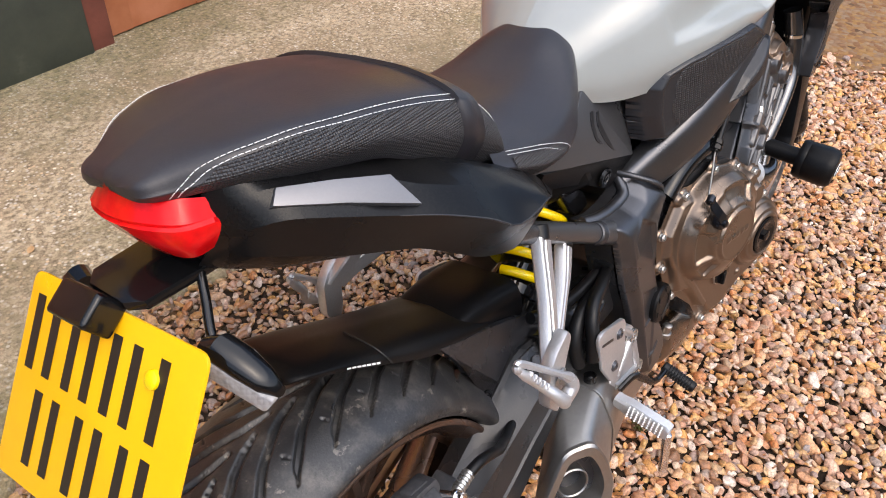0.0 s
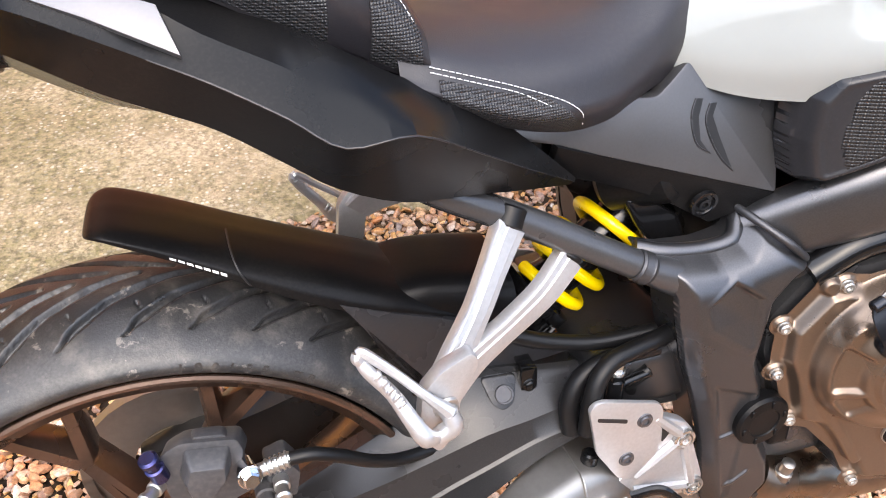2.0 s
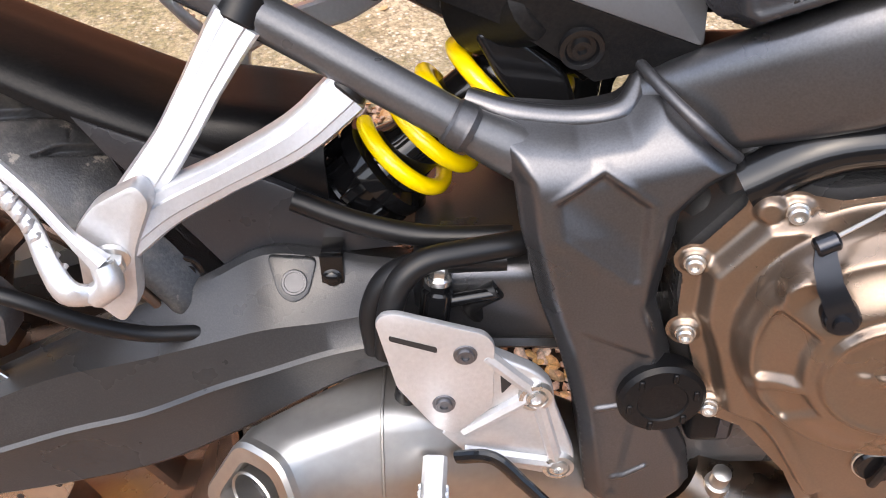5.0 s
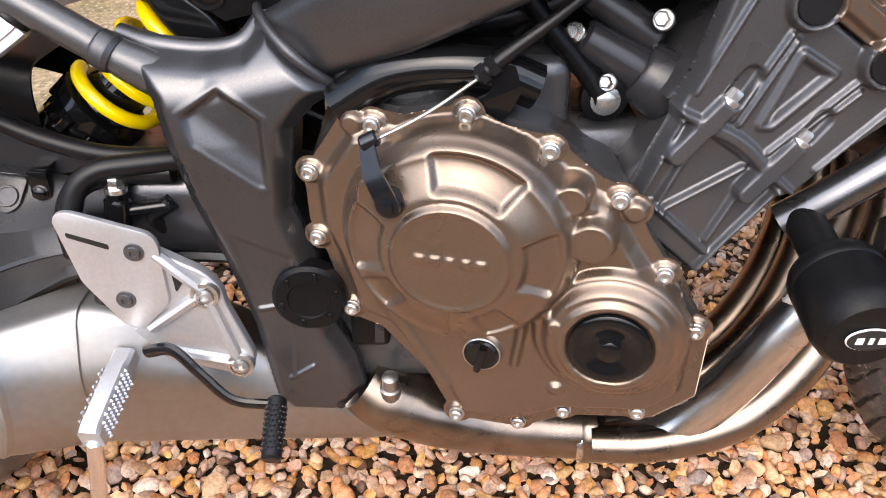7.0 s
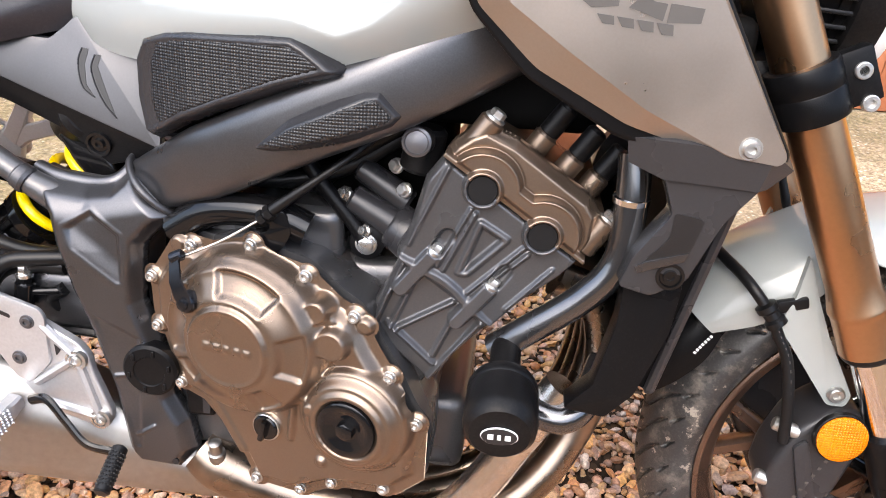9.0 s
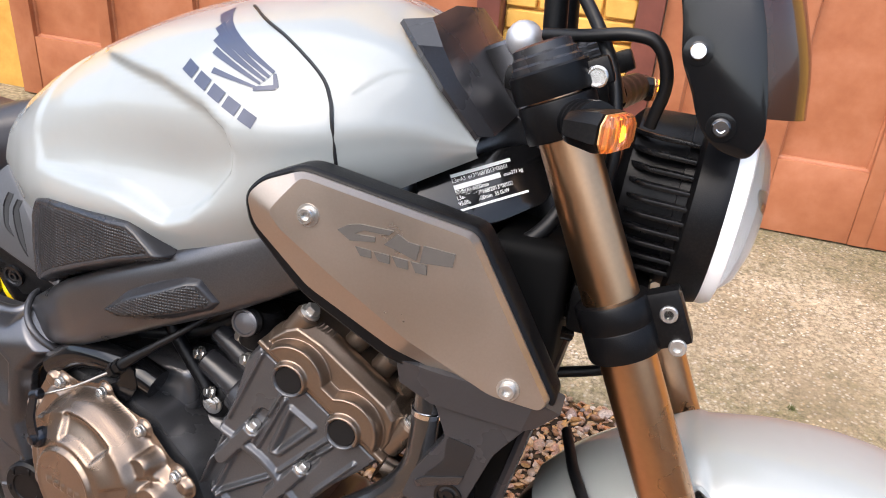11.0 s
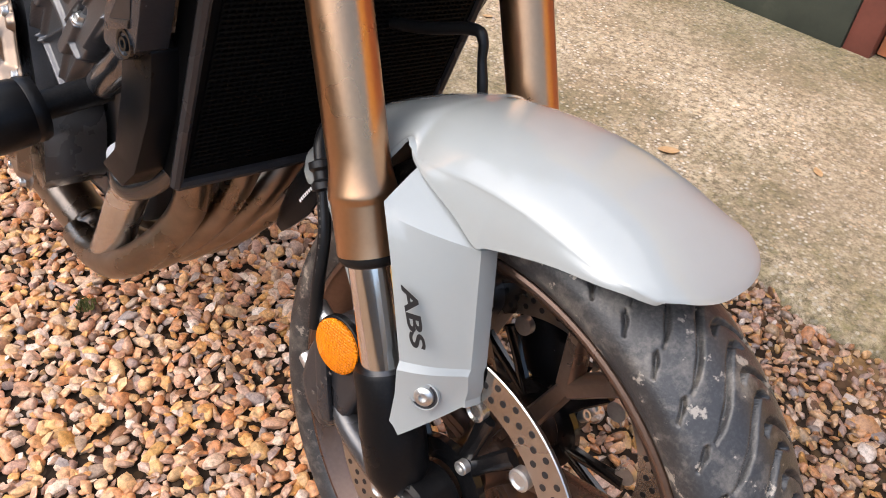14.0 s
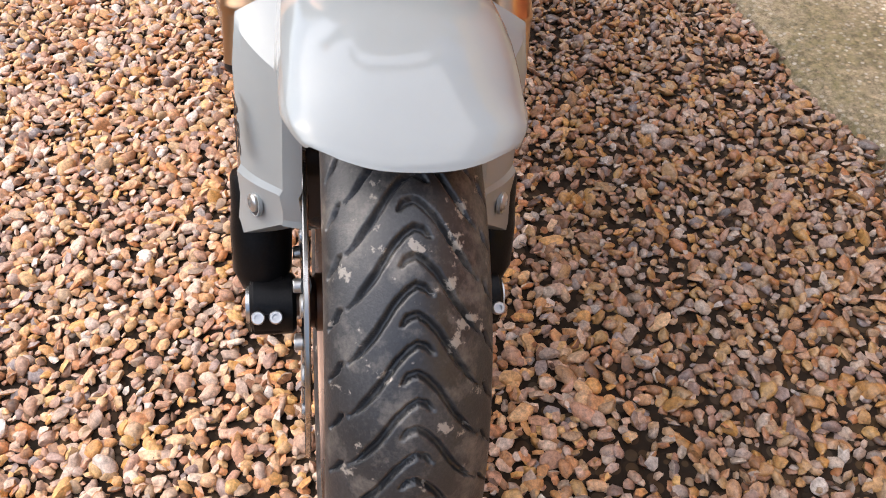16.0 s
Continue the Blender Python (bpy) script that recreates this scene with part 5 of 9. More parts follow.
# tail cowl sides, silver facet and undertray
TAIL = {-0.034: ((-0.046, 0.896), (-0.051, 0.886), (-0.050, 0.874), (-0.047, 0.862), (-0.036, 0.848), (-0.012, 0.822)),
        -0.022: ((-0.062, 0.902), (-0.066, 0.890), (-0.069, 0.878), (-0.072, 0.866), (-0.056, 0.838), (-0.02, 0.815)),
        0.0: ((-0.069, 0.900), (-0.0795, 0.8915), (-0.088, 0.880), (-0.094, 0.869), (-0.074, 0.830), (-0.03, 0.804)),
        0.04: ((-0.076, 0.889), (-0.0965, 0.8815), (-0.108, 0.8635), (-0.116, 0.855), (-0.100, 0.814), (-0.04, 0.785)),
        0.076: ((-0.080, 0.878), (-0.1125, 0.871), (-0.1255, 0.848), (-0.134, 0.841), (-0.112, 0.800), (-0.055, 0.779)),
        0.11: ((-0.083, 0.866), (-0.128, 0.851), (-0.142, 0.836), (-0.150, 0.827), (-0.121, 0.785), (-0.06, 0.767)),
        0.15: ((-0.098, 0.850), (-0.142, 0.832), (-0.155, 0.818), (-0.165, 0.805), (-0.127, 0.757), (-0.065, 0.75)),
        0.183: ((-0.116, 0.836), (-0.146, 0.814), (-0.164, 0.798), (-0.176, 0.784), (-0.131, 0.734), (-0.07, 0.734)),
        0.229: ((-0.117, 0.808), (-0.140, 0.800), (-0.163, 0.793), (-0.178, 0.786), (-0.137, 0.718), (-0.07, 0.712)),
        0.285: ((-0.112, 0.778), (-0.122, 0.772), (-0.134, 0.763), (-0.147, 0.751), (-0.121, 0.706), (-0.065, 0.697)),
        0.335: ((-0.100, 0.738), (-0.105, 0.733), (-0.111, 0.726), (-0.117, 0.717), (-0.104, 0.693), (-0.062, 0.686)),
        0.388: ((-0.0895, 0.6885), (-0.089, 0.687), (-0.0885, 0.6855), (-0.088, 0.684), (-0.086, 0.681), (-0.06, 0.675))}


def tail(s):
    bm = B()
    sheet(bm, [flip([(x, y, z) for y, z in r], s) for x, r in TAIL.items()], 3, 1, thick=0.003)
    tc = part("tail_cowl", bm, TAILBLACK, bike, "matt black plastic tail side panel with a sharp ridge", 18)
    bm = B()
    face = [(0.0035, -0.0815, 0.8905), (0.045, -0.0990, 0.8805), (0.087, -0.1175, 0.8680), (0.096, -0.1385, 0.8415), (0.045, -0.1105, 0.8625), (-0.007, -0.0865, 0.8815)]
    slab(bm, flip([V(p) + V((0, -0.0030, 0.0018)) for p in face], s), (0.0, -s * 0.008, -0.006), 0.0010, 2)
    part("tail_panel", bm, SILVERPANEL, tc, "satin grey facet on the tail panel")
    # bead of paler plastic drawn along the ridge as its highlight
    bm = B()
    tube(bm, flip([(x, r[3][0] - 0.0002, r[3][1]) for x, r in TAIL.items() if x > 0.05], s), [0.0005, 0.0008, 0.0009, 0.0009, 0.0008, 0.0006, 0.0004, 0.0003], 8, 4)
    part("ridge_glint", bm, PLASTIC2, tc)


both(tail)
bm = B()
slab(bm, [V(p) for p in ((-0.028, -0.022, 0.817), (0.36, -0.08, 0.70), (0.36, 0.08, 0.70), (-0.028, 0.030, 0.820))], (0, 0, 0.03), 0.006)
part("undertray", bm, PLASTIC, bike)
bm = B()
slab(bm, [V(p) for p in ((0.25, -0.058, 0.70), (0.25, -0.058, 0.80), (0.40, -0.058, 0.775), (0.47, -0.058, 0.75), (0.47, -0.058, 0.665), (0.40, -0.058, 0.672))], (0, 0.116, 0), 0.006)
part("seat_base", bm, FIN, bike, "black plastic seat base")

# side cover under the seat nose
def sidecover(s):
    up = lambda x, z: -0.082 - 0.22 * (0.73 - z)
    face = [(0.332, 0.728), (0.342, 0.750), (0.412, 0.749), (0.465, 0.745), (0.480, 0.757), (0.494, 0.770), (0.590, 0.742), (0.588, 0.714), (0.588, 0.643), (0.412, 0.703), (0.372, 0.718)]
    bm = B()
    slab(bm, flip(rounded(xz(face, up), 0.005), s), (0, -s * 0.014, 0), 0.003, 2)
    c = part("side_cover", bm, COVERGREY, bike, "satin dark grey side cover with two vent slots", 25)
    # lower face in black: the shade of its downward tilt put into colour
    fold = [(0.370, -0.090, 0.719), (0.412, -0.0885, 0.7035), (0.588, -0.1015, 0.6435), (0.583, -0.098, 0.634), (0.527, -0.092, 0.619), (0.475, -0.082, 0.650), (0.412, -0.076, 0.674), (0.370, -0.076, 0.688)]
    bm = B()
    slab(bm, flip(fold, s), (0, -s * 0.012, 0), 0.002, 2)
    lo = part("lower_face", bm, PLASTIC, c)
    # black plates stand in for the dark inside the vents
    for q in ([(0.502, 0.739), (0.509, 0.738), (0.505, 0.723), (0.507, 0.703), (0.516, 0.691), (0.504, 0.699), (0.499, 0.713), (0.498, 0.727)], [(0.516, 0.733), (0.523, 0.733), (0.519, 0.722), (0.526, 0.704), (0.540, 0.672), (0.528, 0.684), (0.517, 0.703), (0.512, 0.720)]):
        bm = B()
        slab(bm, flip(xz(q, lambda x, z: up(x, z) - 0.0004), s), (0, -s * 0.003, 0))
        vs = part("vent_slot", bm, INK, c)
        bm = B()
        tube(bm, flip([(x, up(x, z) - 0.0005, z) for x, z in q[:1] + q[:-5:-1] + q[4:5]], s), 0.0009, 5, 3)
        part("slot_lip", bm, PLASTIC2, vs)
    bm = B()
    lathe(bm, flip([(0.517, -0.0945, 0.641)], s)[0], (0, s, -0.2), [(0.014, -0.003), (0.0135, 0.001), (0.0105, 0.0012), (0.009, -0.0015), (0.006, -0.0015), (0.006, 0.0015), (0.003, 0.0015), (0.003, -0.001), (0.0005, -0.001)], 20)
    part("screw", bm, GLOSS, lo)


both(sidecover)


# knee pad and the grained pad on the spar
KNEE = [(0.579, 0.744), (0.592, 0.767), (0.625, 0.778), (0.66, 0.782), (0.757, 0.787), (0.772, 0.780), (0.805, 0.757), (0.802, 0.748), (0.745, 0.730), (0.687, 0.706), (0.643, 0.686), (0.602, 0.662), (0.586, 0.667), (0.578, 0.705)]
SPARPAD = [(0.704, 0.672), (0.749, 0.709), (0.820, 0.742), (0.837, 0.745), (0.864, 0.719), (0.848, 0.705), (0.80, 0.690), (0.738, 0.673)]


def field_bump(name, out, D0, base, rise, s, material, box_, parent, label):
    inside = lambda X, Z: edge_dist(out, X, Z)
    top = lambda X, Z, D: rise * ease((D + 0.0005) / 0.011) - 0.0012 * ease((D - D0) / 0.0015) - 0.02 * (D < -0.001)
    return relief(name, inside, top, lambda X, Z, h: (X, -s * (base(X, Z) - h), Z), box_, 0.0014, material, parent, label, 0.004)


def pads(s):
    wide = lambda X, Z: -(np.interp(X, [0.58, 0.62, 0.65, 0.73, 0.81], [0.124, 0.147, 0.162, 0.186, 0.196]) - 0.012) + 0.10 * np.maximum(0, Z - 0.765)
    k = field_bump("knee_pad", KNEE, 0.0125, wide, 0.020, s, PLASTIC2, (0.56, 0.82, 0.645, 0.80), bike, "black rubber knee pad with a fine grained field")
    bm = B()
    ko = rounded([(0.695 + (x - 0.695) * 0.97, 0, 0.735 + (z - 0.735) * 0.95) for x, z in KNEE], 0.006, 2)
    loft(bm, [flip([V((p.x, float(wide(np.array(p.x), np.array(p.z))) + 0.001, p.z)) for p in ko], s), flip([V((p.x, -0.07, p.z)) for p in ko], s)], cap=False)
    part("pad_base", bm, PLASTIC, k)
    inner = [(0.606, 0.742), (0.618, 0.763), (0.664, 0.770), (0.752, 0.776), (0.788, 0.757), (0.742, 0.742), (0.640, 0.699), (0.612, 0.680), (0.604, 0.705)]
    relief("grained_field", lambda X, Z: edge_dist(inner, X, Z), lambda X, Z, D: 0.0193 - 0.004 * (D < -0.001), lambda X, Z, h: (X, -s * (wide(X, Z) - h), Z), (0.59, 0.80, 0.67, 0.79), 0.0025, PADGRAIN, k, "", 0.004)
    g = lambda X, Z: -0.178 - 0.022 * np.exp(-(((X - 0.79) / 0.07) ** 2)) + 0.010
    k = field_bump("spar_pad", SPARPAD, 0.010, g, 0.014, s, PLASTIC2, (0.67, 0.87, 0.655, 0.755), bike, "black plastic spar guard with a grained field")
    inner = [(0.722, 0.680), (0.755, 0.702), (0.820, 0.732), (0.833, 0.734), (0.848, 0.718), (0.84, 0.712), (0.80, 0.699), (0.75, 0.683)]
    relief("grained_field", lambda X, Z: edge_dist(inner, X, Z), lambda X, Z, D: 0.0137 - 0.004 * (D < -0.001), lambda X, Z, h: (X, -s * (g(X, Z) - h), Z), (0.69, 0.86, 0.67, 0.74), 0.0025, PADGRAIN, k, "", 0.004)


both(pads)


# radiator shrouds
SH = [(0.909, 0.846), (0.922, 0.860), (0.955, 0.874), (1.099, 0.848), (1.177, 0.720), (1.171, 0.711), (1.127, 0.714), (1.043, 0.738), (0.966, 0.778), (0.916, 0.824)]


SHFACE = [(0.932, 0.838), (0.941, 0.850), (0.958, 0.8705), (1.0965, 0.8455), (1.1745, 0.7205), (1.1695, 0.7140), (1.130, 0.7185), (1.056, 0.752), (0.992, 0.792), (0.942, 0.826)]


def shroud(s):
    f = lambda x, z: -0.243 + 0.093 * (x - 0.955)
    bm = B()
    big = [(0.904, 0.846), (0.918, 0.863), (0.953, 0.8785), (1.102, 0.851), (1.182, 0.719), (1.175, 0.705), (1.122, 0.701), (1.035, 0.727), (0.959, 0.769), (0.910, 0.820)]
    slab(bm, flip(rounded(xz(big, lambda x, z: f(x, z) + 0.007), 0.01), s), (0, -s * 0.034, 0), 0.006, 3)
    b = part("shroud_body", bm, PLASTIC, bike, "black plastic radiator shroud body")
    bm = B()
    a = flip(rounded(xz(SH, lambda x, z: f(x, z) + 0.008), 0.008), s)
    face = flip(rounded(xz(SHFACE, lambda x, z: f(x, z) - 0.003), 0.006), s)
    rings = [a, [p + V((0, s * 0.003, 0)) for p in a], face]
    loft(bm, rings)
    k = part("shroud_cover", bm, SHROUD, b, "brushed bronze-silver cover plate with a pale grey model decal", 12)
    for q in ([(0.9915, 0.8339), (1.000, 0.8395), (1.0096, 0.8416), (1.0368, 0.8407), (1.033, 0.8365), (1.013, 0.8370), (1.006, 0.8330), (1.0226, 0.8330), (1.0226, 0.8289), (1.0024, 0.8268)], [(1.0400, 0.8390), (1.0491, 0.8340), (1.0590, 0.8328), (1.0570, 0.8200), (1.0412, 0.8254), (1.0300, 0.8285)], [(1.0615, 0.8333), (1.0872, 0.8310), (1.0859, 0.8201), (1.0601, 0.8191)]):
        bm = B()
        slab(bm, flip(xz(q, lambda x, z: f(x, z) - 0.0041), s), (0, -s * 0.0014, 0))
        part("decal_bar", bm, DECAL, k)
    for i in range(4):
        q = [(1.007 + 0.0152 * i, 0.8228 - 0.0013 * i), (1.020 + 0.0152 * i, 0.8217 - 0.0013 * i), (1.021 + 0.0152 * i, 0.8152 - 0.0018 * i), (1.012 + 0.0152 * i, 0.8158 - 0.0018 * i)]
        bm = B()
        slab(bm, flip(xz(q, lambda x, z: f(x, z) - 0.0041), s), (0, -s * 0.0014, 0))
        part("decal_bar", bm, DECAL, k)
    for x, z in ((0.966, 0.841), (1.143, 0.727)):
        bm = B()
        lathe(bm, flip([(x, f(x, z) - 0.003, z)], s)[0], (0, s, 0), [(0.0095, -0.002), (0.0095, 0.001), (0.007, 0.001), (0.0072, 0.004), (0.006, 0.006), (0.0035, 0.006), (0.0033, 0.002), (0.0004, 0.002)], 20)
        part("screw", bm, ZINC, k)
    # lower arm: a bright sloping shoulder, a flat blade with its window and screw
    g = lambda x, z: -0.222 + 0.02 * (0.72 - z) / 0.2
    bm = B()
    o = [(1.046, 0.722), (1.083, 0.692), (1.0948, 0.6617), (1.0684, 0.6186), (1.0596, 0.5882), (1.0892, 0.5812), (1.118, 0.600), (1.1375, 0.657), (1.1625, 0.6928), (1.165, 0.708), (1.10, 0.716)]
    slab(bm, flip(rounded(xz(o, g), 0.005), s), (0, -s * 0.03, 0), 0.005, 3)
    lo = part("shroud_arm", bm, ARMGREY, bike, "dark grey plastic lower shroud arm")
    bm = B()
    top = [(1.046, -0.226, 0.728), (1.085, -0.233, 0.728), (1.166, -0.226, 0.722), (1.186, -0.212, 0.708), (1.176, -0.196, 0.700)]
    bot = [(1.050, -0.222, 0.706), (1.080, -0.2235, 0.694), (1.158, -0.2225, 0.690), (1.168, -0.212, 0.690), (1.168, -0.196, 0.690)]
    loft(bm, [flip([(p[0], p[1] + 0.02, p[2] + 0.008) for p in top], s), flip(top, s), flip(bot, s), flip([(p[0], p[1] + 0.02, p[2] - 0.004) for p in bot], s)], cap=False, closed=False)
    part("shoulder", bm, ARMGREY, lo, "", 15)
    # black plate put in for the shade of the recessed window
    bm = B()
    q = [(1.0966, 0.6640), (1.1226, 0.6594), (1.1153, 0.6277), (1.0780, 0.6160), (1.0959, 0.6389)]
    slab(bm, flip(rounded(xz(q, lambda x, z: g(x, z) - 0.0008), 0.004), s), (0, -s * 0.004, 0))
    wn = part("window", bm, INK, lo)
    # sill in paler frame paint, the light on its edge put into colour
    bm = B()
    q = [(1.071, 0.610), (1.080, 0.6165), (1.115, 0.6280), (1.112, 0.6190), (1.074, 0.604)]
    slab(bm, flip(xz(q, lambda x, z: g(x, z) - 0.0022), s), (0, -s * 0.004, 0), 0.001)
    part("lit_window_sill", bm, FRAME, wn)
    bm = B()
    lathe(bm, flip([(1.103, -0.2115, 0.603)], s)[0], (0, s, 0), [(0.013, -0.002), (0.0125, 0.0012), (0.010, 0.0012), (0.009, -0.001), (0.0065, -0.001), (0.006, 0.002), (0.0035, 0.002), (0.003, 0.0), (0.0005, 0.0)], 20)
    part("screw", bm, GLOSS, lo)
    bm = B()
    o = [(1.066, 0.600), (1.118, 0.602), (1.119, 0.5816), (1.1153, 0.538), (1.0925, 0.4694), (1.0681, 0.4411), (1.0273, 0.447), (1.0524, 0.4752), (1.0659, 0.5421), (1.0671, 0.5732)]
    slab(bm, flip(rounded(xz(o, -0.196), 0.004), s), (0, -s * 0.03, 0), 0.003, 2)
    part("radiator_guard", bm, PLASTIC, bike, "black plastic radiator side guard")


both(shroud)


def stitch(path, mat_, parent, nrm, gap=0.0050, size=0.0038, r=0.00042, lift=0.0009):
    """Row of single stitches along a path, all in one mesh."""
    bm = B()
    fine = spline(path, 60)
    run, nxt = 0.0, 0.0
    for a, b in zip(fine, fine[1:]):
        run += (b - a).length
        if run >= nxt:
            d = (b - a).normalized()
            n = V(nrm(a)).normalized()
            c = a + n * lift
            tube(bm, [c - d * size / 2, c + n * r * 0.8, c + d * size / 2], r, 5, 1)
            nxt += gap
    return tagged(part("stitching", bm, mat_, parent, "white thread"), kind="stuff")


SEATS = {}


def seat_net(st, x, k):
    """A place on a cushion's right flank: k 0 bottom, 1 edge, 2 centre line."""
    if id(st) not in SEATS:
        rows = cushion(st)
        SEATS[id(st)] = [spline([V(r[j]) for r in rows], 12) for j in range(6)]
    prof = []
    for line in SEATS[id(st)]:
        xs = [p.x for p in line]
        prof.append(V((x, float(np.interp(x, xs, [p.y for p in line])), float(np.interp(x, xs, [p.z for p in line])))))
    f = spline(prof, 10)
    i = max(0.0, min(49.999, k * 25))
    return f[int(i)].lerp(f[int(i) + 1], i - int(i))


# grained flanks lie on the cushions' sides
def flank(st, x0, x1, k0, k1, parent, n=30, m=10):
    for s in (-1, 1):
        bm = B()
        g = []
        for i in range(n + 1):
            x = x0 + (x1 - x0) * i / n
            a, b = (k0(x), k1(x))
            row = []
            for j in range(m + 1):
                p = seat_net(st, x, a + (b - a) * j / m)
                p = p + V((0, -0.0012, 0.0006))
                row.append(V((p.x, p.y * (1 if s < 0 else -1), p.z)))
            g.append(row)
        loft(bm, g, cap=False, closed=False)
        part("grained_flank", bm, WEAVE, parent, "pebble-grained black vinyl flank", 80)


flank(pill, -0.0485, 0.19, lambda x: 0.05, lambda x: 0.98 - 0.93 * max(0, (-0.022 - x) / 0.0265) ** 2, seat2, 60)
flank(pill, 0.217, 0.252, lambda x: 0.05, lambda x: 0.95, seat2)
flank(rid, 0.262, 0.372, lambda x: 0.05, lambda x: 0.92 - 0.9 * max(0, (x - 0.33) / 0.05) ** 2, seat1)
out_n = lambda p: (0, -0.7, 0.7)
for dk in (0.0, 0.11):
    for s in (-1, 1):
        line = [seat_net(pill, x, k) for x, k in ((0.19, 1.02 + dk), (0.15, 1.02 + dk), (0.11, 1.02 + dk), (0.07, 1.02 + dk), (0.03, 1.02 + dk), (0.0, 1.02 + dk), (-0.015 - dk * 0.03, 1.02 + dk), (-0.032 - dk * 0.04, 0.95 + dk), (-0.043 - dk * 0.045, 0.72 + dk), (-0.0490 - dk * 0.045, 0.35), (-0.0505 - dk * 0.045, 0.05))]
        stitch(flip(line, s), THREAD, seat2, lambda p, s=s: (0, s * 0.7, 0.7))
    stitch([seat_net(rid, x, k + dk * 0.6) for x, k in ((0.258, 0.98), (0.29, 0.97), (0.32, 0.93), (0.345 + dk * 0.1, 0.72), (0.362 + dk * 0.1, 0.4), (0.37 + dk * 0.1, 0.06))], THREAD, seat1, out_n)
stitch([seat_net(pill, x, k) for x, k in ((0.217, 1.35), (0.225, 1.2), (0.24, 1.05), (0.252, 0.9))], THREAD, seat2, out_n)
# strap across the cushion
bm = B()
g = []
for x in (0.188, 0.190, 0.202, 0.215, 0.217):
    row = [seat_net(pill, x, k / 20 * 2) for k in range(21)]
    row = [p + V((0, -0.004, 0.004) if 0.189 < x < 0.216 else (0, 0.001, -0.001)) for p in row]
    g.append(row + [V((p.x, -p.y, p.z)) for p in row[-2::-1]])
loft(bm, g, cap=False, closed=False)
part("seat_strap", bm, VINYL, seat2, "black vinyl grab strap", 80)
# engine: crankcase, clutch cover, cylinder block, head
def ypl(x):
    """The joint face of the clutch cover, which stands a little askew."""
    return -0.133 - 0.235 * (x - 0.594)


COVER = [(0.588, 0.519), (0.600, 0.537), (0.620, 0.568), (0.645, 0.574), (0.667, 0.572), (0.711, 0.585), (0.739, 0.571), (0.772, 0.566), (0.806, 0.540), (0.828, 0.530), (0.847, 0.495), (0.866, 0.468), (0.885, 0.432), (0.900, 0.418), (0.900, 0.355), (0.871, 0.326), (0.803, 0.314), (0.766, 0.292), (0.709, 0.292), (0.684, 0.340), (0.646, 0.380), (0.620, 0.388), (0.603, 0.445), (0.590, 0.476)]
bm = B()
box(bm, (0.745, 0, 0.42), (0.30, 0.24, 0.26), bevel=0.02, seg=3)
box(bm, (0.80, 0, 0.33), (0.26, 0.2, 0.10), bevel=0.02, seg=3)
part("crankcase", bm, ENGINE, bike, "black cast crankcase")
bm = B()
loft(bm, [[V((p.x, ypl(p.x) + d, p.y)) for p in rounded([(q[0], q[1], 0) for q in COVER], 0.008, 3)] for d in (0.075, 0.004)])
part("clutch_housing", bm, ENGINE, bike)
N_ = V((-0.229, -0.974, 0)).normalized()
BOLTS = ((0.644, 0.563), (0.712, 0.577), (0.771, 0.556), (0.822, 0.524), (0.860, 0.467), (0.889, 0.421), (0.711, 0.299), (0.764, 0.302), (0.622, 0.398), (0.594, 0.519), (0.597, 0.462), (0.858, 0.333), (0.800, 0.322))


def on(x, z, lift=0.0):
    return V((x, ypl(x), z)) + N_ * lift


def cover_inside(X, Z):
    d = edge_dist(COVER, X, Z)
    for x, z in BOLTS + ((0.629, 0.563), (0.833, 0.516)):
        d = np.maximum(d, 0.0125 - np.hypot(X - x, Z - z))
    return d


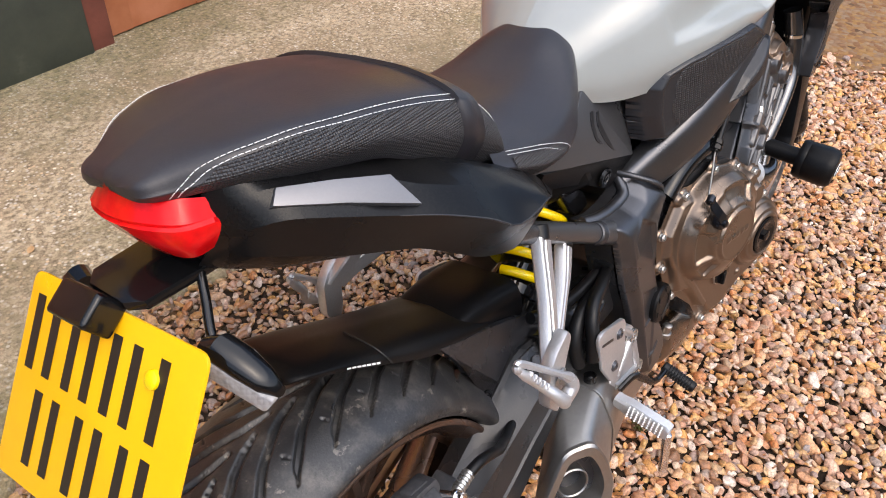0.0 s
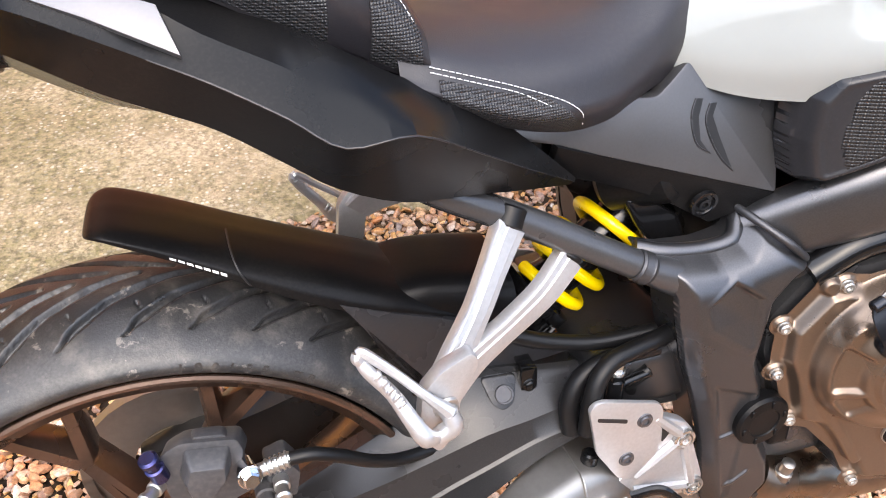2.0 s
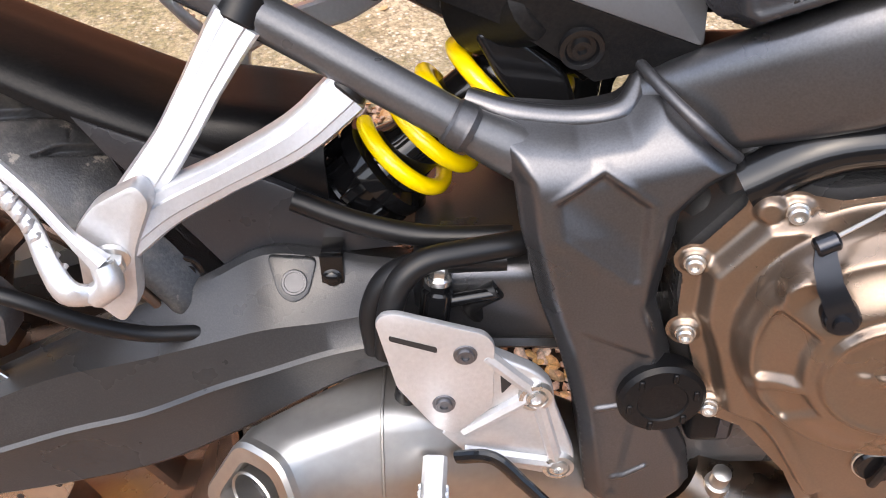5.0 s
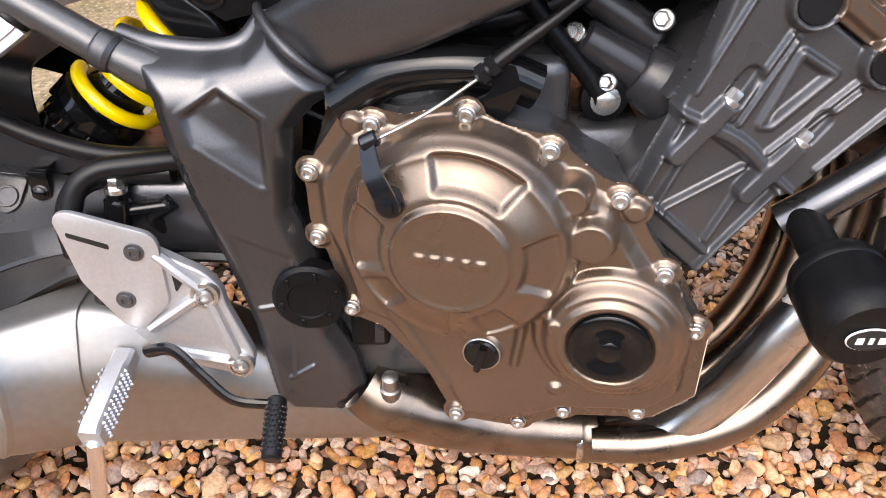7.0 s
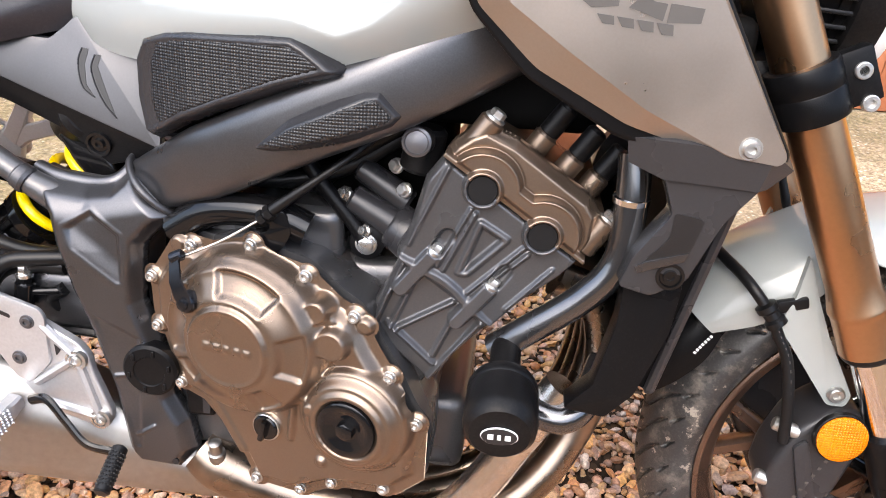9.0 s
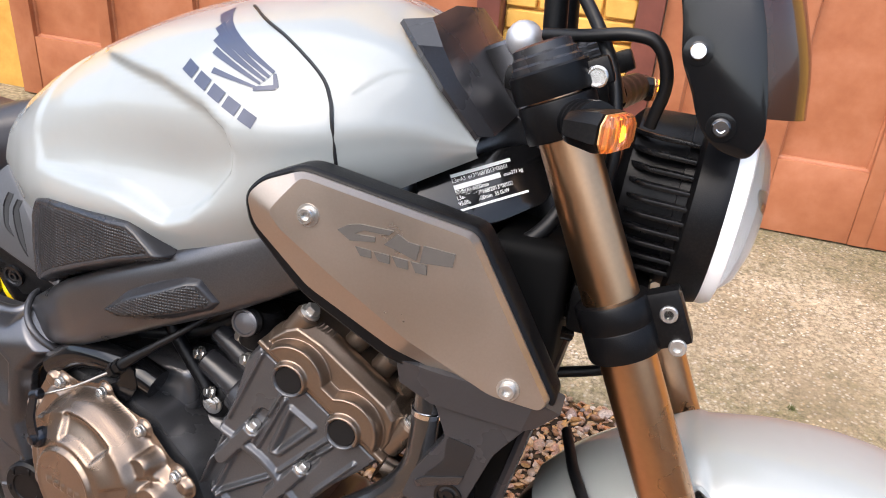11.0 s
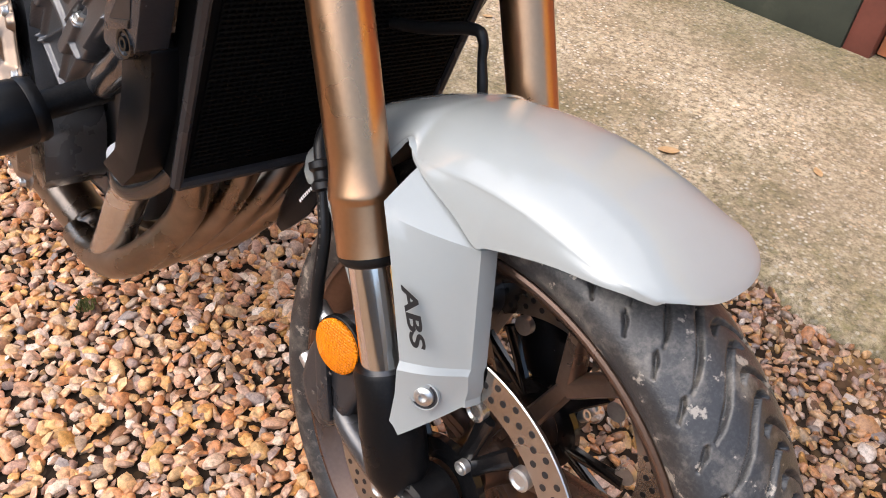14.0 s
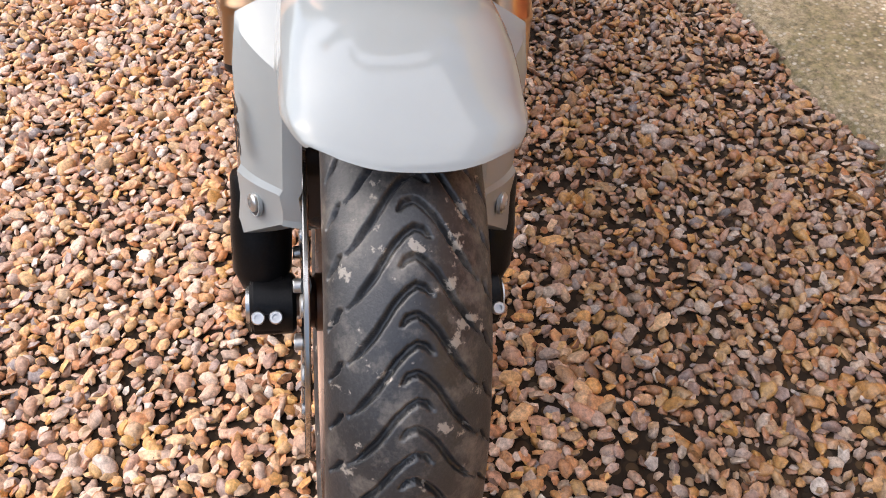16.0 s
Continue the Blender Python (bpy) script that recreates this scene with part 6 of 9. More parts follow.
def cover_height(X, Z, D):
    h = 0.009 * ease((D + 0.001) / 0.004) - 0.02 * (D < -0.001)
    dp = edge_dist(COVER, X, Z)
    h = np.maximum(h, 0.009 + 0.013 * ease((dp - 0.010) / 0.010))
    # clutch dome: a low step, then the dome with sunken windows between raised arms
    r = np.hypot(X - 0.711, Z - 0.484)
    a = np.degrees(np.arctan2(X - 0.711, Z - 0.484))
    h = np.maximum(h, 0.032 * ease((0.0935 - r) / 0.008))
    dome = 0.032 + 0.014 * ease((0.086 - r) / 0.010) + 0.012 * ease((0.076 - r) / 0.030)
    for c, w in ((13, 28), (92, 21), (-88, 22), (-128, 12), (150, 12)):
        off = np.abs((a - c + 180) % 360 - 180)
        edge = np.minimum((w - off) * np.pi / 180 * r, np.minimum(r - 0.0505, 0.0785 - r))
        dome -= (0.0045 + 0.10 * np.maximum(0, 0.0785 - r)) * ease(edge / 0.0035)
    h = np.where(r < 0.086, np.maximum(h, dome), h)
    h = np.maximum(h, 0.063 * ease((0.0465 - r) / 0.004) * (r < 0.0465))
    h -= np.where(r < 0.0405, 0.0014 * ease((0.0405 - r) / 0.003), 0)
    # crank boss with a step and a seat for its cap
    q = np.hypot(X - 0.828, Z - 0.414)
    h = np.maximum(h, 0.030 * ease((0.062 - q) / 0.006))
    h = np.where(q < 0.054, np.maximum(h, 0.030 + 0.009 * ease((0.053 - q) / 0.009)), h)
    h = np.where(q < 0.041, np.maximum(h, 0.039 + 0.004 * ease((0.041 - q) / 0.004)), h)
    h = np.where(q < 0.0315, 0.038, h)
    # small bosses, lever boss, bolt lugs, webs
    for x, z, rr, top in ((0.789, 0.528, 0.0145, 0.034), (0.806, 0.4965, 0.0185, 0.036), (0.786, 0.424, 0.0085, 0.041), (0.656, 0.524, 0.0185, 0.047), (0.732, 0.380, 0.0180, 0.026), (0.629, 0.563, 0.0105, 0.017), (0.833, 0.516, 0.0105, 0.017), (0.792, 0.352, 0.008, 0.026)):
        d = np.hypot(X - x, Z - z)
        h = np.maximum(h, top * ease((rr - d) / 0.003))
        if 0.014 < rr < 0.0186 and 0.03 < top < 0.04:
            h -= np.where(d < rr - 0.004, 0.0012 * ease((rr - 0.004 - d) / 0.002), 0)
    for a_, b_, w, top in (((0.786, 0.424), (0.772, 0.440), 0.008, 0.036), ((0.735, 0.560), (0.800, 0.518), 0.010, 0.025), ((0.656, 0.524), (0.672, 0.508), 0.013, 0.043), ((0.645, 0.43), (0.70, 0.34), 0.010, 0.024), ((0.762, 0.41), (0.758, 0.372), 0.007, 0.028)):
        h = np.maximum(h, top * ease((w - seg_dist(a_, b_, X, Z)) / 0.005))
    for x, z in BOLTS:
        h = np.maximum(h, 0.0125 * ease((0.0105 - np.hypot(X - x, Z - z)) / 0.002))
    # plain raised bars in place of the maker's lettering
    for k in range(5):
        h += np.where((np.abs(X - 0.690 - 0.011 * k) < 0.0042) & (np.abs(Z - 0.4845) < 0.0036), 0.0018, 0)
    return h


cover = relief("clutch_cover", cover_inside, cover_height, lambda X, Z, h: (X + N_.x * h, ypl(X) + N_.y * h, Z), (0.57, 0.92, 0.27, 0.60), 0.00125, BRONZE, bike, "satin bronze clutch cover with steel bolts", 0.0035, soft=2)
bm = B()
lathe(bm, on(0.828, 0.414, 0.037), N_, [(0.0308, 0), (0.0305, 0.0065), (0.0275, 0.0082), (0.022, 0.0075), (0.0145, 0.0035), (0.0115, 0.0035), (0.0005, 0.0035)], 48)
lathe(bm, on(0.828, 0.414, 0.040), N_, [(0.0095, 0), (0.0095, 0.0065), (0.008, 0.0074), (0.0005, 0.0074)], 6)
part("crank_cap", bm, GLOSS, cover, "black screw cap")
bm = B()
lathe(bm, on(0.732, 0.380, 0.025), N_, [(0.0140, 0), (0.0140, 0.004), (0.0125, 0.0056), (0.0005, 0.0056)], 32)
m_ = Matrix.Translation(on(0.732, 0.380, 0.033)) @ Euler((0, 0, radians(-13))).to_matrix().to_4x4() @ Euler((0, radians(12), 0)).to_matrix().to_4x4()
box(bm, (0, 0, 0), (0.0065, 0.010, 0.025), m_, 0.0028)
of = part("oil_filler", bm, GLOSS, cover, "black plastic oil filler cap")
bm = B()
lathe(bm, on(0.732, 0.380, 0.0252), N_, [(0.0156, 0), (0.0156, 0.0025), (0.0146, 0.003), (0.0142, 0.001)], 36, cap=False)
part("seal_ring", bm, ZINC, of)
for x, z in BOLTS:
    bm = B()
    lathe(bm, on(x, z, 0.0125), N_, [(0.0070, 0), (0.0069, 0.0012), (0.0059, 0.0016), (0.0057, 0.0050), (0.0046, 0.0062), (0.0030, 0.0062), (0.0027, 0.0038), (0.0004, 0.0038)], 18)
    part("bolt", bm, ZINC, cover)

# cylinder block and head lean forward
def cyl_frame(u, v, y):
    """u along the bores (up and forward), v across (forward and down)."""
    o, du, dv = V((0.8194, 0, 0.493)), V((0.558, 0, 0.83)).normalized(), V((0.83, 0, -0.558)).normalized()
    return o + du * u + dv * v + V((0, y, 0))


def cyl_box(u0, u1, v0, v1, y0, y1, bevel=0.006):
    bm = B()
    pts = [cyl_frame(u0, v0, y0), cyl_frame(u1, v0, y0), cyl_frame(u1, v1, y0), cyl_frame(u0, v1, y0)]
    return slab(bm, pts, (0, y1 - y0, 0), bevel, 3)
part("cylinder_block", cyl_box(-0.02, 0.105, -0.008, 0.085, -0.160, 0.160), ENGINE, bike, "black cast cylinder block with ribs")


hd = part("cylinder_head", cyl_box(0.095, 0.205, -0.026, 0.100, -0.164, 0.164), ENGINE, bike, "black cast cylinder head")
HEAD_SIDE = [(0.202, -0.046), (0.173, -0.047), (0.126, -0.030), (0.105, -0.026), (0.095, -0.024), (0.088, -0.018), (0.06, -0.012), (-0.005, 0.006), (-0.008, 0.02), (0.005, 0.035), (0.0, 0.080), (0.005, 0.090), (0.04, 0.088), (0.09, 0.094), (0.100, 0.098), (0.134, 0.102), (0.177, 0.113), (0.202, 0.116)]
PLUGS = ((0.2, 0.0), (0.2, 0.070))


def head_height(U, W, D):
    h = 0.016 * ease((D + 0.001) / 0.006) - 0.02 * (D < -0.001)
    h = np.where(U < 0.094, h - 0.006, h)
    h += 0.005 * ease((0.006 - np.abs(U - 0.098 - 0.005 * np.sin(W * 50))) / 0.003)
    line = lambda a, b, w, t: t * ease((w - seg_dist(a, b, U, W)) / 0.0025)
    for a, b in (((0.178, 0.004), (0.112, 0.014)), ((0.176, 0.010), (0.112, 0.021)), ((0.180, 0.066), (0.108, 0.053)), ((0.176, 0.073), (0.108, 0.060)), ((0.196, -0.036), (0.112, -0.020)), ((0.178, 0.100), (0.118, 0.092))):
        h += line(a, b, 0.0028, 0.005)
    d = edge_dist([(0.172, 0.020), (0.174, 0.048), (0.124, 0.040), (0.120, 0.034)], U, W)
    h += 0.004 * ease((0.0045 - np.abs(d)) / 0.0025) - 0.003 * ease(d / 0.003)
    for a, b in (((0.090, 0.006), (0.030, 0.018)), ((0.090, 0.050), (0.030, 0.024)), ((0.090, 0.058), (0.030, 0.070)), ((0.030, 0.014), (0.022, 0.076)), ((0.090, -0.012), (-0.005, 0.010)), ((0.090, 0.084), (0.0, 0.082)), ((0.060, -0.006), (0.0, 0.008))):
        h += line(a, b, 0.0035, 0.006)
    for u, w in PLUGS:
        r = np.hypot(U - u, W - w)
        h = np.where(r < 0.0205, np.maximum(h, 0.027 * ease((0.0205 - r) / 0.003)), h)
        h = np.where(r < 0.0140, 0.021, h)
    for u, w in ((0.1155, 0.004), (0.122, 0.067)):
        h = np.maximum(h, 0.022 * ease((0.0105 - seg_dist((u + 0.002, w), (u - 0.045, w - 0.003), U, W)) / 0.004))
        h = np.where(U > u + 0.004, h - 0.006 * ease((0.0085 - seg_dist((u + 0.010, w), (u + 0.026, w), U, W)) / 0.003), h)
    return h


CU, CV = V((0.558, 0, 0.83)).normalized(), V((0.83, 0, -0.558)).normalized()
relief("cast_side", lambda U, W: edge_dist(HEAD_SIDE, U, W), head_height, lambda U, W, h: (0.8194 + CU.x * U + CV.x * W, -0.164 - h, 0.493 + CU.z * U + CV.z * W), (-0.03, 0.22, -0.065, 0.135), 0.0012, ENGINE, hd, "satin black ribbed casting", 0.003)
COVU = [(0.2, -0.047), (0.214, -0.047), (0.232, -0.041), (0.246, -0.032), (0.252, 0.0), (0.252, 0.085), (0.245, 0.102), (0.222, 0.115), (0.2, 0.118)]


def headcover_height(U, W, D):
    r1, r2 = (np.hypot(U - u, W - w) for u, w in PLUGS)
    face = np.maximum(np.maximum(0.0355 - r1, 0.0355 - r2), np.minimum(0.2215 - U, np.minimum(W + 0.005, 0.075 - W)))
    h = 0.012 * ease((D + 0.001) / 0.010) + 0.011 * ease((face + 0.001) / 0.0035)
    h += 0.0012 * ease((0.003 - np.abs(face - 0.0015)) / 0.0015) - 0.0022 * ease((0.0016 - np.abs(face + 0.0012)) / 0.001)
    h = np.maximum(h, 0.018 * ease((0.207 - U) / 0.002))
    for r in (r1, r2):
        h = np.where(r < 0.0205, np.maximum(h, 0.0285 * ease((0.0205 - r) / 0.003)), h)
        h = np.where(r < 0.0140, 0.021, h)
    # flange over the joint
    return np.where(D < -0.001, np.where(U < 0.203, 0.012, -0.012), h)


hc = part("head_cover", cyl_box(0.198, 0.247, -0.034, 0.106, -0.164, 0.170, 0.010), BRONZE, bike, "satin bronze cylinder head cover")
relief("cover_side", lambda U, W: edge_dist(COVU, U, W), headcover_height, lambda U, W, h: (0.8194 + CU.x * U + CV.x * W, -0.164 - h, 0.493 + CU.z * U + CV.z * W), (0.19, 0.27, -0.06, 0.13), 0.0009, BRONZE, hc, "bronze side with two arched steps", 0.003)
for u, v in PLUGS:
    bm = B()
    lathe(bm, cyl_frame(u, v, -0.184), (0, -1, 0), [(0.0142, 0), (0.0142, 0.004), (0.0128, 0.0052), (0.001, 0.0052)], 32)
    part("rubber_plug", bm, HOSE, hc, "black rubber plug")
for u, v in ((0.1155, 0.004), (0.122, 0.067)):
    bm = B()
    hexbolt(bm, cyl_frame(u + 0.004, v, -0.178), CU, 0.0058, 0.010)
    part("bolt", bm, ZINC, hd)
bm = B()
tube(bm, [(0.615, -0.135, 0.57), (0.66, -0.142, 0.598), (0.72, -0.15, 0.604), (0.76, -0.15, 0.59)], 0.017, 12, 6)
part("crankcase_top", bm, GLOSS, bike, "gloss black upper crankcase")
bm = B()
box(bm, (0.70, -0.04, 0.575), (0.18, 0.18, 0.06), bevel=0.015, seg=3)
part("gearbox_top", bm, ENGINE, bike)
# clutch lever, cable and its stay
LEVER = mat("blued_steel", (0.03, 0.032, 0.038), 0.22, metal=0.8)
bm = B()
strip_ = [V((0.640, -0.196, 0.566)), V((0.641, -0.199, 0.558)), V((0.644, -0.206, 0.546)), V((0.651, -0.211, 0.533)), V((0.657, -0.212, 0.524))]
across = V((0.0105, -0.002, 0.006)).normalized()
rings = []
for p, w in zip(strip_, (0.011, 0.013, 0.014, 0.0155, 0.013)):
    rings.append([p - across * w / 2 + V((0, -0.0012, 0)), p + across * w / 2 + V((0, -0.0012, 0)), p + across * w / 2 + V((0.0005, 0.0012, 0)), p - across * w / 2 + V((0.0005, 0.0012, 0))])
loft(bm, rings)
lathe(bm, (0.657, -0.200, 0.5245), (-0.23, -0.97, 0), [(0.0105, 0), (0.0105, 0.010), (0.0085, 0.013), (0.0055, 0.0135), (0.005, 0.017), (0.002, 0.0175)], 20)
rod(bm, (0.636, -0.194, 0.563), (0.648, -0.194, 0.569), 0.006, 14, edge=0.0015)
part("clutch_lever", bm, LEVER, bike, "black clutch release lever")
bm = B()
tube(bm, [(0.640, -0.190, 0.562), (0.68, -0.180, 0.580), (0.716, -0.170, 0.602)], 0.0014, 8, 4)
cb = part("cable_wire", bm, STEEL, bike, "bare steel clutch cable")
bm = B()
tube(bm, [(0.716, -0.170, 0.602), (0.735, -0.168, 0.618), (0.77, -0.166, 0.645), (0.80, -0.155, 0.668), (0.84, -0.12, 0.70)], [0.0055, 0.006, 0.004, 0.0035, 0.0035], 10, 6)
for t_ in (0.1, 0.45):
    a = V((0.716, -0.170, 0.602)).lerp(V((0.735, -0.168, 0.618)), t_)
    lathe(bm, a, (0.02, 0.0, 0.016), [(0.008, 0), (0.008, 0.006)], 6)
part("cable_sleeve", bm, HOSE, cb)
bm = B()
slab(bm, rounded(xz([(0.702, 0.572), (0.718, 0.565), (0.738, 0.572), (0.748, 0.592), (0.742, 0.612), (0.728, 0.614), (0.726, 0.592), (0.712, 0.585)], -0.168), 0.005), (0, 0.004, 0), 0.001)
part("cable_stay", bm, GLOSS, bike, "black cable stay plate")
# engine mount link with its bolt, throttle body parts
bm = B()
tube(bm, [(0.814, -0.128, 0.573), (0.80, -0.125, 0.592), (0.762, -0.12, 0.635), (0.745, -0.115, 0.66)], [0.009, 0.008, 0.008, 0.009], 10, 5)
lathe(bm, (0.815, -0.118, 0.573), (0, -1, 0), [(0.018, 0), (0.018, 0.010), (0.015, 0.012)], 24)
lk = part("engine_mount", bm, PLASTIC, bike, "black engine mounting link")
bm = B()
hexbolt(bm, (0.815, -0.131, 0.573), (0, -1, 0), 0.0085, 0.006)
part("bolt", bm, ZINC, lk)
for a, b, r in (((0.795, -0.115, 0.617), (0.842, -0.118, 0.592), 0.015), ((0.838, -0.118, 0.594), (0.868, -0.12, 0.578), 0.024), ((0.80, -0.10, 0.645), (0.855, -0.105, 0.612), 0.013)):
    bm = B()
    rod(bm, a, b, r, 20, r * 1.15, 0.003)
    part("throttle_body", bm, PLASTIC2, bike)
for p, r in (((0.790, -0.117, 0.620), 0.006), ((0.815, -0.134, 0.588), 0.005), ((0.842, -0.12, 0.655), 0.006), ((0.852, -0.125, 0.632), 0.006)):
    bm = B()
    hexbolt(bm, p, (-0.5, -0.8, 0.3), r, 0.008)
    part("bolt", bm, ZINC, hd)
bm = B()
rod(bm, (0.865, -0.13, 0.655), (0.872, -0.13, 0.70), 0.020, 24, edge=0.004)
rod(bm, (0.868, -0.148, 0.69), (0.868, -0.158, 0.692), 0.014, 20, edge=0.003)
part("injector_rail", bm, PLASTIC, bike)
bm = B()
lathe(bm, (0.865, -0.155, 0.690), (0, -1, 0.1), [(0.0145, 0), (0.0140, 0.005), (0.0115, 0.006), (0.0105, 0.0045), (0.006, 0.0055), (0.001, 0.006)], 24)
part("sight_cap", bm, SATIN, bike, "silver round cap")
# wiring and hoses behind the engine
for pts, r in (([(0.62, -0.10, 0.63), (0.70, -0.11, 0.625), (0.78, -0.10, 0.64), (0.86, -0.09, 0.69)], 0.009), ([(0.75, -0.08, 0.61), (0.80, -0.10, 0.66), (0.86, -0.10, 0.70)], 0.007), ([(0.61, -0.12, 0.595), (0.66, -0.115, 0.63), (0.74, -0.10, 0.65)], 0.006)):
    bm = B()
    tube(bm, pts, r, 10, 6)
    part("wiring", bm, HOSE, bike)
# head cover details: coil plugs, end bosses with bolts
for v, y in ((0.02, -0.135), (0.055, -0.135), (0.085, -0.13)):
    bm = B()
    rod(bm, cyl_frame(0.240, v, y), cyl_frame(0.268, v, y), 0.012, 18, edge=0.003)
    part("coil_plug", bm, BRONZE, hc)
    bm = B()
    rod(bm, cyl_frame(0.266, v, y), cyl_frame(0.300, v, y), 0.0105, 16, edge=0.003)
    part("coil_cap", bm, PLASTIC, hc, "black ignition coil")
for u, v in ((0.240, -0.030), (0.232, 0.112)):
    bm = B()
    rod(bm, cyl_frame(u - 0.025, v, -0.162), cyl_frame(u + 0.012, v, -0.162), 0.0125, 18, edge=0.002)
    bs = part("bolt_boss", bm, BRONZE, hc)
    bm = B()
    hexbolt(bm, cyl_frame(u + 0.012, v, -0.162), CU, 0.0075, 0.009)
    part("bolt", bm, ZINC, bs)
# coolant pipe, crash bobbin, radiator hose
bm = B()
tube(bm, [(1.064, -0.165, 0.70), (1.066, -0.172, 0.655), (1.062, -0.176, 0.60), (1.036, -0.176, 0.560), (0.985, -0.172, 0.515), (0.955, -0.165, 0.488)], [0.0155, 0.0155, 0.0152, 0.0150, 0.0150, 0.0150], 20, 8)
cp = part("coolant_pipe", bm, PIPEBLACK, bike, "black coolant pipe with a steel clamp")
bm = B()
lathe(bm, (1.0655, -0.171, 0.662), (0.0, 0.05, -1), [(0.0158, 0), (0.0172, 0.001), (0.0172, 0.006), (0.0158, 0.007)], 24)
part("hose_clamp", bm, CHROME, cp)
bm = B()
d = V((0.0, -0.98, -0.18)).normalized()
a = V((0.967, -0.190, 0.492))
lathe(bm, a, d, [(0.015, -0.03), (0.015, 0.040), (0.031, 0.041), (0.033, 0.046), (0.0332, 0.053), (0.0322, 0.0545), (0.0332, 0.058), (0.0338, 0.088), (0.032, 0.098), (0.027, 0.103), (0.001, 0.104)], 40)
bob = part("crash_bobbin", bm, PLASTIC, bike, "black plastic crash protector with an oval badge")
bm = B()
u, v = basis(d)
c = a + d * 0.1045
ell = [c + V((1, 0.02, 0)) * 0.0165 * math.cos(q) + V((0, -0.16, 1)).normalized() * 0.0098 * math.sin(q) for q in (2 * math.pi * k / 28 for k in range(28))]
slab(bm, ell, d * 0.0012, 0.0004)
bd = part("badge", bm, PRINT, bob, "white oval badge")
bm = B()
ell = [c + d * 0.0013 + V((1, 0.02, 0)) * 0.0156 * math.cos(q) + V((0, -0.16, 1)).normalized() * 0.0089 * math.sin(q) for q in (2 * math.pi * k / 28 for k in range(28))]
slab(bm, ell, d * 0.0006)
part("badge_field", bm, INK, bd)
bm = B()
for k, w in ((-0.0075, 0.005), (0.0, 0.003), (0.0075, 0.005)):
    o = [c + d * 0.002 + V((1, 0.02, 0)) * (k + i * w / 2) + V((0, -0.16, 1)).normalized() * j * 0.0027 for i, j in ((-1, -1), (1, -1), (1, 1), (-1, 1))]
    slab(bm, o, d * 0.0005)
part("badge_bar", bm, PRINT, bd)
bm = B()
tube(bm, [(0.985, -0.15, 0.425), (1.01, -0.165, 0.418), (1.035, -0.168, 0.418), (1.055, -0.155, 0.435), (1.07, -0.13, 0.47)], 0.0165, 16, 8)
rh = part("radiator_hose", bm, PIPEBLACK, bike, "black radiator hose with a pale clip")
bm = B()
lathe(bm, (0.984, -0.150, 0.4255), (0.9, -0.4, -0.2), [(0.0175, 0), (0.0195, 0.001), (0.0195, 0.016), (0.0175, 0.017)], 20)
part("hose_clip", bm, PRINT, rh)

# radiator with its fins
bm = B()
up, fw = V((0.205, 0, 0.979)), V((0.979, 0, -0.205))
def rad(u, y, o=0.0):
    return V((1.078, 0, 0.468)) + up * u + V((0, y, 0)) + fw * o
slab(bm, [rad(0, -0.165), rad(0.235, -0.175), rad(0.235, 0.175), rad(0, 0.165)], fw * 0.035, 0.006)
rd = part("radiator", bm, FIN, bike, "black radiator with fine fins")
bm = B()
for k in range(46):
    y = -0.155 + 0.31 * k / 45
    slab(bm, [rad(0.015, y, 0.035), rad(0.22, y, 0.035), rad(0.22, y + 0.002, 0.035), rad(0.015, y + 0.002, 0.035)], fw * 0.003)
for k in range(38):
    u_ = 0.018 + 0.20 * k / 37
    slab(bm, [rad(u_, -0.155, 0.036), rad(u_ + 0.0022, -0.155, 0.036), rad(u_ + 0.0022, 0.155, 0.036), rad(u_, 0.155, 0.036)], fw * 0.003)
tagged(part("radiator_fin", bm, FIN, rd), kind="stuff")
bm = B()
fr = [rad(0.0, -0.165, 0.036), rad(0.235, -0.172, 0.036), rad(0.235, 0.172, 0.036), rad(0.0, 0.165, 0.036)]
for a, b in zip(fr, fr[1:] + fr[:1]):
    rod(bm, a, b, 0.006, 8)
part("radiator_frame", bm, PLASTIC2, rd)

# four header pipes, collector and silencer
for i in range(4):
    y = 0.125 - 0.083 * i
    bm = B()
    tube(bm, [(1.01, y, 0.555), (1.055, y * 0.95, 0.53), (1.07, y * 0.8 - 0.02, 0.46), (1.056, y * 0.58 - 0.045, 0.385), (1.02, y * 0.50 - 0.075, 0.318), (0.968, y * 0.44 - 0.095, 0.268), (0.90, y * 0.34 - 0.105, 0.240), (0.84, y * 0.25 - 0.11, 0.232)], 0.0195, 18, 8)
    part("header_pipe", bm, PIPE, bike, "heat-tinted steel exhaust header")
bm = B()
tube(bm, [(1.03, -0.150, 0.445), (0.990, -0.150, 0.375), (0.955, -0.146, 0.305), (0.915, -0.138, 0.248), (0.87, -0.130, 0.228), (0.828, -0.125, 0.226)], [0.021, 0.022, 0.0225, 0.023, 0.0235, 0.024], 22, 8)
part("exhaust_bend", bm, POLISHED, bike, "polished steel exhaust bend")
bm = B()
tube(bm, [(0.845, -0.118, 0.228), (0.80, -0.116, 0.230), (0.74, -0.114, 0.236), (0.69, -0.114, 0.250), (0.645, -0.114, 0.268), (0.62, -0.112, 0.285)], [0.030, 0.031, 0.033, 0.036, 0.036, 0.030], 24, 8)
col = part("collector", bm, PIPE, bike, "brown heat-tinted exhaust collector")
bm = B()
lathe(bm, (0.838, -0.118, 0.228), (1, 0, 0), [(0.0305, -0.008), (0.0335, -0.004), (0.0335, 0.006), (0.028, 0.010), (0.025, 0.016)], 28)
part("clamp_ring", bm, PIPE, col)
bm = B()
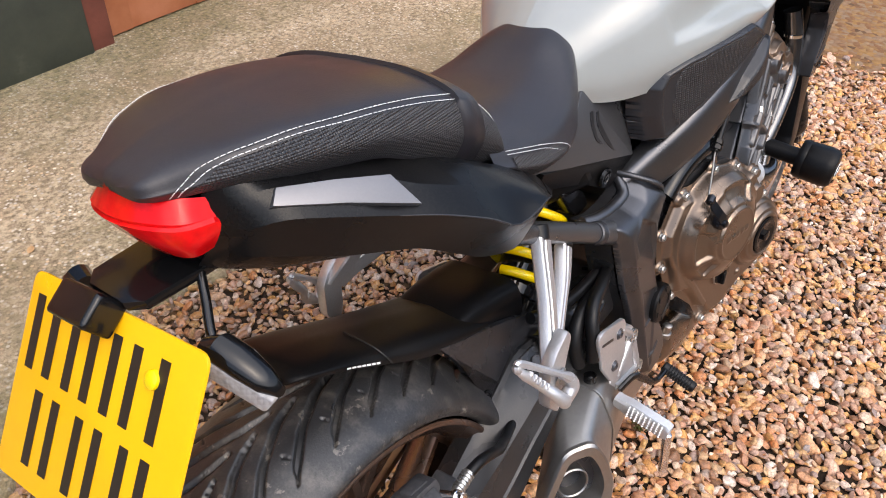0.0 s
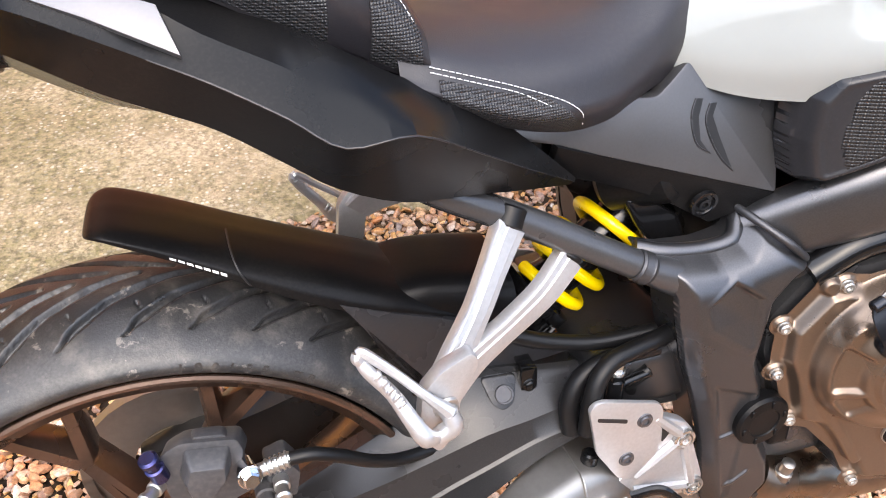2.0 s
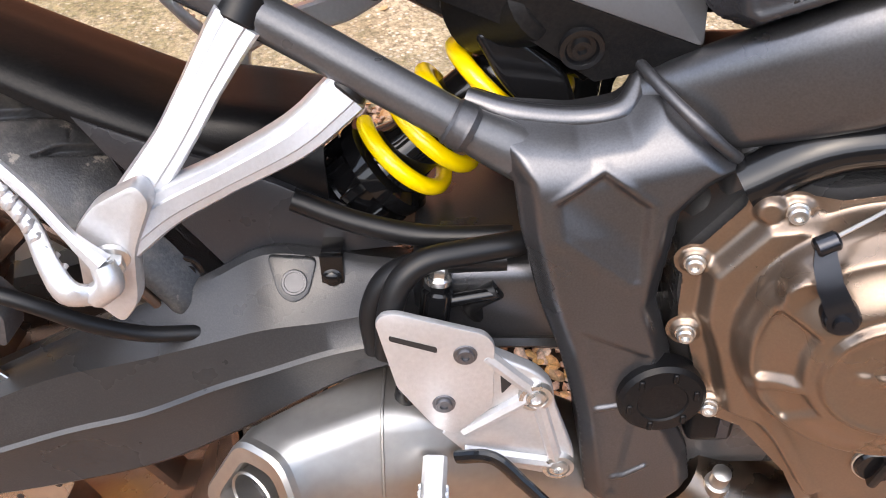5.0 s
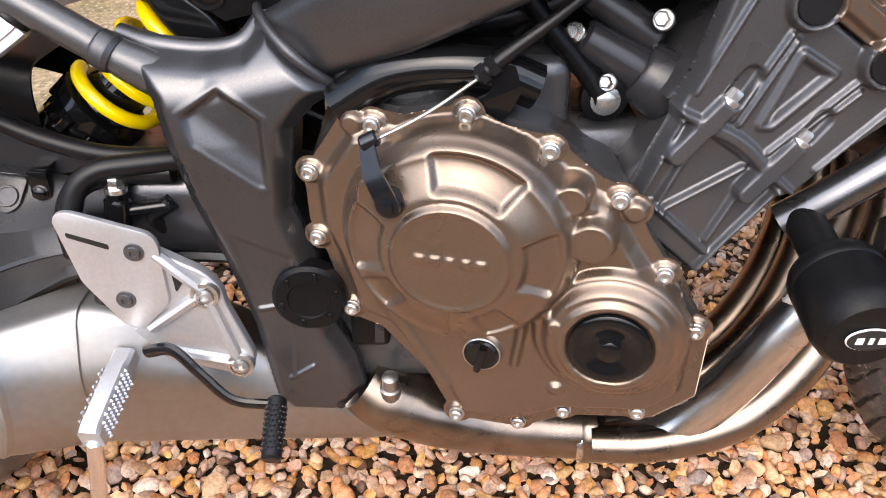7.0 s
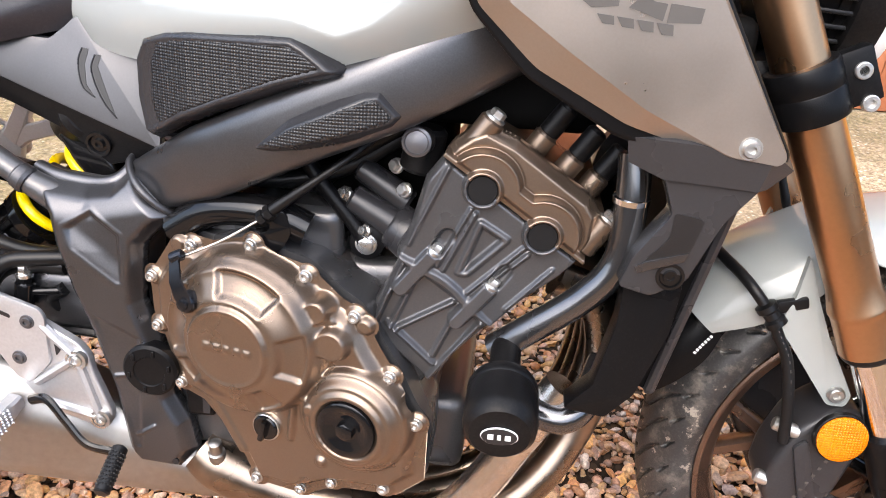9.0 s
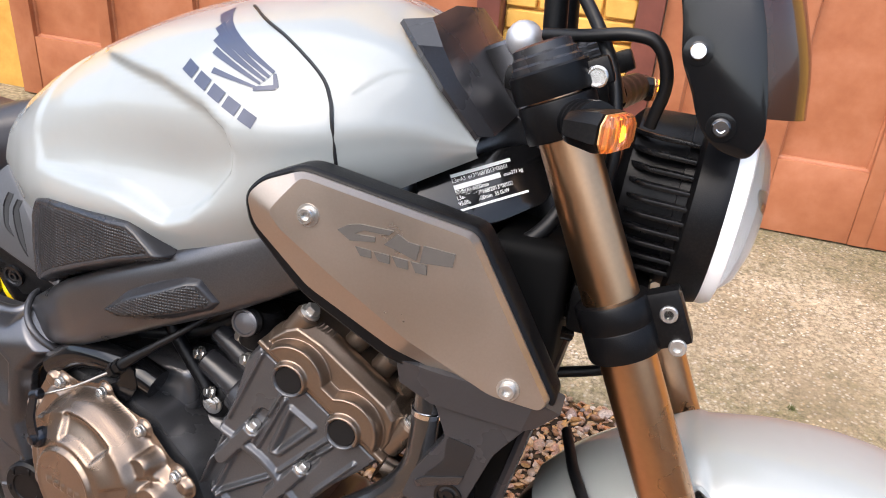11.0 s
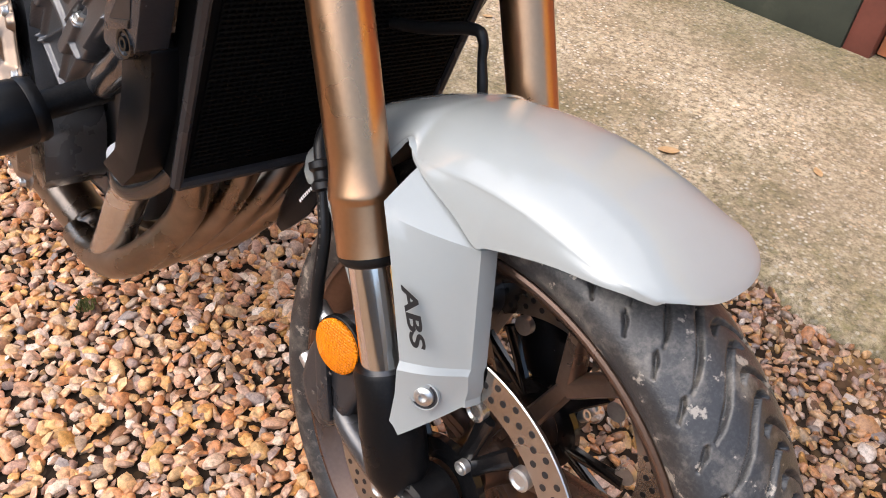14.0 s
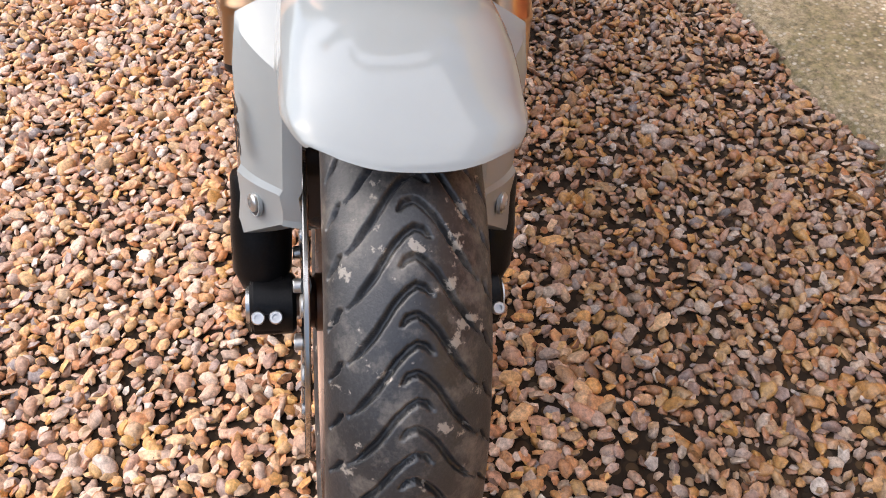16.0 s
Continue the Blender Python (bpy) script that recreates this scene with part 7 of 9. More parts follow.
lathe(bm, (0.648, -0.135, 0.285), (0, -0.25, 1), [(0.010, 0), (0.010, 0.014), (0.0075, 0.015), (0.0075, 0.030), (0.004, 0.032)], 16)
part("sensor", bm, STEEL, col)


def can(x, y0, y1, z0, z1, skew=0.0):
    """A six-sided ring of the silencer, its corners rounded; skew pushes the inner side back."""
    zm = z0 + (z1 - z0) * 0.45
    o = [(y0 + 0.02, z1), (y0, zm + (z1 - zm) * 0.35), (y0 + 0.004, z0 + (zm - z0) * 0.35), (y0 + 0.022, z0), (y1 - 0.01, z0), (y1, zm), (y1 - 0.01, z1)]
    return [V((x + skew * (q.x - y0) / (y1 - y0), q.x, q.y)) for q in rounded([(a, b, 0) for a, b in o], 0.014, 4)]


EO, EN = V((0.293, -0.167, 0.321)), V((-0.57, -0.81, 0.15)).normalized()
EH = V((-0.818, 0.575, 0)).normalized()
EV = EN.cross(EH).normalized()
EV = EV if EV.z > 0 else -EV
SEVEN = [(-0.026, 0.058), (-0.042, 0.024), (-0.050, -0.020), (-0.040, -0.056), (0.034, -0.062), (0.060, -0.022), (0.016, 0.056)]


def mouth(k, off, r=0.014):
    """The slanted end of the silencer, its outline scaled by k and pushed along its axis."""
    return rounded([EO + EH * (a * k) + EV * (b * k) + EN * off for a, b in SEVEN], r, 4)


bm = B()
loft(bm, [mouth(1.0, 0.0), mouth(1.06, -0.010), can(0.385, -0.172, -0.075, 0.240, 0.392), can(0.43, -0.160, -0.062, 0.228, 0.384), can(0.50, -0.142, -0.055, 0.214, 0.345), can(0.56, -0.135, -0.055, 0.210, 0.312), can(0.62, -0.130, -0.055, 0.210, 0.282), can(0.672, -0.126, -0.06, 0.212, 0.262)], cap=False)
muf = part("silencer", bm, STEEL, bike, "brushed steel exhaust silencer with a slanted outlet")
bm = B()
loft(bm, [mouth(1.005, -0.002), mouth(1.0, 0.005), mouth(0.94, 0.008), mouth(0.70, 0.007, 0.010), mouth(0.62, -0.016, 0.010)], cap=False)
ec = part("end_cap", bm, STEEL, muf, "brushed steel end cap with a trapezoid mouth")
bm = B()
slab(bm, mouth(0.64, -0.015, 0.010), EN * -0.004)
part("cap_floor", bm, PLASTIC2, ec)
bm = B()
lathe(bm, EO + EH * 0.008 - EN * 0.02, EN, [(0.0225, 0), (0.0225, 0.022), (0.021, 0.0235), (0.0195, 0.022), (0.0195, -0.015)], 32, cap=False)
part("outlet", bm, STEEL, ec, "round steel outlet pipe")
bm = B()
lathe(bm, EO + EH * 0.008 - EN * 0.030, EN, [(0.0194, 0), (0.001, 0.0)], 28)
part("outlet_bore", bm, INK, ec)
bm = B()
rr = can(0.386, -0.1730, -0.075, 0.239, 0.3928)
tube(bm, rr[-6:] + rr[:16], 0.0012, 6, 1)
part("seam", bm, STEEL, muf)
# rider's footrest plate, pedal and footrest
def footplate(s):
    up = [(0.386, 0.478), (0.391, 0.485), (0.400, 0.486), (0.460, 0.467), (0.466, 0.458), (0.466, 0.400), (0.440, 0.372), (0.425, 0.378), (0.398, 0.420)]
    bm = B()
    slab(bm, flip(rounded(xz(up, -0.151), 0.005), s), (0, -s * 0.006, 0), 0.0018)
    h = part("footrest_plate", bm, CAST, bike, "cast aluminium rider footrest bracket and heel guard")
    lo = [(0.452, 0.452), (0.470, 0.442), (0.497, 0.427), (0.509, 0.412), (0.511, 0.395), (0.530, 0.340), (0.527, 0.324), (0.510, 0.320), (0.455, 0.336), (0.435, 0.322), (0.408, 0.334), (0.408, 0.352), (0.432, 0.372), (0.455, 0.392)]
    bm = B()
    slab(bm, flip(rounded(xz(lo, -0.146), 0.007), s), (0, -s * 0.012, 0), 0.003, 3)
    br = part("bracket", bm, CAST, h)
    bm = B()
    for a, b in (((0.496, 0.410), (0.445, 0.372)), ((0.496, 0.410), (0.516, 0.335)), ((0.516, 0.335), (0.445, 0.350)), ((0.496, 0.410), (0.460, 0.446))):
        tube(bm, flip([(a[0], -0.1465, a[1]), ((a[0] + b[0]) / 2, -0.147, (a[1] + b[1]) / 2), (b[0], -0.1465, b[1])], s), 0.0055, 8, 3)
    part("rib", bm, CAST, br)
    # opening and slot are black plates put in place of their shade
    bm = B()
    slab(bm, flip(rounded(xz([(0.470, 0.436), (0.486, 0.428), (0.472, 0.408)], -0.1468), 0.003), s), (0, -s * 0.003, 0))
    part("opening", bm, INK, br)
    bm = B()
    slab(bm, flip(rounded(xz([(0.395, 0.468), (0.395, 0.4635), (0.427, 0.452), (0.427, 0.457)], -0.1514), 0.002), s), (0, -s * 0.003, 0))
    part("slot", bm, INK, h)
    for x, z, y in ((0.496, 0.407, -0.147), (0.517, 0.333, -0.147), (0.446, 0.450, -0.1515), (0.431, 0.404, -0.1515)):
        bm = B()
        big = y > -0.15
        lathe(bm, flip([(x, y, z)], s)[0], (0, s, 0), [(0.0125, -0.002), (0.012, 0.004), (0.009, 0.0045), (0.0085, 0.002), (0.0075, 0.002), (0.007, 0.005), (0.004, 0.006), (0.0035, 0.003), (0.0004, 0.003)] if big else [(0.0085, -0.001), (0.008, 0.0008), (0.006, 0.0008), (0.0055, 0.003), (0.003, 0.003), (0.0028, 0.001), (0.0004, 0.001)], 20)
        part("screw", bm, ZINC if big else SATIN, h)
    bm = B()
    a, b = flip([(0.424, -0.158, 0.352)], s)[0], flip([(0.419, -0.240, 0.331)], s)[0]
    dd = (b - a).normalized()
    u, v = basis(dd)
    w = 0.0125
    rings = [[a + dd * k + (u * i * ww + v * j * 0.009) for i, j in ((-1, -0.7), (-0.7, -1), (0.7, -1), (1, -0.7), (1, 0.7), (0.7, 1), (-0.7, 1), (-1, 0.7))] for k, ww in ((0, 0.009), (0.012, 0.010), (0.02, w), (0.078, w * 1.05), (0.084, w * 0.8))]
    loft(bm, rings)
    pg = part("rider_peg", bm, CAST, h, "knurled aluminium footrest")
    bm = B()
    for i in range(9):
        for j in range(-2, 3):
            p = a + dd * (0.024 + 0.0062 * i) + u * (j * 0.0048 + (0.0024 if i % 2 else 0))
            for sg in (-1, 1):
                lathe(bm, p + v * sg * 0.0088, v * sg, [(0.0024, 0), (0.0006, 0.0022)], 4)
    tagged(part("knurling", bm, CAST, pg), kind="stuff")
    bm = B()
    rod(bm, flip([(0.4195, -0.236, 0.328)], s)[0], flip([(0.410, -0.236, 0.262)], s)[0], 0.0065, 16, edge=0.002)
    part("bank_feeler", bm, CHROME, pg)


both(footplate)
bm = B()
tube(bm, [(0.440, -0.155, 0.352), (0.466, -0.165, 0.362), (0.490, -0.172, 0.340), (0.515, -0.178, 0.318), (0.552, -0.180, 0.314)], [0.006, 0.0065, 0.006, 0.006, 0.006], 10, 6, flat=0.7)
pd = part("brake_pedal", bm, GLOSS, bike, "black rear brake pedal")
bm = B()
rod(bm, (0.552, -0.174, 0.317), (0.553, -0.224, 0.293), 0.0088, 18, edge=0.002)
pt = part("pedal_tip", bm, HOSE, pd, "knurled black pedal tip")
bm = B()
for i in range(9):
    for j in range(18):
        q = 2 * math.pi * (j + 0.5 * (i % 2)) / 18
        ax_ = V((0.001, -0.068, -0.033)).normalized()
        u, v = basis(ax_)
        p = V((0.552, -0.174, 0.317)) + ax_ * (0.010 + 0.0046 * i) + (u * math.cos(q) + v * math.sin(q)) * 0.0086
        lathe(bm, p, u * math.cos(q) + v * math.sin(q), [(0.0016, 0), (0.0004, 0.0013)], 4)
tagged(part("knurling", bm, HOSE, pt), kind="stuff")
# pivot cap and lower boss on the frame plate
bm = B()
lathe(bm, (0.584, -0.150, 0.408), (0, -1, 0), [(0.031, -0.01), (0.031, 0.004), (0.028, 0.007), (0.018, 0.008), (0.017, 0.0065), (0.001, 0.0065)], 36)
pc = part("pivot_cap", bm, PLASTIC, bike, "round black pivot cap")
for k in range(6):
    q = radians(60 * k + 15)
    bm = B()
    box(bm, (0.584 + 0.0235 * math.sin(q), -0.1575, 0.408 + 0.0235 * math.cos(q)), (0.004, 0.003, 0.008), bevel=0.0008, seg=1)
    part("grip", bm, PLASTIC, pc)
# small black disc painted for the shade of a hole
bm = B()
lathe(bm, (0.603, -0.148, 0.287), (0, -1, 0), [(0.004, 0), (0.004, 0.002), (0.002, 0.002)], 12)
part("plate_hole", bm, INK, bike)
# brake light switch block behind the plate
bm = B()
box(bm, (0.632, -0.115, 0.368), (0.035, 0.05, 0.045), bevel=0.008, seg=3)
rod(bm, (0.632, -0.12, 0.385), (0.632, -0.12, 0.41), 0.017, 20, edge=0.003)
sw = part("switch_block", bm, PLASTIC, bike, "black plastic switch block with a pale label")
bm = B()
box(bm, (0.640, -0.1405, 0.362), (0.008, 0.001, 0.020))
part("tag", bm, PLASTIC2, sw)

# rear master cylinder, hoses
bm = B()
rod(bm, (0.424, -0.122, 0.45), (0.428, -0.118, 0.482), 0.011, 18, edge=0.002)
lathe(bm, (0.427, -0.119, 0.478), (0.1, 0, 1), [(0.009, 0), (0.009, 0.010), (0.0065, 0.011), (0.0065, 0.018), (0.003, 0.019)], 6)
rod(bm, (0.432, -0.118, 0.470), (0.47, -0.114, 0.474), 0.005, 12, edge=0.001)
mc = part("rear_master_cylinder", bm, GLOSS, bike, "black rear brake master cylinder")
bm = B()
hexbolt(bm, (0.4285, -0.119, 0.490), (0.1, 0, 1), 0.007, 0.012)
part("banjo_bolt", bm, ZINC, mc)
bm = B()
rod(bm, (0.405, -0.128, 0.40), (0.396, -0.13, 0.352), 0.009, 14, edge=0.002)
pr = part("push_rod", bm, GLOSS, mc)
bm = B()
box(bm, (0.394, -0.132, 0.344), (0.018, 0.02, 0.026), bevel=0.003)
part("clevis", bm, ZINC, pr)
for pts, r in (([(0.475, -0.112, 0.503), (0.425, -0.112, 0.500), (0.395, -0.114, 0.488), (0.382, -0.118, 0.462), (0.384, -0.122, 0.43)], 0.0095), ([(0.33, -0.085, 0.535), (0.37, -0.09, 0.520), (0.42, -0.095, 0.510), (0.48, -0.10, 0.512)], 0.008), ([(0.46, -0.10, 0.44), (0.452, -0.11, 0.462), (0.47, -0.112, 0.476)], 0.0075)):
    bm = B()
    tube(bm, pts, r, 12, 7)
    part("hose", bm, HOSE, bike, "black rubber hose")

# shock absorber with its yellow spring
bm = B()
lo_, hi_ = V((0.318, -0.015, 0.462)), V((0.508, -0.015, 0.622))
ad = (hi_ - lo_).normalized()
lathe(bm, lo_, ad, [(0.016, -0.01), (0.016, 0.02), (0.028, 0.03), (0.034, 0.045), (0.037, 0.050), (0.037, 0.062), (0.035, 0.064), (0.035, 0.084), (0.042, 0.086), (0.042, 0.098), (0.030, 0.100), (0.024, 0.12), (0.024, 0.24), (0.04, 0.25), (0.04, 0.27)], 30)
sh = part("shock_absorber", bm, GLOSS, bike, "black shock absorber with a yellow coil spring")
bm = B()
u, v = basis(ad)
turns, n = 5.0, 170
pts = [lo_ + ad * (0.106 + 0.145 * k / n) + (u * math.cos(2 * math.pi * turns * k / n) + v * math.sin(2 * math.pi * turns * k / n)) * 0.0365 for k in range(n + 1)]
tube(bm, pts, 0.0066, 12, 1)
part("spring", bm, YELLOW, sh, "yellow coil spring")
bm = B()
for k in range(10):
    q = 2 * math.pi * k / 10
    box(bm, (0, 0, 0), (0.006, 0.008, 0.016), Matrix.Translation(lo_ + ad * 0.074 + (u * math.cos(q) + v * math.sin(q)) * 0.0365) @ ad.to_track_quat("Z", "Y").to_matrix().to_4x4() @ Matrix.Rotation(q, 4, "Z"), 0.001, 1)
tagged(part("preload_notch", bm, GLOSS, sh), kind="stuff")
bm = B()
rod(bm, lo_ - ad * 0.012 + V((0, -0.03, 0)), lo_ - ad * 0.012 + V((0, 0.03, 0)), 0.02, 20, edge=0.003)
part("shock_eye", bm, STEEL, sh)
bm = B()
box(bm, (0.50, 0, 0.68), (0.10, 0.13, 0.10), bevel=0.02, seg=3)
part("shock_mount", bm, PLASTIC, bike)
bm = B()
rod(bm, (0.455, -0.02, 0.645), (0.50, -0.07, 0.672), 0.033, 24, edge=0.006)
part("reservoir", bm, PLASTIC, bike)

# hugger over the rear tyre
st = [((-0.009, 0.678), 0.022, 0, 0.6765), ((-0.006, 0.683), 0.034, 0, 0.679), ((0.001, 0.6875), 0.043, 0, 0.681), ((0.016, 0.6875), 0.049, 0, 0.6765), ((0.06, 0.670), 0.052, 0, 0.6525), ((0.109, 0.6465), 0.055, 0, 0.6225), ((0.16, 0.6235), 0.058, 0, 0.5925), ((0.204, 0.603), 0.060, 0, 0.573), ((0.25, 0.581), 0.060, 0, 0.557), ((0.30, 0.553), 0.056, 0, 0.540)]
rows_ = []
for (x, z), w, dz, ze in st:
    rows_.append([(x, -w, ze), (x, -w * 0.98, ze + (z - ze) * 0.42), (x, -w * 0.72, z - (z - ze) * 0.18), (x, 0, z)])
bm = B()
sheet(bm, rows_, 6, 5, thick=0.003, mirror=True)
hug = part("rear_hugger", bm, PLASTIC, bike, "matt black plastic rear hugger")
bm = B()
xs_ = [q[0][0] for q in st]
def hug_at(x, k):
    z, w, ze = (float(np.interp(x, xs_, a)) for a in ([q[0][1] for q in st], [q[1] for q in st], [q[3] for q in st]))
    f = spline([V((x, -w, ze)), V((x, -w * 0.98, ze + (z - ze) * 0.42)), V((x, -w * 0.72, z - (z - ze) * 0.18)), V((x, 0, z))], 10)
    return f[int(k * 30)]
pts = [hug_at(0.100 + 0.012 * (1 - k / 10) ** 2, k / 10 * 0.98) for k in range(11)]
pts = [p + V((0, -0.0015, 0.0015)) for p in pts]
tube(bm, pts, 0.0010, 6, 2)
part("joint_line", bm, INK, hug)
bm = B()
sheet(bm, [[(x, -w, ze), (x, -w, ze + (z - ze) * 0.6), (x, -w * 0.75, z), (x, 0, z + 0.002)] for x, w, ze, z in ((0.225, 0.050, 0.560, 0.580), (0.260, 0.054, 0.545, 0.584), (0.300, 0.057, 0.535, 0.580), (0.350, 0.060, 0.520, 0.570))], 5, 5, thick=0.003, mirror=True)
part("inner_fender", bm, PLASTIC, hug, "matt black inner fender")
# lower guard between hugger and swingarm
bm = B()
o = [(0.182, 0.588), (0.226, 0.570), (0.273, 0.553), (0.315, 0.536), (0.358, 0.515), (0.402, 0.484), (0.352, 0.479), (0.301, 0.484), (0.256, 0.459), (0.273, 0.461), (0.245, 0.488), (0.223, 0.518), (0.202, 0.557)]
slab(bm, xz(o, lambda x, z: -0.060 - 0.008 * max(0, 0.6 - z) / 0.1), (0, 0.012, 0), 0.004)
part("chain_guard_panel", bm, PLASTIC2, bike, "dark grey plastic guard panel")
bm = B()
lathe(bm, (0.240, -0.0705, 0.465), (0, -1, 0), [(0.014, -0.002), (0.013, 0.001), (0.010, 0.001), (0.009, -0.001), (0.007, -0.001), (0.007, 0.002), (0.003, 0.002), (0.003, 0.0), (0.0004, 0.0)], 20)
part("screw", bm, GLOSS, bike)
bm = B()
box(bm, (0.352, -0.086, 0.478), (0.017, 0.010, 0.027), bevel=0.002)
box(bm, (0.352, -0.076, 0.4905), (0.015, 0.022, 0.004), bevel=0.001)
hexbolt(bm, (0.352, -0.091, 0.473), (0, -1, 0.2), 0.0052, 0.004)
part("hose_clip", bm, GLOSS, bike)
# brand mark on the hugger as plain bars
bm = B()
for k in range(7):
    x = 0.054 + 0.0060 * k
    p = hug_at(x, 0.10) + V((0, -0.0022, 0.0008))
    q = hug_at(x + 0.0046, 0.10) + V((0, -0.0022, 0.0008))
    t_ = hug_at(x + 0.0046, 0.20) + V((0, -0.0022, 0.0008))
    r_ = hug_at(x, 0.20) + V((0, -0.0022, 0.0008))
    slab(bm, [p, q, t_, r_], (0, -0.0003, 0))
tagged(part("print_bar", bm, PRINT, hug), kind="stuff")

# rear brake: disc, caliper
rw = bpy.data.objects["rear_wheel"]
disc("brake_disc", (0.0, -0.098, 0.312), 0.120, 0.075, rw, 2, 26, "drilled steel brake disc")
bm = B()
slab(bm, rounded(xz([(0.010, 0.508), (0.018, 0.524), (0.034, 0.531), (0.078, 0.522), (0.082, 0.506), (0.076, 0.492), (0.086, 0.462), (0.060, 0.452), (0.018, 0.462)], -0.124), 0.005), (0.004, 0.030, -0.012), 0.004, 2)
ca = part("rear_caliper", bm, CALIPER, bike, "grey cast rear brake caliper")
bm = B()
slab(bm, rounded(xz([(0.028, 0.500), (0.036, 0.524), (0.072, 0.518), (0.070, 0.496), (0.050, 0.474), (0.032, 0.480)], -0.124), 0.004), (0, -0.020, 0), 0.004, 2, 0.72)
part("piston_housing", bm, CALIPER, ca)
bm = B()
slab(bm, rounded(xz([(0.040, 0.520), (0.044, 0.529), (0.068, 0.525), (0.074, 0.514), (0.040, 0.512)], -0.118), 0.004), (0, 0.016, -0.004), 0.003, 2)
part("bridge", bm, CALIPER, ca)
BLUED = mat("blued_bolt", (0.06, 0.06, 0.16), 0.25, metal=0.9, spread=0.3)
for p, d_, m_, k in (((0.012, -0.126, 0.512), (-0.15, -0.25, 0.95), BLUED, 1.0), ((0.008, -0.124, 0.490), (-0.5, -0.85, 0.1), ZINC, 0.9), ((0.106, -0.128, 0.462), (0, -1, 0.1), ZINC, 0.9), ((0.092, -0.124, 0.452), (0, -1, 0), CALIPER, 1.2)):
    bm = B()
    lathe(bm, p, d_, [(0.008 * k, -0.012), (0.008 * k, 0.003), (0.0062 * k, 0.004), (0.0062 * k, 0.012), (0.008 * k, 0.013), (0.008 * k, 0.017), (0.006 * k, 0.019), (0.0005, 0.019)], 16)
    part("caliper_bolt", bm, m_, ca)
bm = B()
slab(bm, rounded(xz([(0.094, 0.474), (0.114, 0.480), (0.124, 0.462), (0.118, 0.436), (0.096, 0.440)], -0.120), 0.004), (0, 0.030, 0), 0.003, 2)
part("hose_bracket", bm, CALIPER, ca)
# banjo bolt and its hose
bm = B()
rod(bm, (0.078, -0.118, 0.488), (0.082, -0.140, 0.494), 0.0085, 18, edge=0.0015)
hexbolt(bm, (0.0825, -0.141, 0.4945), (0.16, -0.95, 0.26), 0.0078, 0.010)
part("banjo_bolt", bm, CHROME, ca, "bright steel banjo bolt")
bm = B()
rod(bm, (0.086, -0.134, 0.490), (0.118, -0.134, 0.497), 0.0062, 14, edge=0.001)
for k in range(5):
    lathe(bm, (0.096 + 0.0042 * k, -0.134, 0.4922 + 0.0009 * k), (1, 0, 0.2), [(0.006, 0), (0.0078, 0.0008), (0.0078, 0.0022), (0.006, 0.003)], 14)
part("hose_fitting", bm, ZINC, ca)
bm = B()
tube(bm, [(0.114, -0.134, 0.496), (0.135, -0.136, 0.497), (0.160, -0.134, 0.484), (0.185, -0.126, 0.462), (0.215, -0.112, 0.440), (0.25, -0.10, 0.43)], 0.0062, 12, 7)
part("brake_hose", bm, HOSE, bike, "black rear brake hose")
# sprocket and chain on the far side
bm = B()
lathe(bm, (0.0, 0.096, 0.312), (0, 1, 0), [(0.05, 0), (0.098, 0), (0.098, 0.006), (0.05, 0.006), (0.05, 0)], 60, cap=False)
part("sprocket", bm, STEEL, rw)
bm = B()
run_ = [V((0.0 + 0.102 * math.sin(q), 0.099, 0.312 + 0.102 * math.cos(q))) for q in (math.pi * (1 + k / 16) for k in range(17))] + [V((0.0 + 0.60 * k / 38, 0.099, 0.414 + 0.02 * k / 38)) for k in range(1, 39)]
run_ += [V((0.60 - 0.6 * k / 38, 0.099, 0.392 - 0.182 * k / 38)) for k in range(0, 38)]
for a, b in zip(run_, run_[1:]):
    d = (b - a)
    m_ = Matrix.Translation((a + b) / 2) @ d.to_track_quat("X", "Z").to_matrix().to_4x4()
    box(bm, (0, 0, 0), (d.length * 1.15, 0.016, 0.011), m_)
tagged(part("drive_chain", bm, STEEL, bike, "oiled steel drive chain"), kind="stuff")

# tail light, number plate and its carrier
rows_ = [
    [(-0.033, -0.050, 0.895), (-0.053, -0.040, 0.9025), (-0.0685, 0.0, 0.9075), (-0.053, 0.042, 0.9025), (-0.033, 0.052, 0.895)],
    [(-0.031, -0.0545, 0.879), (-0.062, -0.047, 0.8865), (-0.0790, 0.0, 0.8905), (-0.066, 0.050, 0.8880), (-0.033, 0.058, 0.880)],
    [(-0.029, -0.050, 0.865), (-0.058, -0.044, 0.867), (-0.0665, 0.0, 0.8685), (-0.058, 0.046, 0.867), (-0.030, 0.052, 0.865)],
    [(-0.028, -0.038, 0.850), (-0.049, -0.034, 0.850), (-0.0530, 0.0, 0.849), (-0.049, 0.036, 0.850), (-0.028, 0.040, 0.850)],
]
bm = B()
sheet(bm, rows_[:2], 1, 8, thick=0.003)
sheet(bm, rows_[1:], 5, 8, thick=0.003)
tlr = part("tail_light", bm, RED, bike, "red tail light lens", 24)
for z, k in ((0.8735, 0.35), (0.8615, 0.75)):
    bm = B()
    tube(bm, [(-0.059, -0.028, z), (-0.0705 + 0.010 * k, 0.0, z + 0.001), (-0.060, 0.030, z)], 0.0010, 6, 6)
    part("lens_rib", bm, RED, tlr)
bm = B()
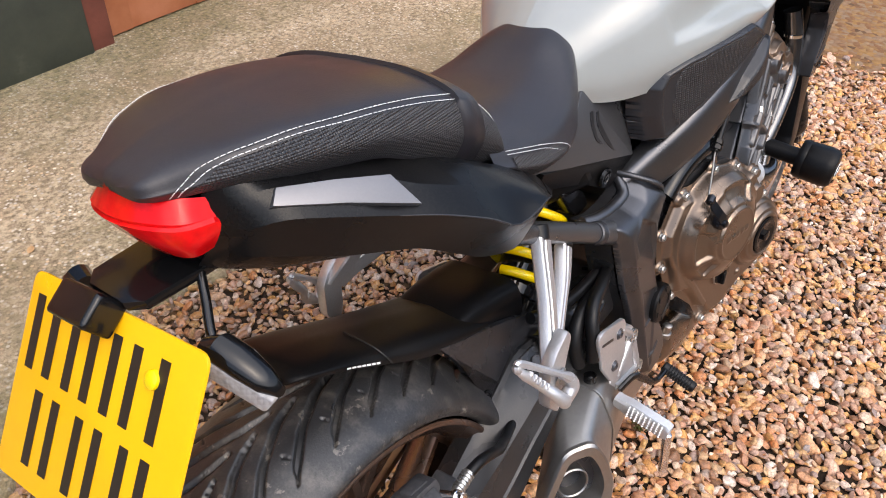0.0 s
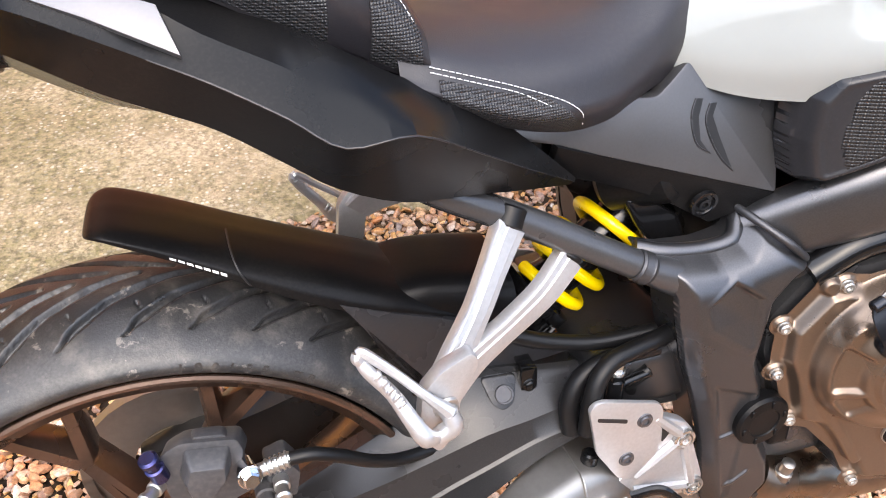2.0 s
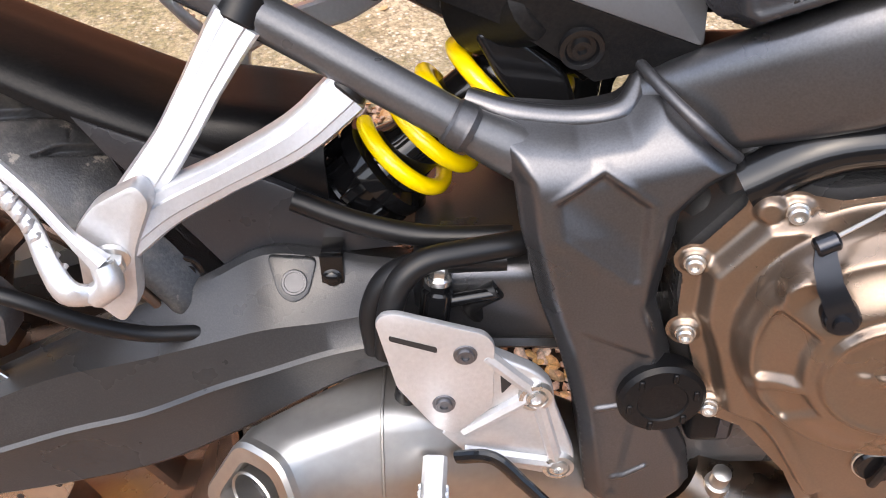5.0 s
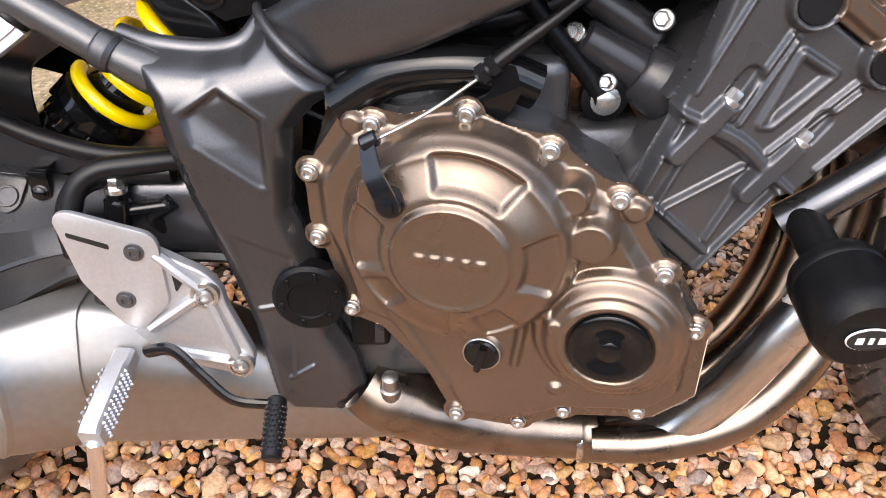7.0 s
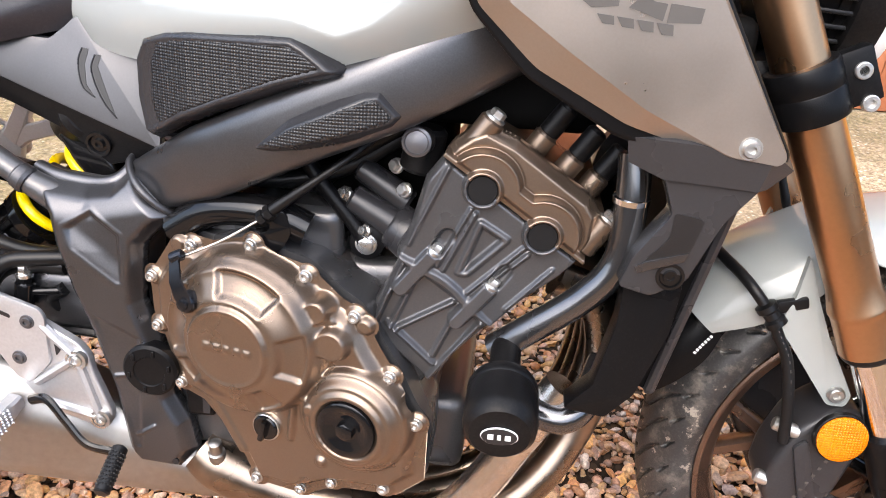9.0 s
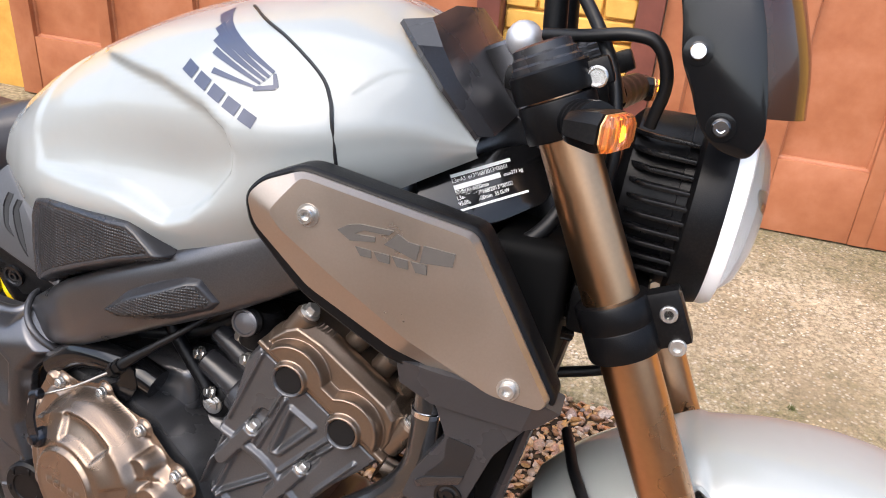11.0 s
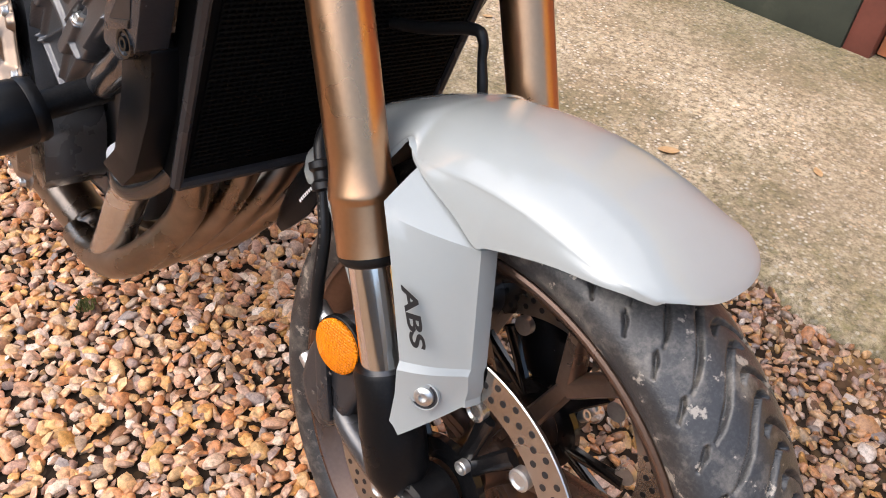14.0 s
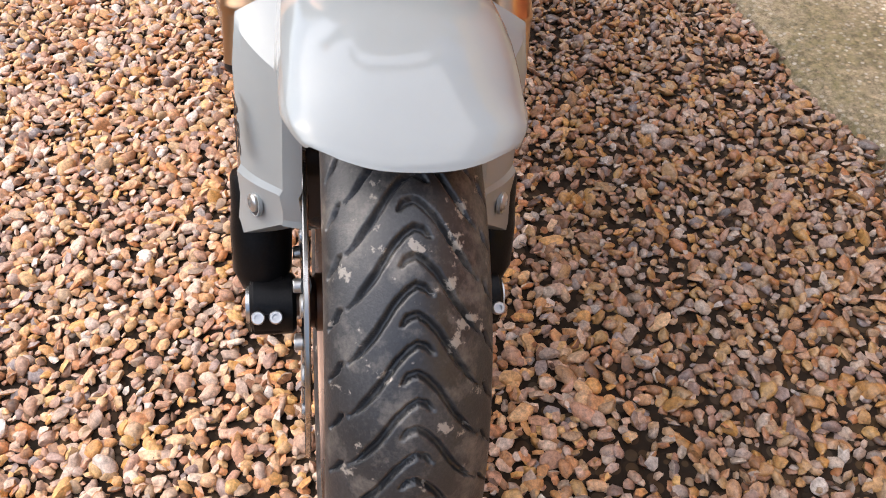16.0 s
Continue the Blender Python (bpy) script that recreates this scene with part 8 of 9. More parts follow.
slab(bm, [V(p) for p in ((0.000, -0.018, 0.8225), (-0.0355, -0.016, 0.8225), (-0.086, -0.012, 0.8230), (-0.097, 0.000, 0.8245), (-0.097, 0.042, 0.8295), (-0.085, 0.054, 0.8310), (0.000, 0.056, 0.8315))], (0.002, 0, -0.010), 0.003)
part("plate_carrier", bm, GLOSS, bike, "gloss black number plate carrier")
dn = V((-0.093, 0, -0.133)).normalized()
ac = V((0, -1, 0))
pn = V((-0.82, 0, 0.573))
o0 = V((-0.094, 0.0165, 0.812))
def pl(a, b, lift=0.0):
    """On the number plate: a to the right, b down, in metres from the top middle."""
    return o0 + ac * a + dn * b + pn * lift
bm = B()
slab(bm, rounded([pl(-0.114, 0), pl(0.114, 0), pl(0.114, 0.178), pl(-0.114, 0.178)], 0.012), pn * 0.003, 0.0006)
npl = part("number_plate", bm, PLATE, bike, "yellow rear number plate with plain black bars")
for row, cols in ((0.018, (-0.083, -0.028, 0.026, 0.072)), (0.095, (-0.060, 0.0, 0.060))):
    for c_ in cols:
        for d_ in (0.0,) if c_ == 0.072 else (-0.013, 0.013):
            bm = B()
            slab(bm, [pl(c_ + d_ - 0.0055, row, 0.0034), pl(c_ + d_ + 0.0055, row, 0.0034), pl(c_ + d_ + 0.0055, row + 0.064, 0.0034), pl(c_ + d_ - 0.0055, row + 0.064, 0.0034)], pn * 0.0004)
            part("plate_bar", bm, INK, npl)
for a, b, m_ in ((-0.066, 0.022, INK), (0.062, 0.036, YELLOW)):
    bm = B()
    lathe(bm, pl(a, b, 0.003), pn, [(0.008, 0), (0.0075, 0.003), (0.005, 0.0045), (0.0004, 0.0045)], 18)
    part("plate_screw", bm, m_, npl)
bm = B()
m_ = Matrix.Translation(o0 + dn * 0.004 + pn * 0.018 + V((0, 0.012, 0))) @ Euler((0, radians(-35), 0)).to_matrix().to_4x4()
box(bm, (0, 0, 0), (0.030, 0.050, 0.030), m_, 0.005, 3)
lamp = part("plate_lamp", bm, GLOSS, bike, "black number plate lamp")
bm = B()
tube(bm, [(-0.034, -0.012, 0.818), (-0.046, -0.026, 0.800), (-0.060, -0.042, 0.782), (-0.066, -0.056, 0.764), (-0.075, -0.068, 0.762)], 0.0042, 10, 6)
part("carrier_stay", bm, GLOSS, bike)


def rear_indicator(s):
    m = 0.0135
    bm = B()
    y0 = m + s * 0.085
    rings = []
    for k, (x, y, z, r) in enumerate(((-0.080, y0 - s * 0.005, 0.796, 0.009), (-0.077, y0 + s * 0.010, 0.798, 0.0120), (-0.074, y0 + s * 0.026, 0.789, 0.0120), (-0.071, y0 + s * 0.042, 0.777, 0.0095), (-0.068, y0 + s * 0.052, 0.768, 0.0045))):
        rings.append([V((x + r * 1.1 * math.cos(q), y, z + r * math.sin(q))) for q in (2 * math.pi * j / 16 for j in range(16))])
    loft(bm, rings)
    b = part("rear_indicator", bm, GLOSS, bike, "black rear indicator with a clear lens")
    bm = B()
    o = [V((-0.095, y0 - s * 0.001, 0.801)), V((-0.095, y0 + s * 0.002, 0.784)), V((-0.083, y0 + s * 0.048, 0.757)), V((-0.077, y0 + s * 0.053, 0.765))]
    slab(bm, rounded(o, 0.004), (0.012, 0, 0.002), 0.003)
    part("lens", bm, PALELENS, b, "clear ribbed lens")


both(rear_indicator)
# side stand on the far side, down
bm = B()
tube(bm, [(0.60, 0.12, 0.29), (0.58, 0.20, 0.20), (0.555, 0.30, 0.085)], 0.011, 12, 6)
box(bm, (0.55, 0.315, 0.075), (0.06, 0.04, 0.008), Matrix.Identity(4), 0.003)
part("side_stand", bm, PLASTIC, bike, "black side stand, down")

# black rubber boot beside the shock, and the hose to the rear master cylinder
bm = B()
slab(bm, rounded(xz([(0.452, 0.642), (0.472, 0.648), (0.513, 0.617), (0.524, 0.589), (0.490, 0.587), (0.471, 0.607)], -0.066), 0.010), (0, 0.050, 0), 0.008, 3)
part("shock_boot", bm, GLOSS, bike, "black rubber boot beside the shock")
bm = B()
tube(bm, [(0.515, -0.098, 0.514), (0.481, -0.112, 0.514), (0.448, -0.120, 0.513), (0.420, -0.126, 0.510), (0.403, -0.132, 0.497), (0.395, -0.137, 0.472), (0.392, -0.138, 0.440)], 0.0090, 14, 8)
part("brake_hose", bm, HOSE, bike, "thick black hose to the rear master cylinder")
# fork, clamps, mudguard, front brake, headlight
def leg_at(z, s):
    return V((1.145 + 0.47 * (0.907 - z), s * 0.115, z))


FD = V((0.425, 0, -0.905)).normalized()


def fork(s):
    top, bot = leg_at(0.975, s), leg_at(0.508, s)
    L_ = (bot - top).length
    bm = B()
    lathe(bm, top, FD, [(0.020, -0.006), (0.025, 0), (0.0258, L_ * 0.40), (0.0262, L_ * 0.60), (0.0256, L_ * 0.84), (0.0254, L_ * 0.86), (0.0285, L_ * 0.898), (0.0290, L_ * 0.902), (0.0290, L_ * 0.908), (0.0278, L_ * 0.914), (0.0276, L_ * 0.918), (0.0276, L_ * 0.98), (0.0276, L_ * 0.985), (0.028, L_), (0.021, L_)], 48)
    f = part("fork_tube", bm, FORK, bike, "gold-bronze anodised fork tube")
    bm = B()
    lathe(bm, bot, FD, [(0.0275, 0), (0.0275, 0.004), (0.025, 0.008), (0.022, 0.010)], 32)
    part("dust_seal", bm, HOSE, f)
    bm = B()
    rod(bm, bot, leg_at(0.385, s), 0.0205, 36)
    part("fork_slider", bm, CHROME, bike, "polished chrome fork slider")
    # axle carrier
    bm = B()
    lathe(bm, leg_at(0.415, s), FD, [(0.026, 0), (0.028, 0.004), (0.028, 0.03), (0.030, 0.06), (0.029, 0.10), (0.018, 0.125)], 28)
    a = V((1.447, s * 0.128, 0.300))
    rod(bm, a, a + V((0, -s * 0.045, 0)), 0.031, 28, edge=0.004)
    slab(bm, flip([(1.412, -0.128, 0.328), (1.44, -0.128, 0.333), (1.474, -0.128, 0.316), (1.478, -0.128, 0.291), (1.45, -0.128, 0.275), (1.422, -0.128, 0.287)], s), (0, -s * 0.034, 0), 0.006)
    c = part("axle_carrier", bm, PLASTIC, bike, "black cast axle carrier")
    bm = B()
    lathe(bm, a, (0, s, 0), [(0.019, 0), (0.019, 0.004), (0.013, 0.0045), (0.0125, -0.01), (0.0005, -0.01)], 24)
    part("axle_end", bm, ZINC, c)
    for y in (-0.120, -0.103):
        bm = B()
        allen(bm, flip([(1.4770, y, 0.3150)], s)[0], (0.6, 0, 0.8), 0.0068, 0.007)
        part("pinch_bolt", bm, ZINC, c)
    bm = B()
    rod(bm, (1.447, s * 0.085, 0.300), (1.447, s * 0.045, 0.300), 0.014, 20)
    lathe(bm, (1.447, s * 0.055, 0.300), (0, s, 0), [(0.030, 0), (0.030, 0.008), (0.026, 0.010), (0.024, 0.018), (0.018, 0.019)], 28)
    part("axle_spacer", bm, RIM, c)
    # lower clamp with two pinch bolts
    bm = B()
    ct = leg_at(0.783, s)
    lathe(bm, ct, FD, [(0.027, 0), (0.0325, 0.001), (0.034, 0.004), (0.034, 0.024), (0.0333, 0.0255), (0.034, 0.027), (0.034, 0.050), (0.033, 0.053), (0.027, 0.054)], 36)
    fwd = V((0.905, 0, 0.425))
    m = Matrix((fwd, V((0, 1, 0)), -FD)).transposed().to_4x4()
    m.translation = leg_at(0.758, s) + fwd * 0.043
    box(bm, (0, 0, 0), (0.034, 0.022, 0.052), m, 0.005)
    cl = part("lower_clamp", bm, PLASTIC, bike, "black lower fork clamp")
    for k in (-0.0155, 0.0155):
        bm = B()
        p = leg_at(0.749, s) + fwd * 0.046 - FD * k + V((0, s * 0.010, 0))
        lathe(bm, p, (0, s, 0), [(0.0078, -0.002), (0.0078, 0.004), (0.0068, 0.005), (0.0042, 0.005), (0.0038, 0.001), (0.0004, 0.001)], 20)
        part("clamp_bolt", bm, ZINC, cl)
    # upper clamp
    bm = B()
    lathe(bm, leg_at(0.9705, s), FD, [(0.026, -0.001), (0.033, -0.001), (0.035, 0.001), (0.035, 0.0225), (0.034, 0.024), (0.026, 0.024)], 40)
    m.translation = leg_at(0.957, s) + fwd * 0.034
    box(bm, (0, 0, 0), (0.036, 0.016, 0.024), m, 0.005)
    uc = part("upper_clamp", bm, PLASTIC, bike, "black upper fork clamp")
    bm = B()
    lathe(bm, leg_at(0.954, s) + fwd * 0.0386 + V((0, s * 0.0075, 0)), (0, s, 0), [(0.0095, -0.002), (0.0092, 0.003), (0.0080, 0.004), (0.0068, 0.004), (0.006, 0.0015), (0.0004, 0.0015)], 24)
    part("clamp_bolt", bm, ZINC, uc)
    bm = B()
    lathe(bm, leg_at(0.970, s), -FD, [(0.031, 0), (0.031, 0.006), (0.0285, 0.008), (0.0285, 0.013), (0.026, 0.015), (0.0255, 0.021), (0.020, 0.023), (0.010, 0.023), (0.009, 0.019), (0.0005, 0.019)], 28)
    part("fork_cap", bm, PLASTIC2, uc)
    # indicator on a ribbed stalk
    bm = B()
    lathe(bm, leg_at(0.9475, s), FD, [(0.0265, 0), (0.0335, 0.001), (0.034, 0.003), (0.034, 0.031), (0.033, 0.033), (0.0265, 0.034)], 40)
    a0, a1 = V((1.150, s * 0.135, 0.933)), V((1.172, s * 0.200, 0.942))
    tube(bm, [a0.lerp(a1, k / 8) for k in range(9)], [0.0195, 0.0190, 0.0180, 0.0186, 0.0176, 0.0182, 0.0173, 0.0177, 0.0172], 20, 3)
    cx = V((1.186, s * 0.226, 0.9415))
    nd = V((0.97, s * 0.25, 0)).normalized()
    sd = V((0.25, -s * 0.97, 0)).normalized()
    oct_ = [(-0.031, -0.007), (-0.022, -0.0148), (0.022, -0.0148), (0.031, -0.007), (0.031, 0.007), (0.022, 0.0148), (-0.022, 0.0148), (-0.031, 0.007)]
    pts = [cx + sd * a_ + V((0, 0, b_)) for a_, b_ in oct_]
    slab(bm, pts, -nd * 0.030, 0.005, 2, 0.74)
    fi = part("front_indicator", bm, PLASTIC, bike, "black front indicator with a lit amber lens")
    bm = B()
    slab(bm, [cx + nd * 0.0005 + (p - cx) * 0.93 for p in pts], nd * 0.009, 0.004, 2, 0.86)
    lz = part("lens", bm, ORANGE, fi, "clear orange lens")
    bm = B()
    slab(bm, [cx + nd * 0.0002 + (p - cx) * 0.90 for p in pts], nd * 0.0012)
    part("lamp_bowl", bm, BOWL, fi, "amber-tinted reflector bowl")
    for k in range(7):
        bm = B()
        q = cx + nd * 0.0022 + sd * (-0.021 + 0.007 * k)
        slab(bm, [q + sd * 0.0012 + V((0, 0, -0.010)), q + sd * 0.0012 + V((0, 0, 0.010)), q - sd * 0.0012 + V((0, 0, 0.010)), q - sd * 0.0012 + V((0, 0, -0.010))], nd * 0.002)
        part("lens_rib", bm, BOWL, lz)
    bm = B()
    lathe(bm, cx + nd * 0.002, nd, [(0.0058, 0), (0.0050, 0.002), (0.0030, 0.0035), (0.0005, 0.004)], 16)
    part("bulb", bm, GLOW, lz)


ORANGE = mat("orange_lens", (0.98, 0.66, 0.42), 0.05, spread=0.1, trans=0.95)
BOWL = mat("lamp_bowl", (0.75, 0.42, 0.18), 0.3, metal=0.7)
GLOW = bpy.data.materials.new("lit_bulb")
GLOW.use_nodes = True
_b = GLOW.node_tree.nodes["Principled BSDF"]
_b.inputs["Base Color"].default_value = (1, 0.4, 0.02, 1)
_b.inputs["Emission Color"].default_value = (1.0, 0.42, 0.02, 1)
_b.inputs["Emission Strength"].default_value = 3.0
both(fork)
bm = B()
box(bm, (1.20, 0, 0.758), (0.07, 0.20, 0.05), Matrix.Identity(4), 0.010)
part("lower_bridge", bm, PLASTIC, bike, "black lower fork bridge")
bm = B()
box(bm, (1.105, 0, 0.957), (0.060, 0.21, 0.024), Matrix.Identity(4), 0.008)
rod(bm, (1.085, 0.0, 0.950), (1.078, 0.0, 0.985), 0.022, 24, edge=0.004)
part("upper_bridge", bm, PLASTIC, bike, "black upper fork bridge")
bm = B()
lathe(bm, (1.0785, -0.045, 0.962), (-0.05, 0, 1), [(0.012, -0.016), (0.012, 0.002), (0.0085, 0.004), (0.0085, 0.010), (0.0125, 0.0135), (0.0165, 0.020), (0.0178, 0.0265), (0.0165, 0.034), (0.0125, 0.0395), (0.0070, 0.0435), (0.0005, 0.0445)], 36)
part("ball_mount", bm, CAST, bike, "satin silver ball on the top yoke")
bm = B()
tube(bm, [(1.000, -0.36, 1.075), (1.03, -0.26, 1.085), (1.085, -0.12, 1.075), (1.09, 0, 1.07), (1.085, 0.12, 1.075), (1.03, 0.26, 1.085), (1.00, 0.36, 1.075)], 0.013, 16, 8)
rod(bm, (1.100, 0.0, 0.96), (1.090, 0.0, 1.07), 0.012, 18, edge=0.003)
rod(bm, (1.100, 0.06, 0.96), (1.090, 0.06, 1.07), 0.014, 18, edge=0.003)
part("handlebar", bm, PLASTIC, bike, "black tapered handlebar")
for pts, r in (([(1.098, -0.060, 0.996), (1.135, -0.072, 1.000), (1.176, -0.080, 1.006), (1.200, -0.080, 1.000), (1.212, -0.075, 0.970), (1.205, -0.070, 0.930)], 0.0058), ([(1.120, -0.040, 1.040), (1.150, -0.060, 1.000), (1.170, -0.078, 0.960), (1.180, -0.085, 0.900), (1.170, -0.085, 0.840)], 0.0062), ([(1.150, -0.075, 0.880), (1.142, -0.090, 0.845), (1.120, -0.100, 0.815), (1.085, -0.105, 0.800)], 0.0075)):
    bm = B()
    tube(bm, pts, r, 10, 7)
    part("bar_cable", bm, HOSE, bike, "black sleeved handlebar cable")

# the bars stand turned a little to the right
def steer(ob, degrees):
    at = V((1.35, 0, 0.30))
    ob.matrix_basis = Matrix.Translation(at) @ Matrix.Rotation(radians(-degrees), 4, V((-0.42, 0, 0.9))) @ Matrix.Translation(-at)


def unsteer(p):
    at = V((1.35, 0, 0.30))
    return at + Matrix.Rotation(radians(1.5), 3, V((-0.42, 0, 0.9))) @ (p - at)


# front mudguard
C_ = V((1.447, 0, 0.300))
def pol(r, deg, y):
    q = radians(deg)
    return V((C_.x + r * math.sin(q), y, C_.z + r * math.cos(q)))
rows_ = []
# angle, edge half-width, edge radius, crease half-width, crease radius, crown radius
for a_, w, re, wc, rk, rc in ((-54, 0.068, 0.314, 0.067, 0.326, 0.357), (-46, 0.077, 0.294, 0.0755, 0.313, 0.357), (-38, 0.083, 0.290, 0.0815, 0.310, 0.353), (-29, 0.0835, 0.302, 0.0825, 0.3095, 0.349), (-23.2, 0.0765, 0.324, 0.0755, 0.3255, 0.346), (-21, 0.083, 0.310, 0.081, 0.3125, 0.3445), (-18, 0.0885, 0.2995, 0.084, 0.3085, 0.343), (-11, 0.0905, 0.279, 0.0855, 0.3075, 0.339), (-5.6, 0.0915, 0.2635, 0.0855, 0.3072, 0.3365), (-3.4, 0.0895, 0.2665, 0.0855, 0.307, 0.336), (2, 0.0885, 0.276, 0.085, 0.307, 0.335), (8, 0.0875, 0.289, 0.084, 0.307, 0.3335), (14, 0.085, 0.302, 0.082, 0.309, 0.332)):
    row = [pol(re, a_, -w), pol(re + (rk - re) * 0.5, a_, -(w + wc) / 2 - 0.0008), pol(rk - (rk - re) * 0.06, a_, -wc), pol(rk + (rc - rk) * 0.05, a_, -wc * 0.985)]
    for v, k in ((0.86, 0.46), (0.66, 0.75), (0.42, 0.925), (0.2, 0.985), (0, 1.0)):
        full = 0.308 + 0.0345 * k if a_ > -23.5 and a_ < -20 else 0.0
        row.append(pol(max(rk + (rc - rk) * k * (0.55 if full and v > 0.8 else 1.0), full * 0.999), a_, -(0.0835 if full else wc) * v))
    rows_.append(row)
for ac_, ae_, w, re, rc in ((20.0, 17.5, 0.0795, 0.311, 0.3295), (23.4, 19.8, 0.073, 0.3155, 0.3275), (24.8, 20.6, 0.069, 0.3175, 0.3255)):
    row = []
    for v, k in ((1.0, 0.0), (0.995, 0.12), (0.985, 0.26), (0.97, 0.36), (0.86, 0.66), (0.66, 0.86), (0.42, 0.96), (0.2, 0.992), (0, 1.0)):
        row.append(pol(re + (rc - re) * k, ac_ - (ac_ - ae_) * v**2.6, -w * v))
    rows_.append(row)
bm = B()
sheet(bm, rows_, 6, 3, thick=-0.0026, mirror=True)
mg = part("front_mudguard", bm, TANK, bike, "grey-white gloss front mudguard", 60)
bm = B()
rows_ = []
for a, w, re, rc in ((-73, 0.058, 0.318, 0.344), (-68, 0.064, 0.304, 0.350), (-60, 0.066, 0.294, 0.352), (-53, 0.062, 0.300, 0.349), (-47, 0.060, 0.304, 0.346)):
    rows_.append([pol(re, a, -w), pol(re + (rc - re) * 0.5, a, -w * 0.97), pol(rc - 0.008, a, -w * 0.7), pol(rc, a, 0)])
sheet(bm, rows_, 6, 5, thick=0.0028, mirror=True)
ex = part("mudguard_extension", bm, PLASTIC, mg, "matt black mudguard extension")
bm = B()
for k in range(7):
    a = -60 + 0.8 * k
    o = [pol(0.3080, a, -0.0672), pol(0.3080, a + 0.5, -0.0672), pol(0.3112, a + 0.5, -0.0672), pol(0.3112, a, -0.0672)]
    slab(bm, o, (0, -0.0004, 0))
tagged(part("print_bar", bm, PRINT, ex), kind="stuff")


def guard_leg(s):
    # faceted leg: upper triangle, main panel, folded foot with a sunk screw
    A_, B_, D_ = V((1.349, -0.1295, 0.569)), V((1.3415, -0.0885, 0.589)), V((1.4215, -0.0945, 0.558))
    E_, F_, G_ = V((1.447, -0.0955, 0.450)), V((1.452, -0.096, 0.418)), V((1.414, -0.1365, 0.368))
    H_, I_ = V((1.405, -0.130, 0.441)), V((1.371, -0.1335, 0.533))
    st = [(A_, B_), (A_.lerp(I_, 0.05), B_.lerp(D_, 0.33)), (A_.lerp(I_, 0.12), B_.lerp(D_, 0.66)), (A_.lerp(I_, 0.22), D_), (A_.lerp(I_, 0.6), D_.lerp(E_, 0.16)), (I_, D_.lerp(E_, 0.33)), (I_.lerp(H_, 0.5), D_.lerp(E_, 0.66)), (I_.lerp(H_, 0.93), D_.lerp(E_, 0.95)), (H_ + V((0, -0.004, 0)), E_ + V((0, -0.003, 0))), (H_.lerp(G_, 0.35), E_.lerp(F_, 0.5)), (H_.lerp(G_, 0.7), E_.lerp(F_, 0.75) + V((-0.001, 0, -0.002))), (G_, F_)]
    rows = []
    for i, (p, q) in enumerate(st):
        bulge = 0.0015 if i < 3 else 0.004
        row = [p + V((0.004, 0.014, 0)), p + V((0.0012, 0.003, 0))]
        for k in range(9):
            c = p.lerp(q, k / 8)
            row.append(c + V((0.2, -0.8, 0)) * bulge * math.sin(math.pi * k / 8))
        row += [q + V((0.0022, 0.0015, 0)), q + V((0.0050, 0.012, 0)), q + V((0.0052, 0.018, 0))]
        rows.append([unsteer(c) for c in row])
    rows.append([c + V((0, 0.004, -0.0012)) for c in rows[-1]])
    rows.append([c + V((0, 0.020, 0.001)) for c in rows[-1]])
    bm = B()
    sheet(bm, [flip(r, s) for r in rows], 1, 1)
    g = part("mudguard_leg", bm, TANK, mg, "grey-white gloss mudguard leg", 17)
    bm = B()
    p = flip([unsteer(V((1.4287, -0.1200, 0.4235)))], s)[0]
    d_ = flip([(0.42, -0.88, 0.18)], s)[0]
    lathe(bm, p, d_, [(0.0132, -0.003), (0.0130, 0.0006), (0.0122, 0.0008), (0.0116, -0.0010)], 28, cap=False)
    part("screw_well", bm, TANK, g)
    # dark ring painted as the shade of a sunk screw hole
    bm = B()
    lathe(bm, p, d_, [(0.0117, -0.0004), (0.0100, -0.0008), (0.0004, -0.0008)], 28, cap=False)
    part("screw_shade_ring", bm, PLASTIC2, g)
    bm = B()
    lathe(bm, p + V(d_).normalized() * -0.001, d_, [(0.0088, 0), (0.0084, 0.0025), (0.0062, 0.0042), (0.0038, 0.0046), (0.0034, 0.0015), (0.0004, 0.0015)], 24)
    part("screw", bm, ZINC, g)
    # rear stay
    bm = B()
    o = [(1.248, 0.512), (1.262, 0.548), (1.270, 0.590), (1.286, 0.545), (1.301, 0.512), (1.341, 0.442), (1.337, 0.428), (1.318, 0.428), (1.262, 0.500)]
    slab(bm, flip(rounded(xz(o, lambda x, z: -0.099 + 0.25 * max(0, z - 0.53)), 0.005), s), (0, -s * 0.010, 0), 0.002)
    r = part("mudguard_stay", bm, TANK, mg)
    bm = B()
    lathe(bm, flip([(1.324, -0.0995, 0.443)], s)[0], (0, s, 0), [(0.0095, 0), (0.009, 0.004), (0.007, 0.006), (0.004, 0.006), (0.003, 0.003), (0.0004, 0.003)], 20)
    part("screw", bm, ZINC, r)


both(guard_leg)


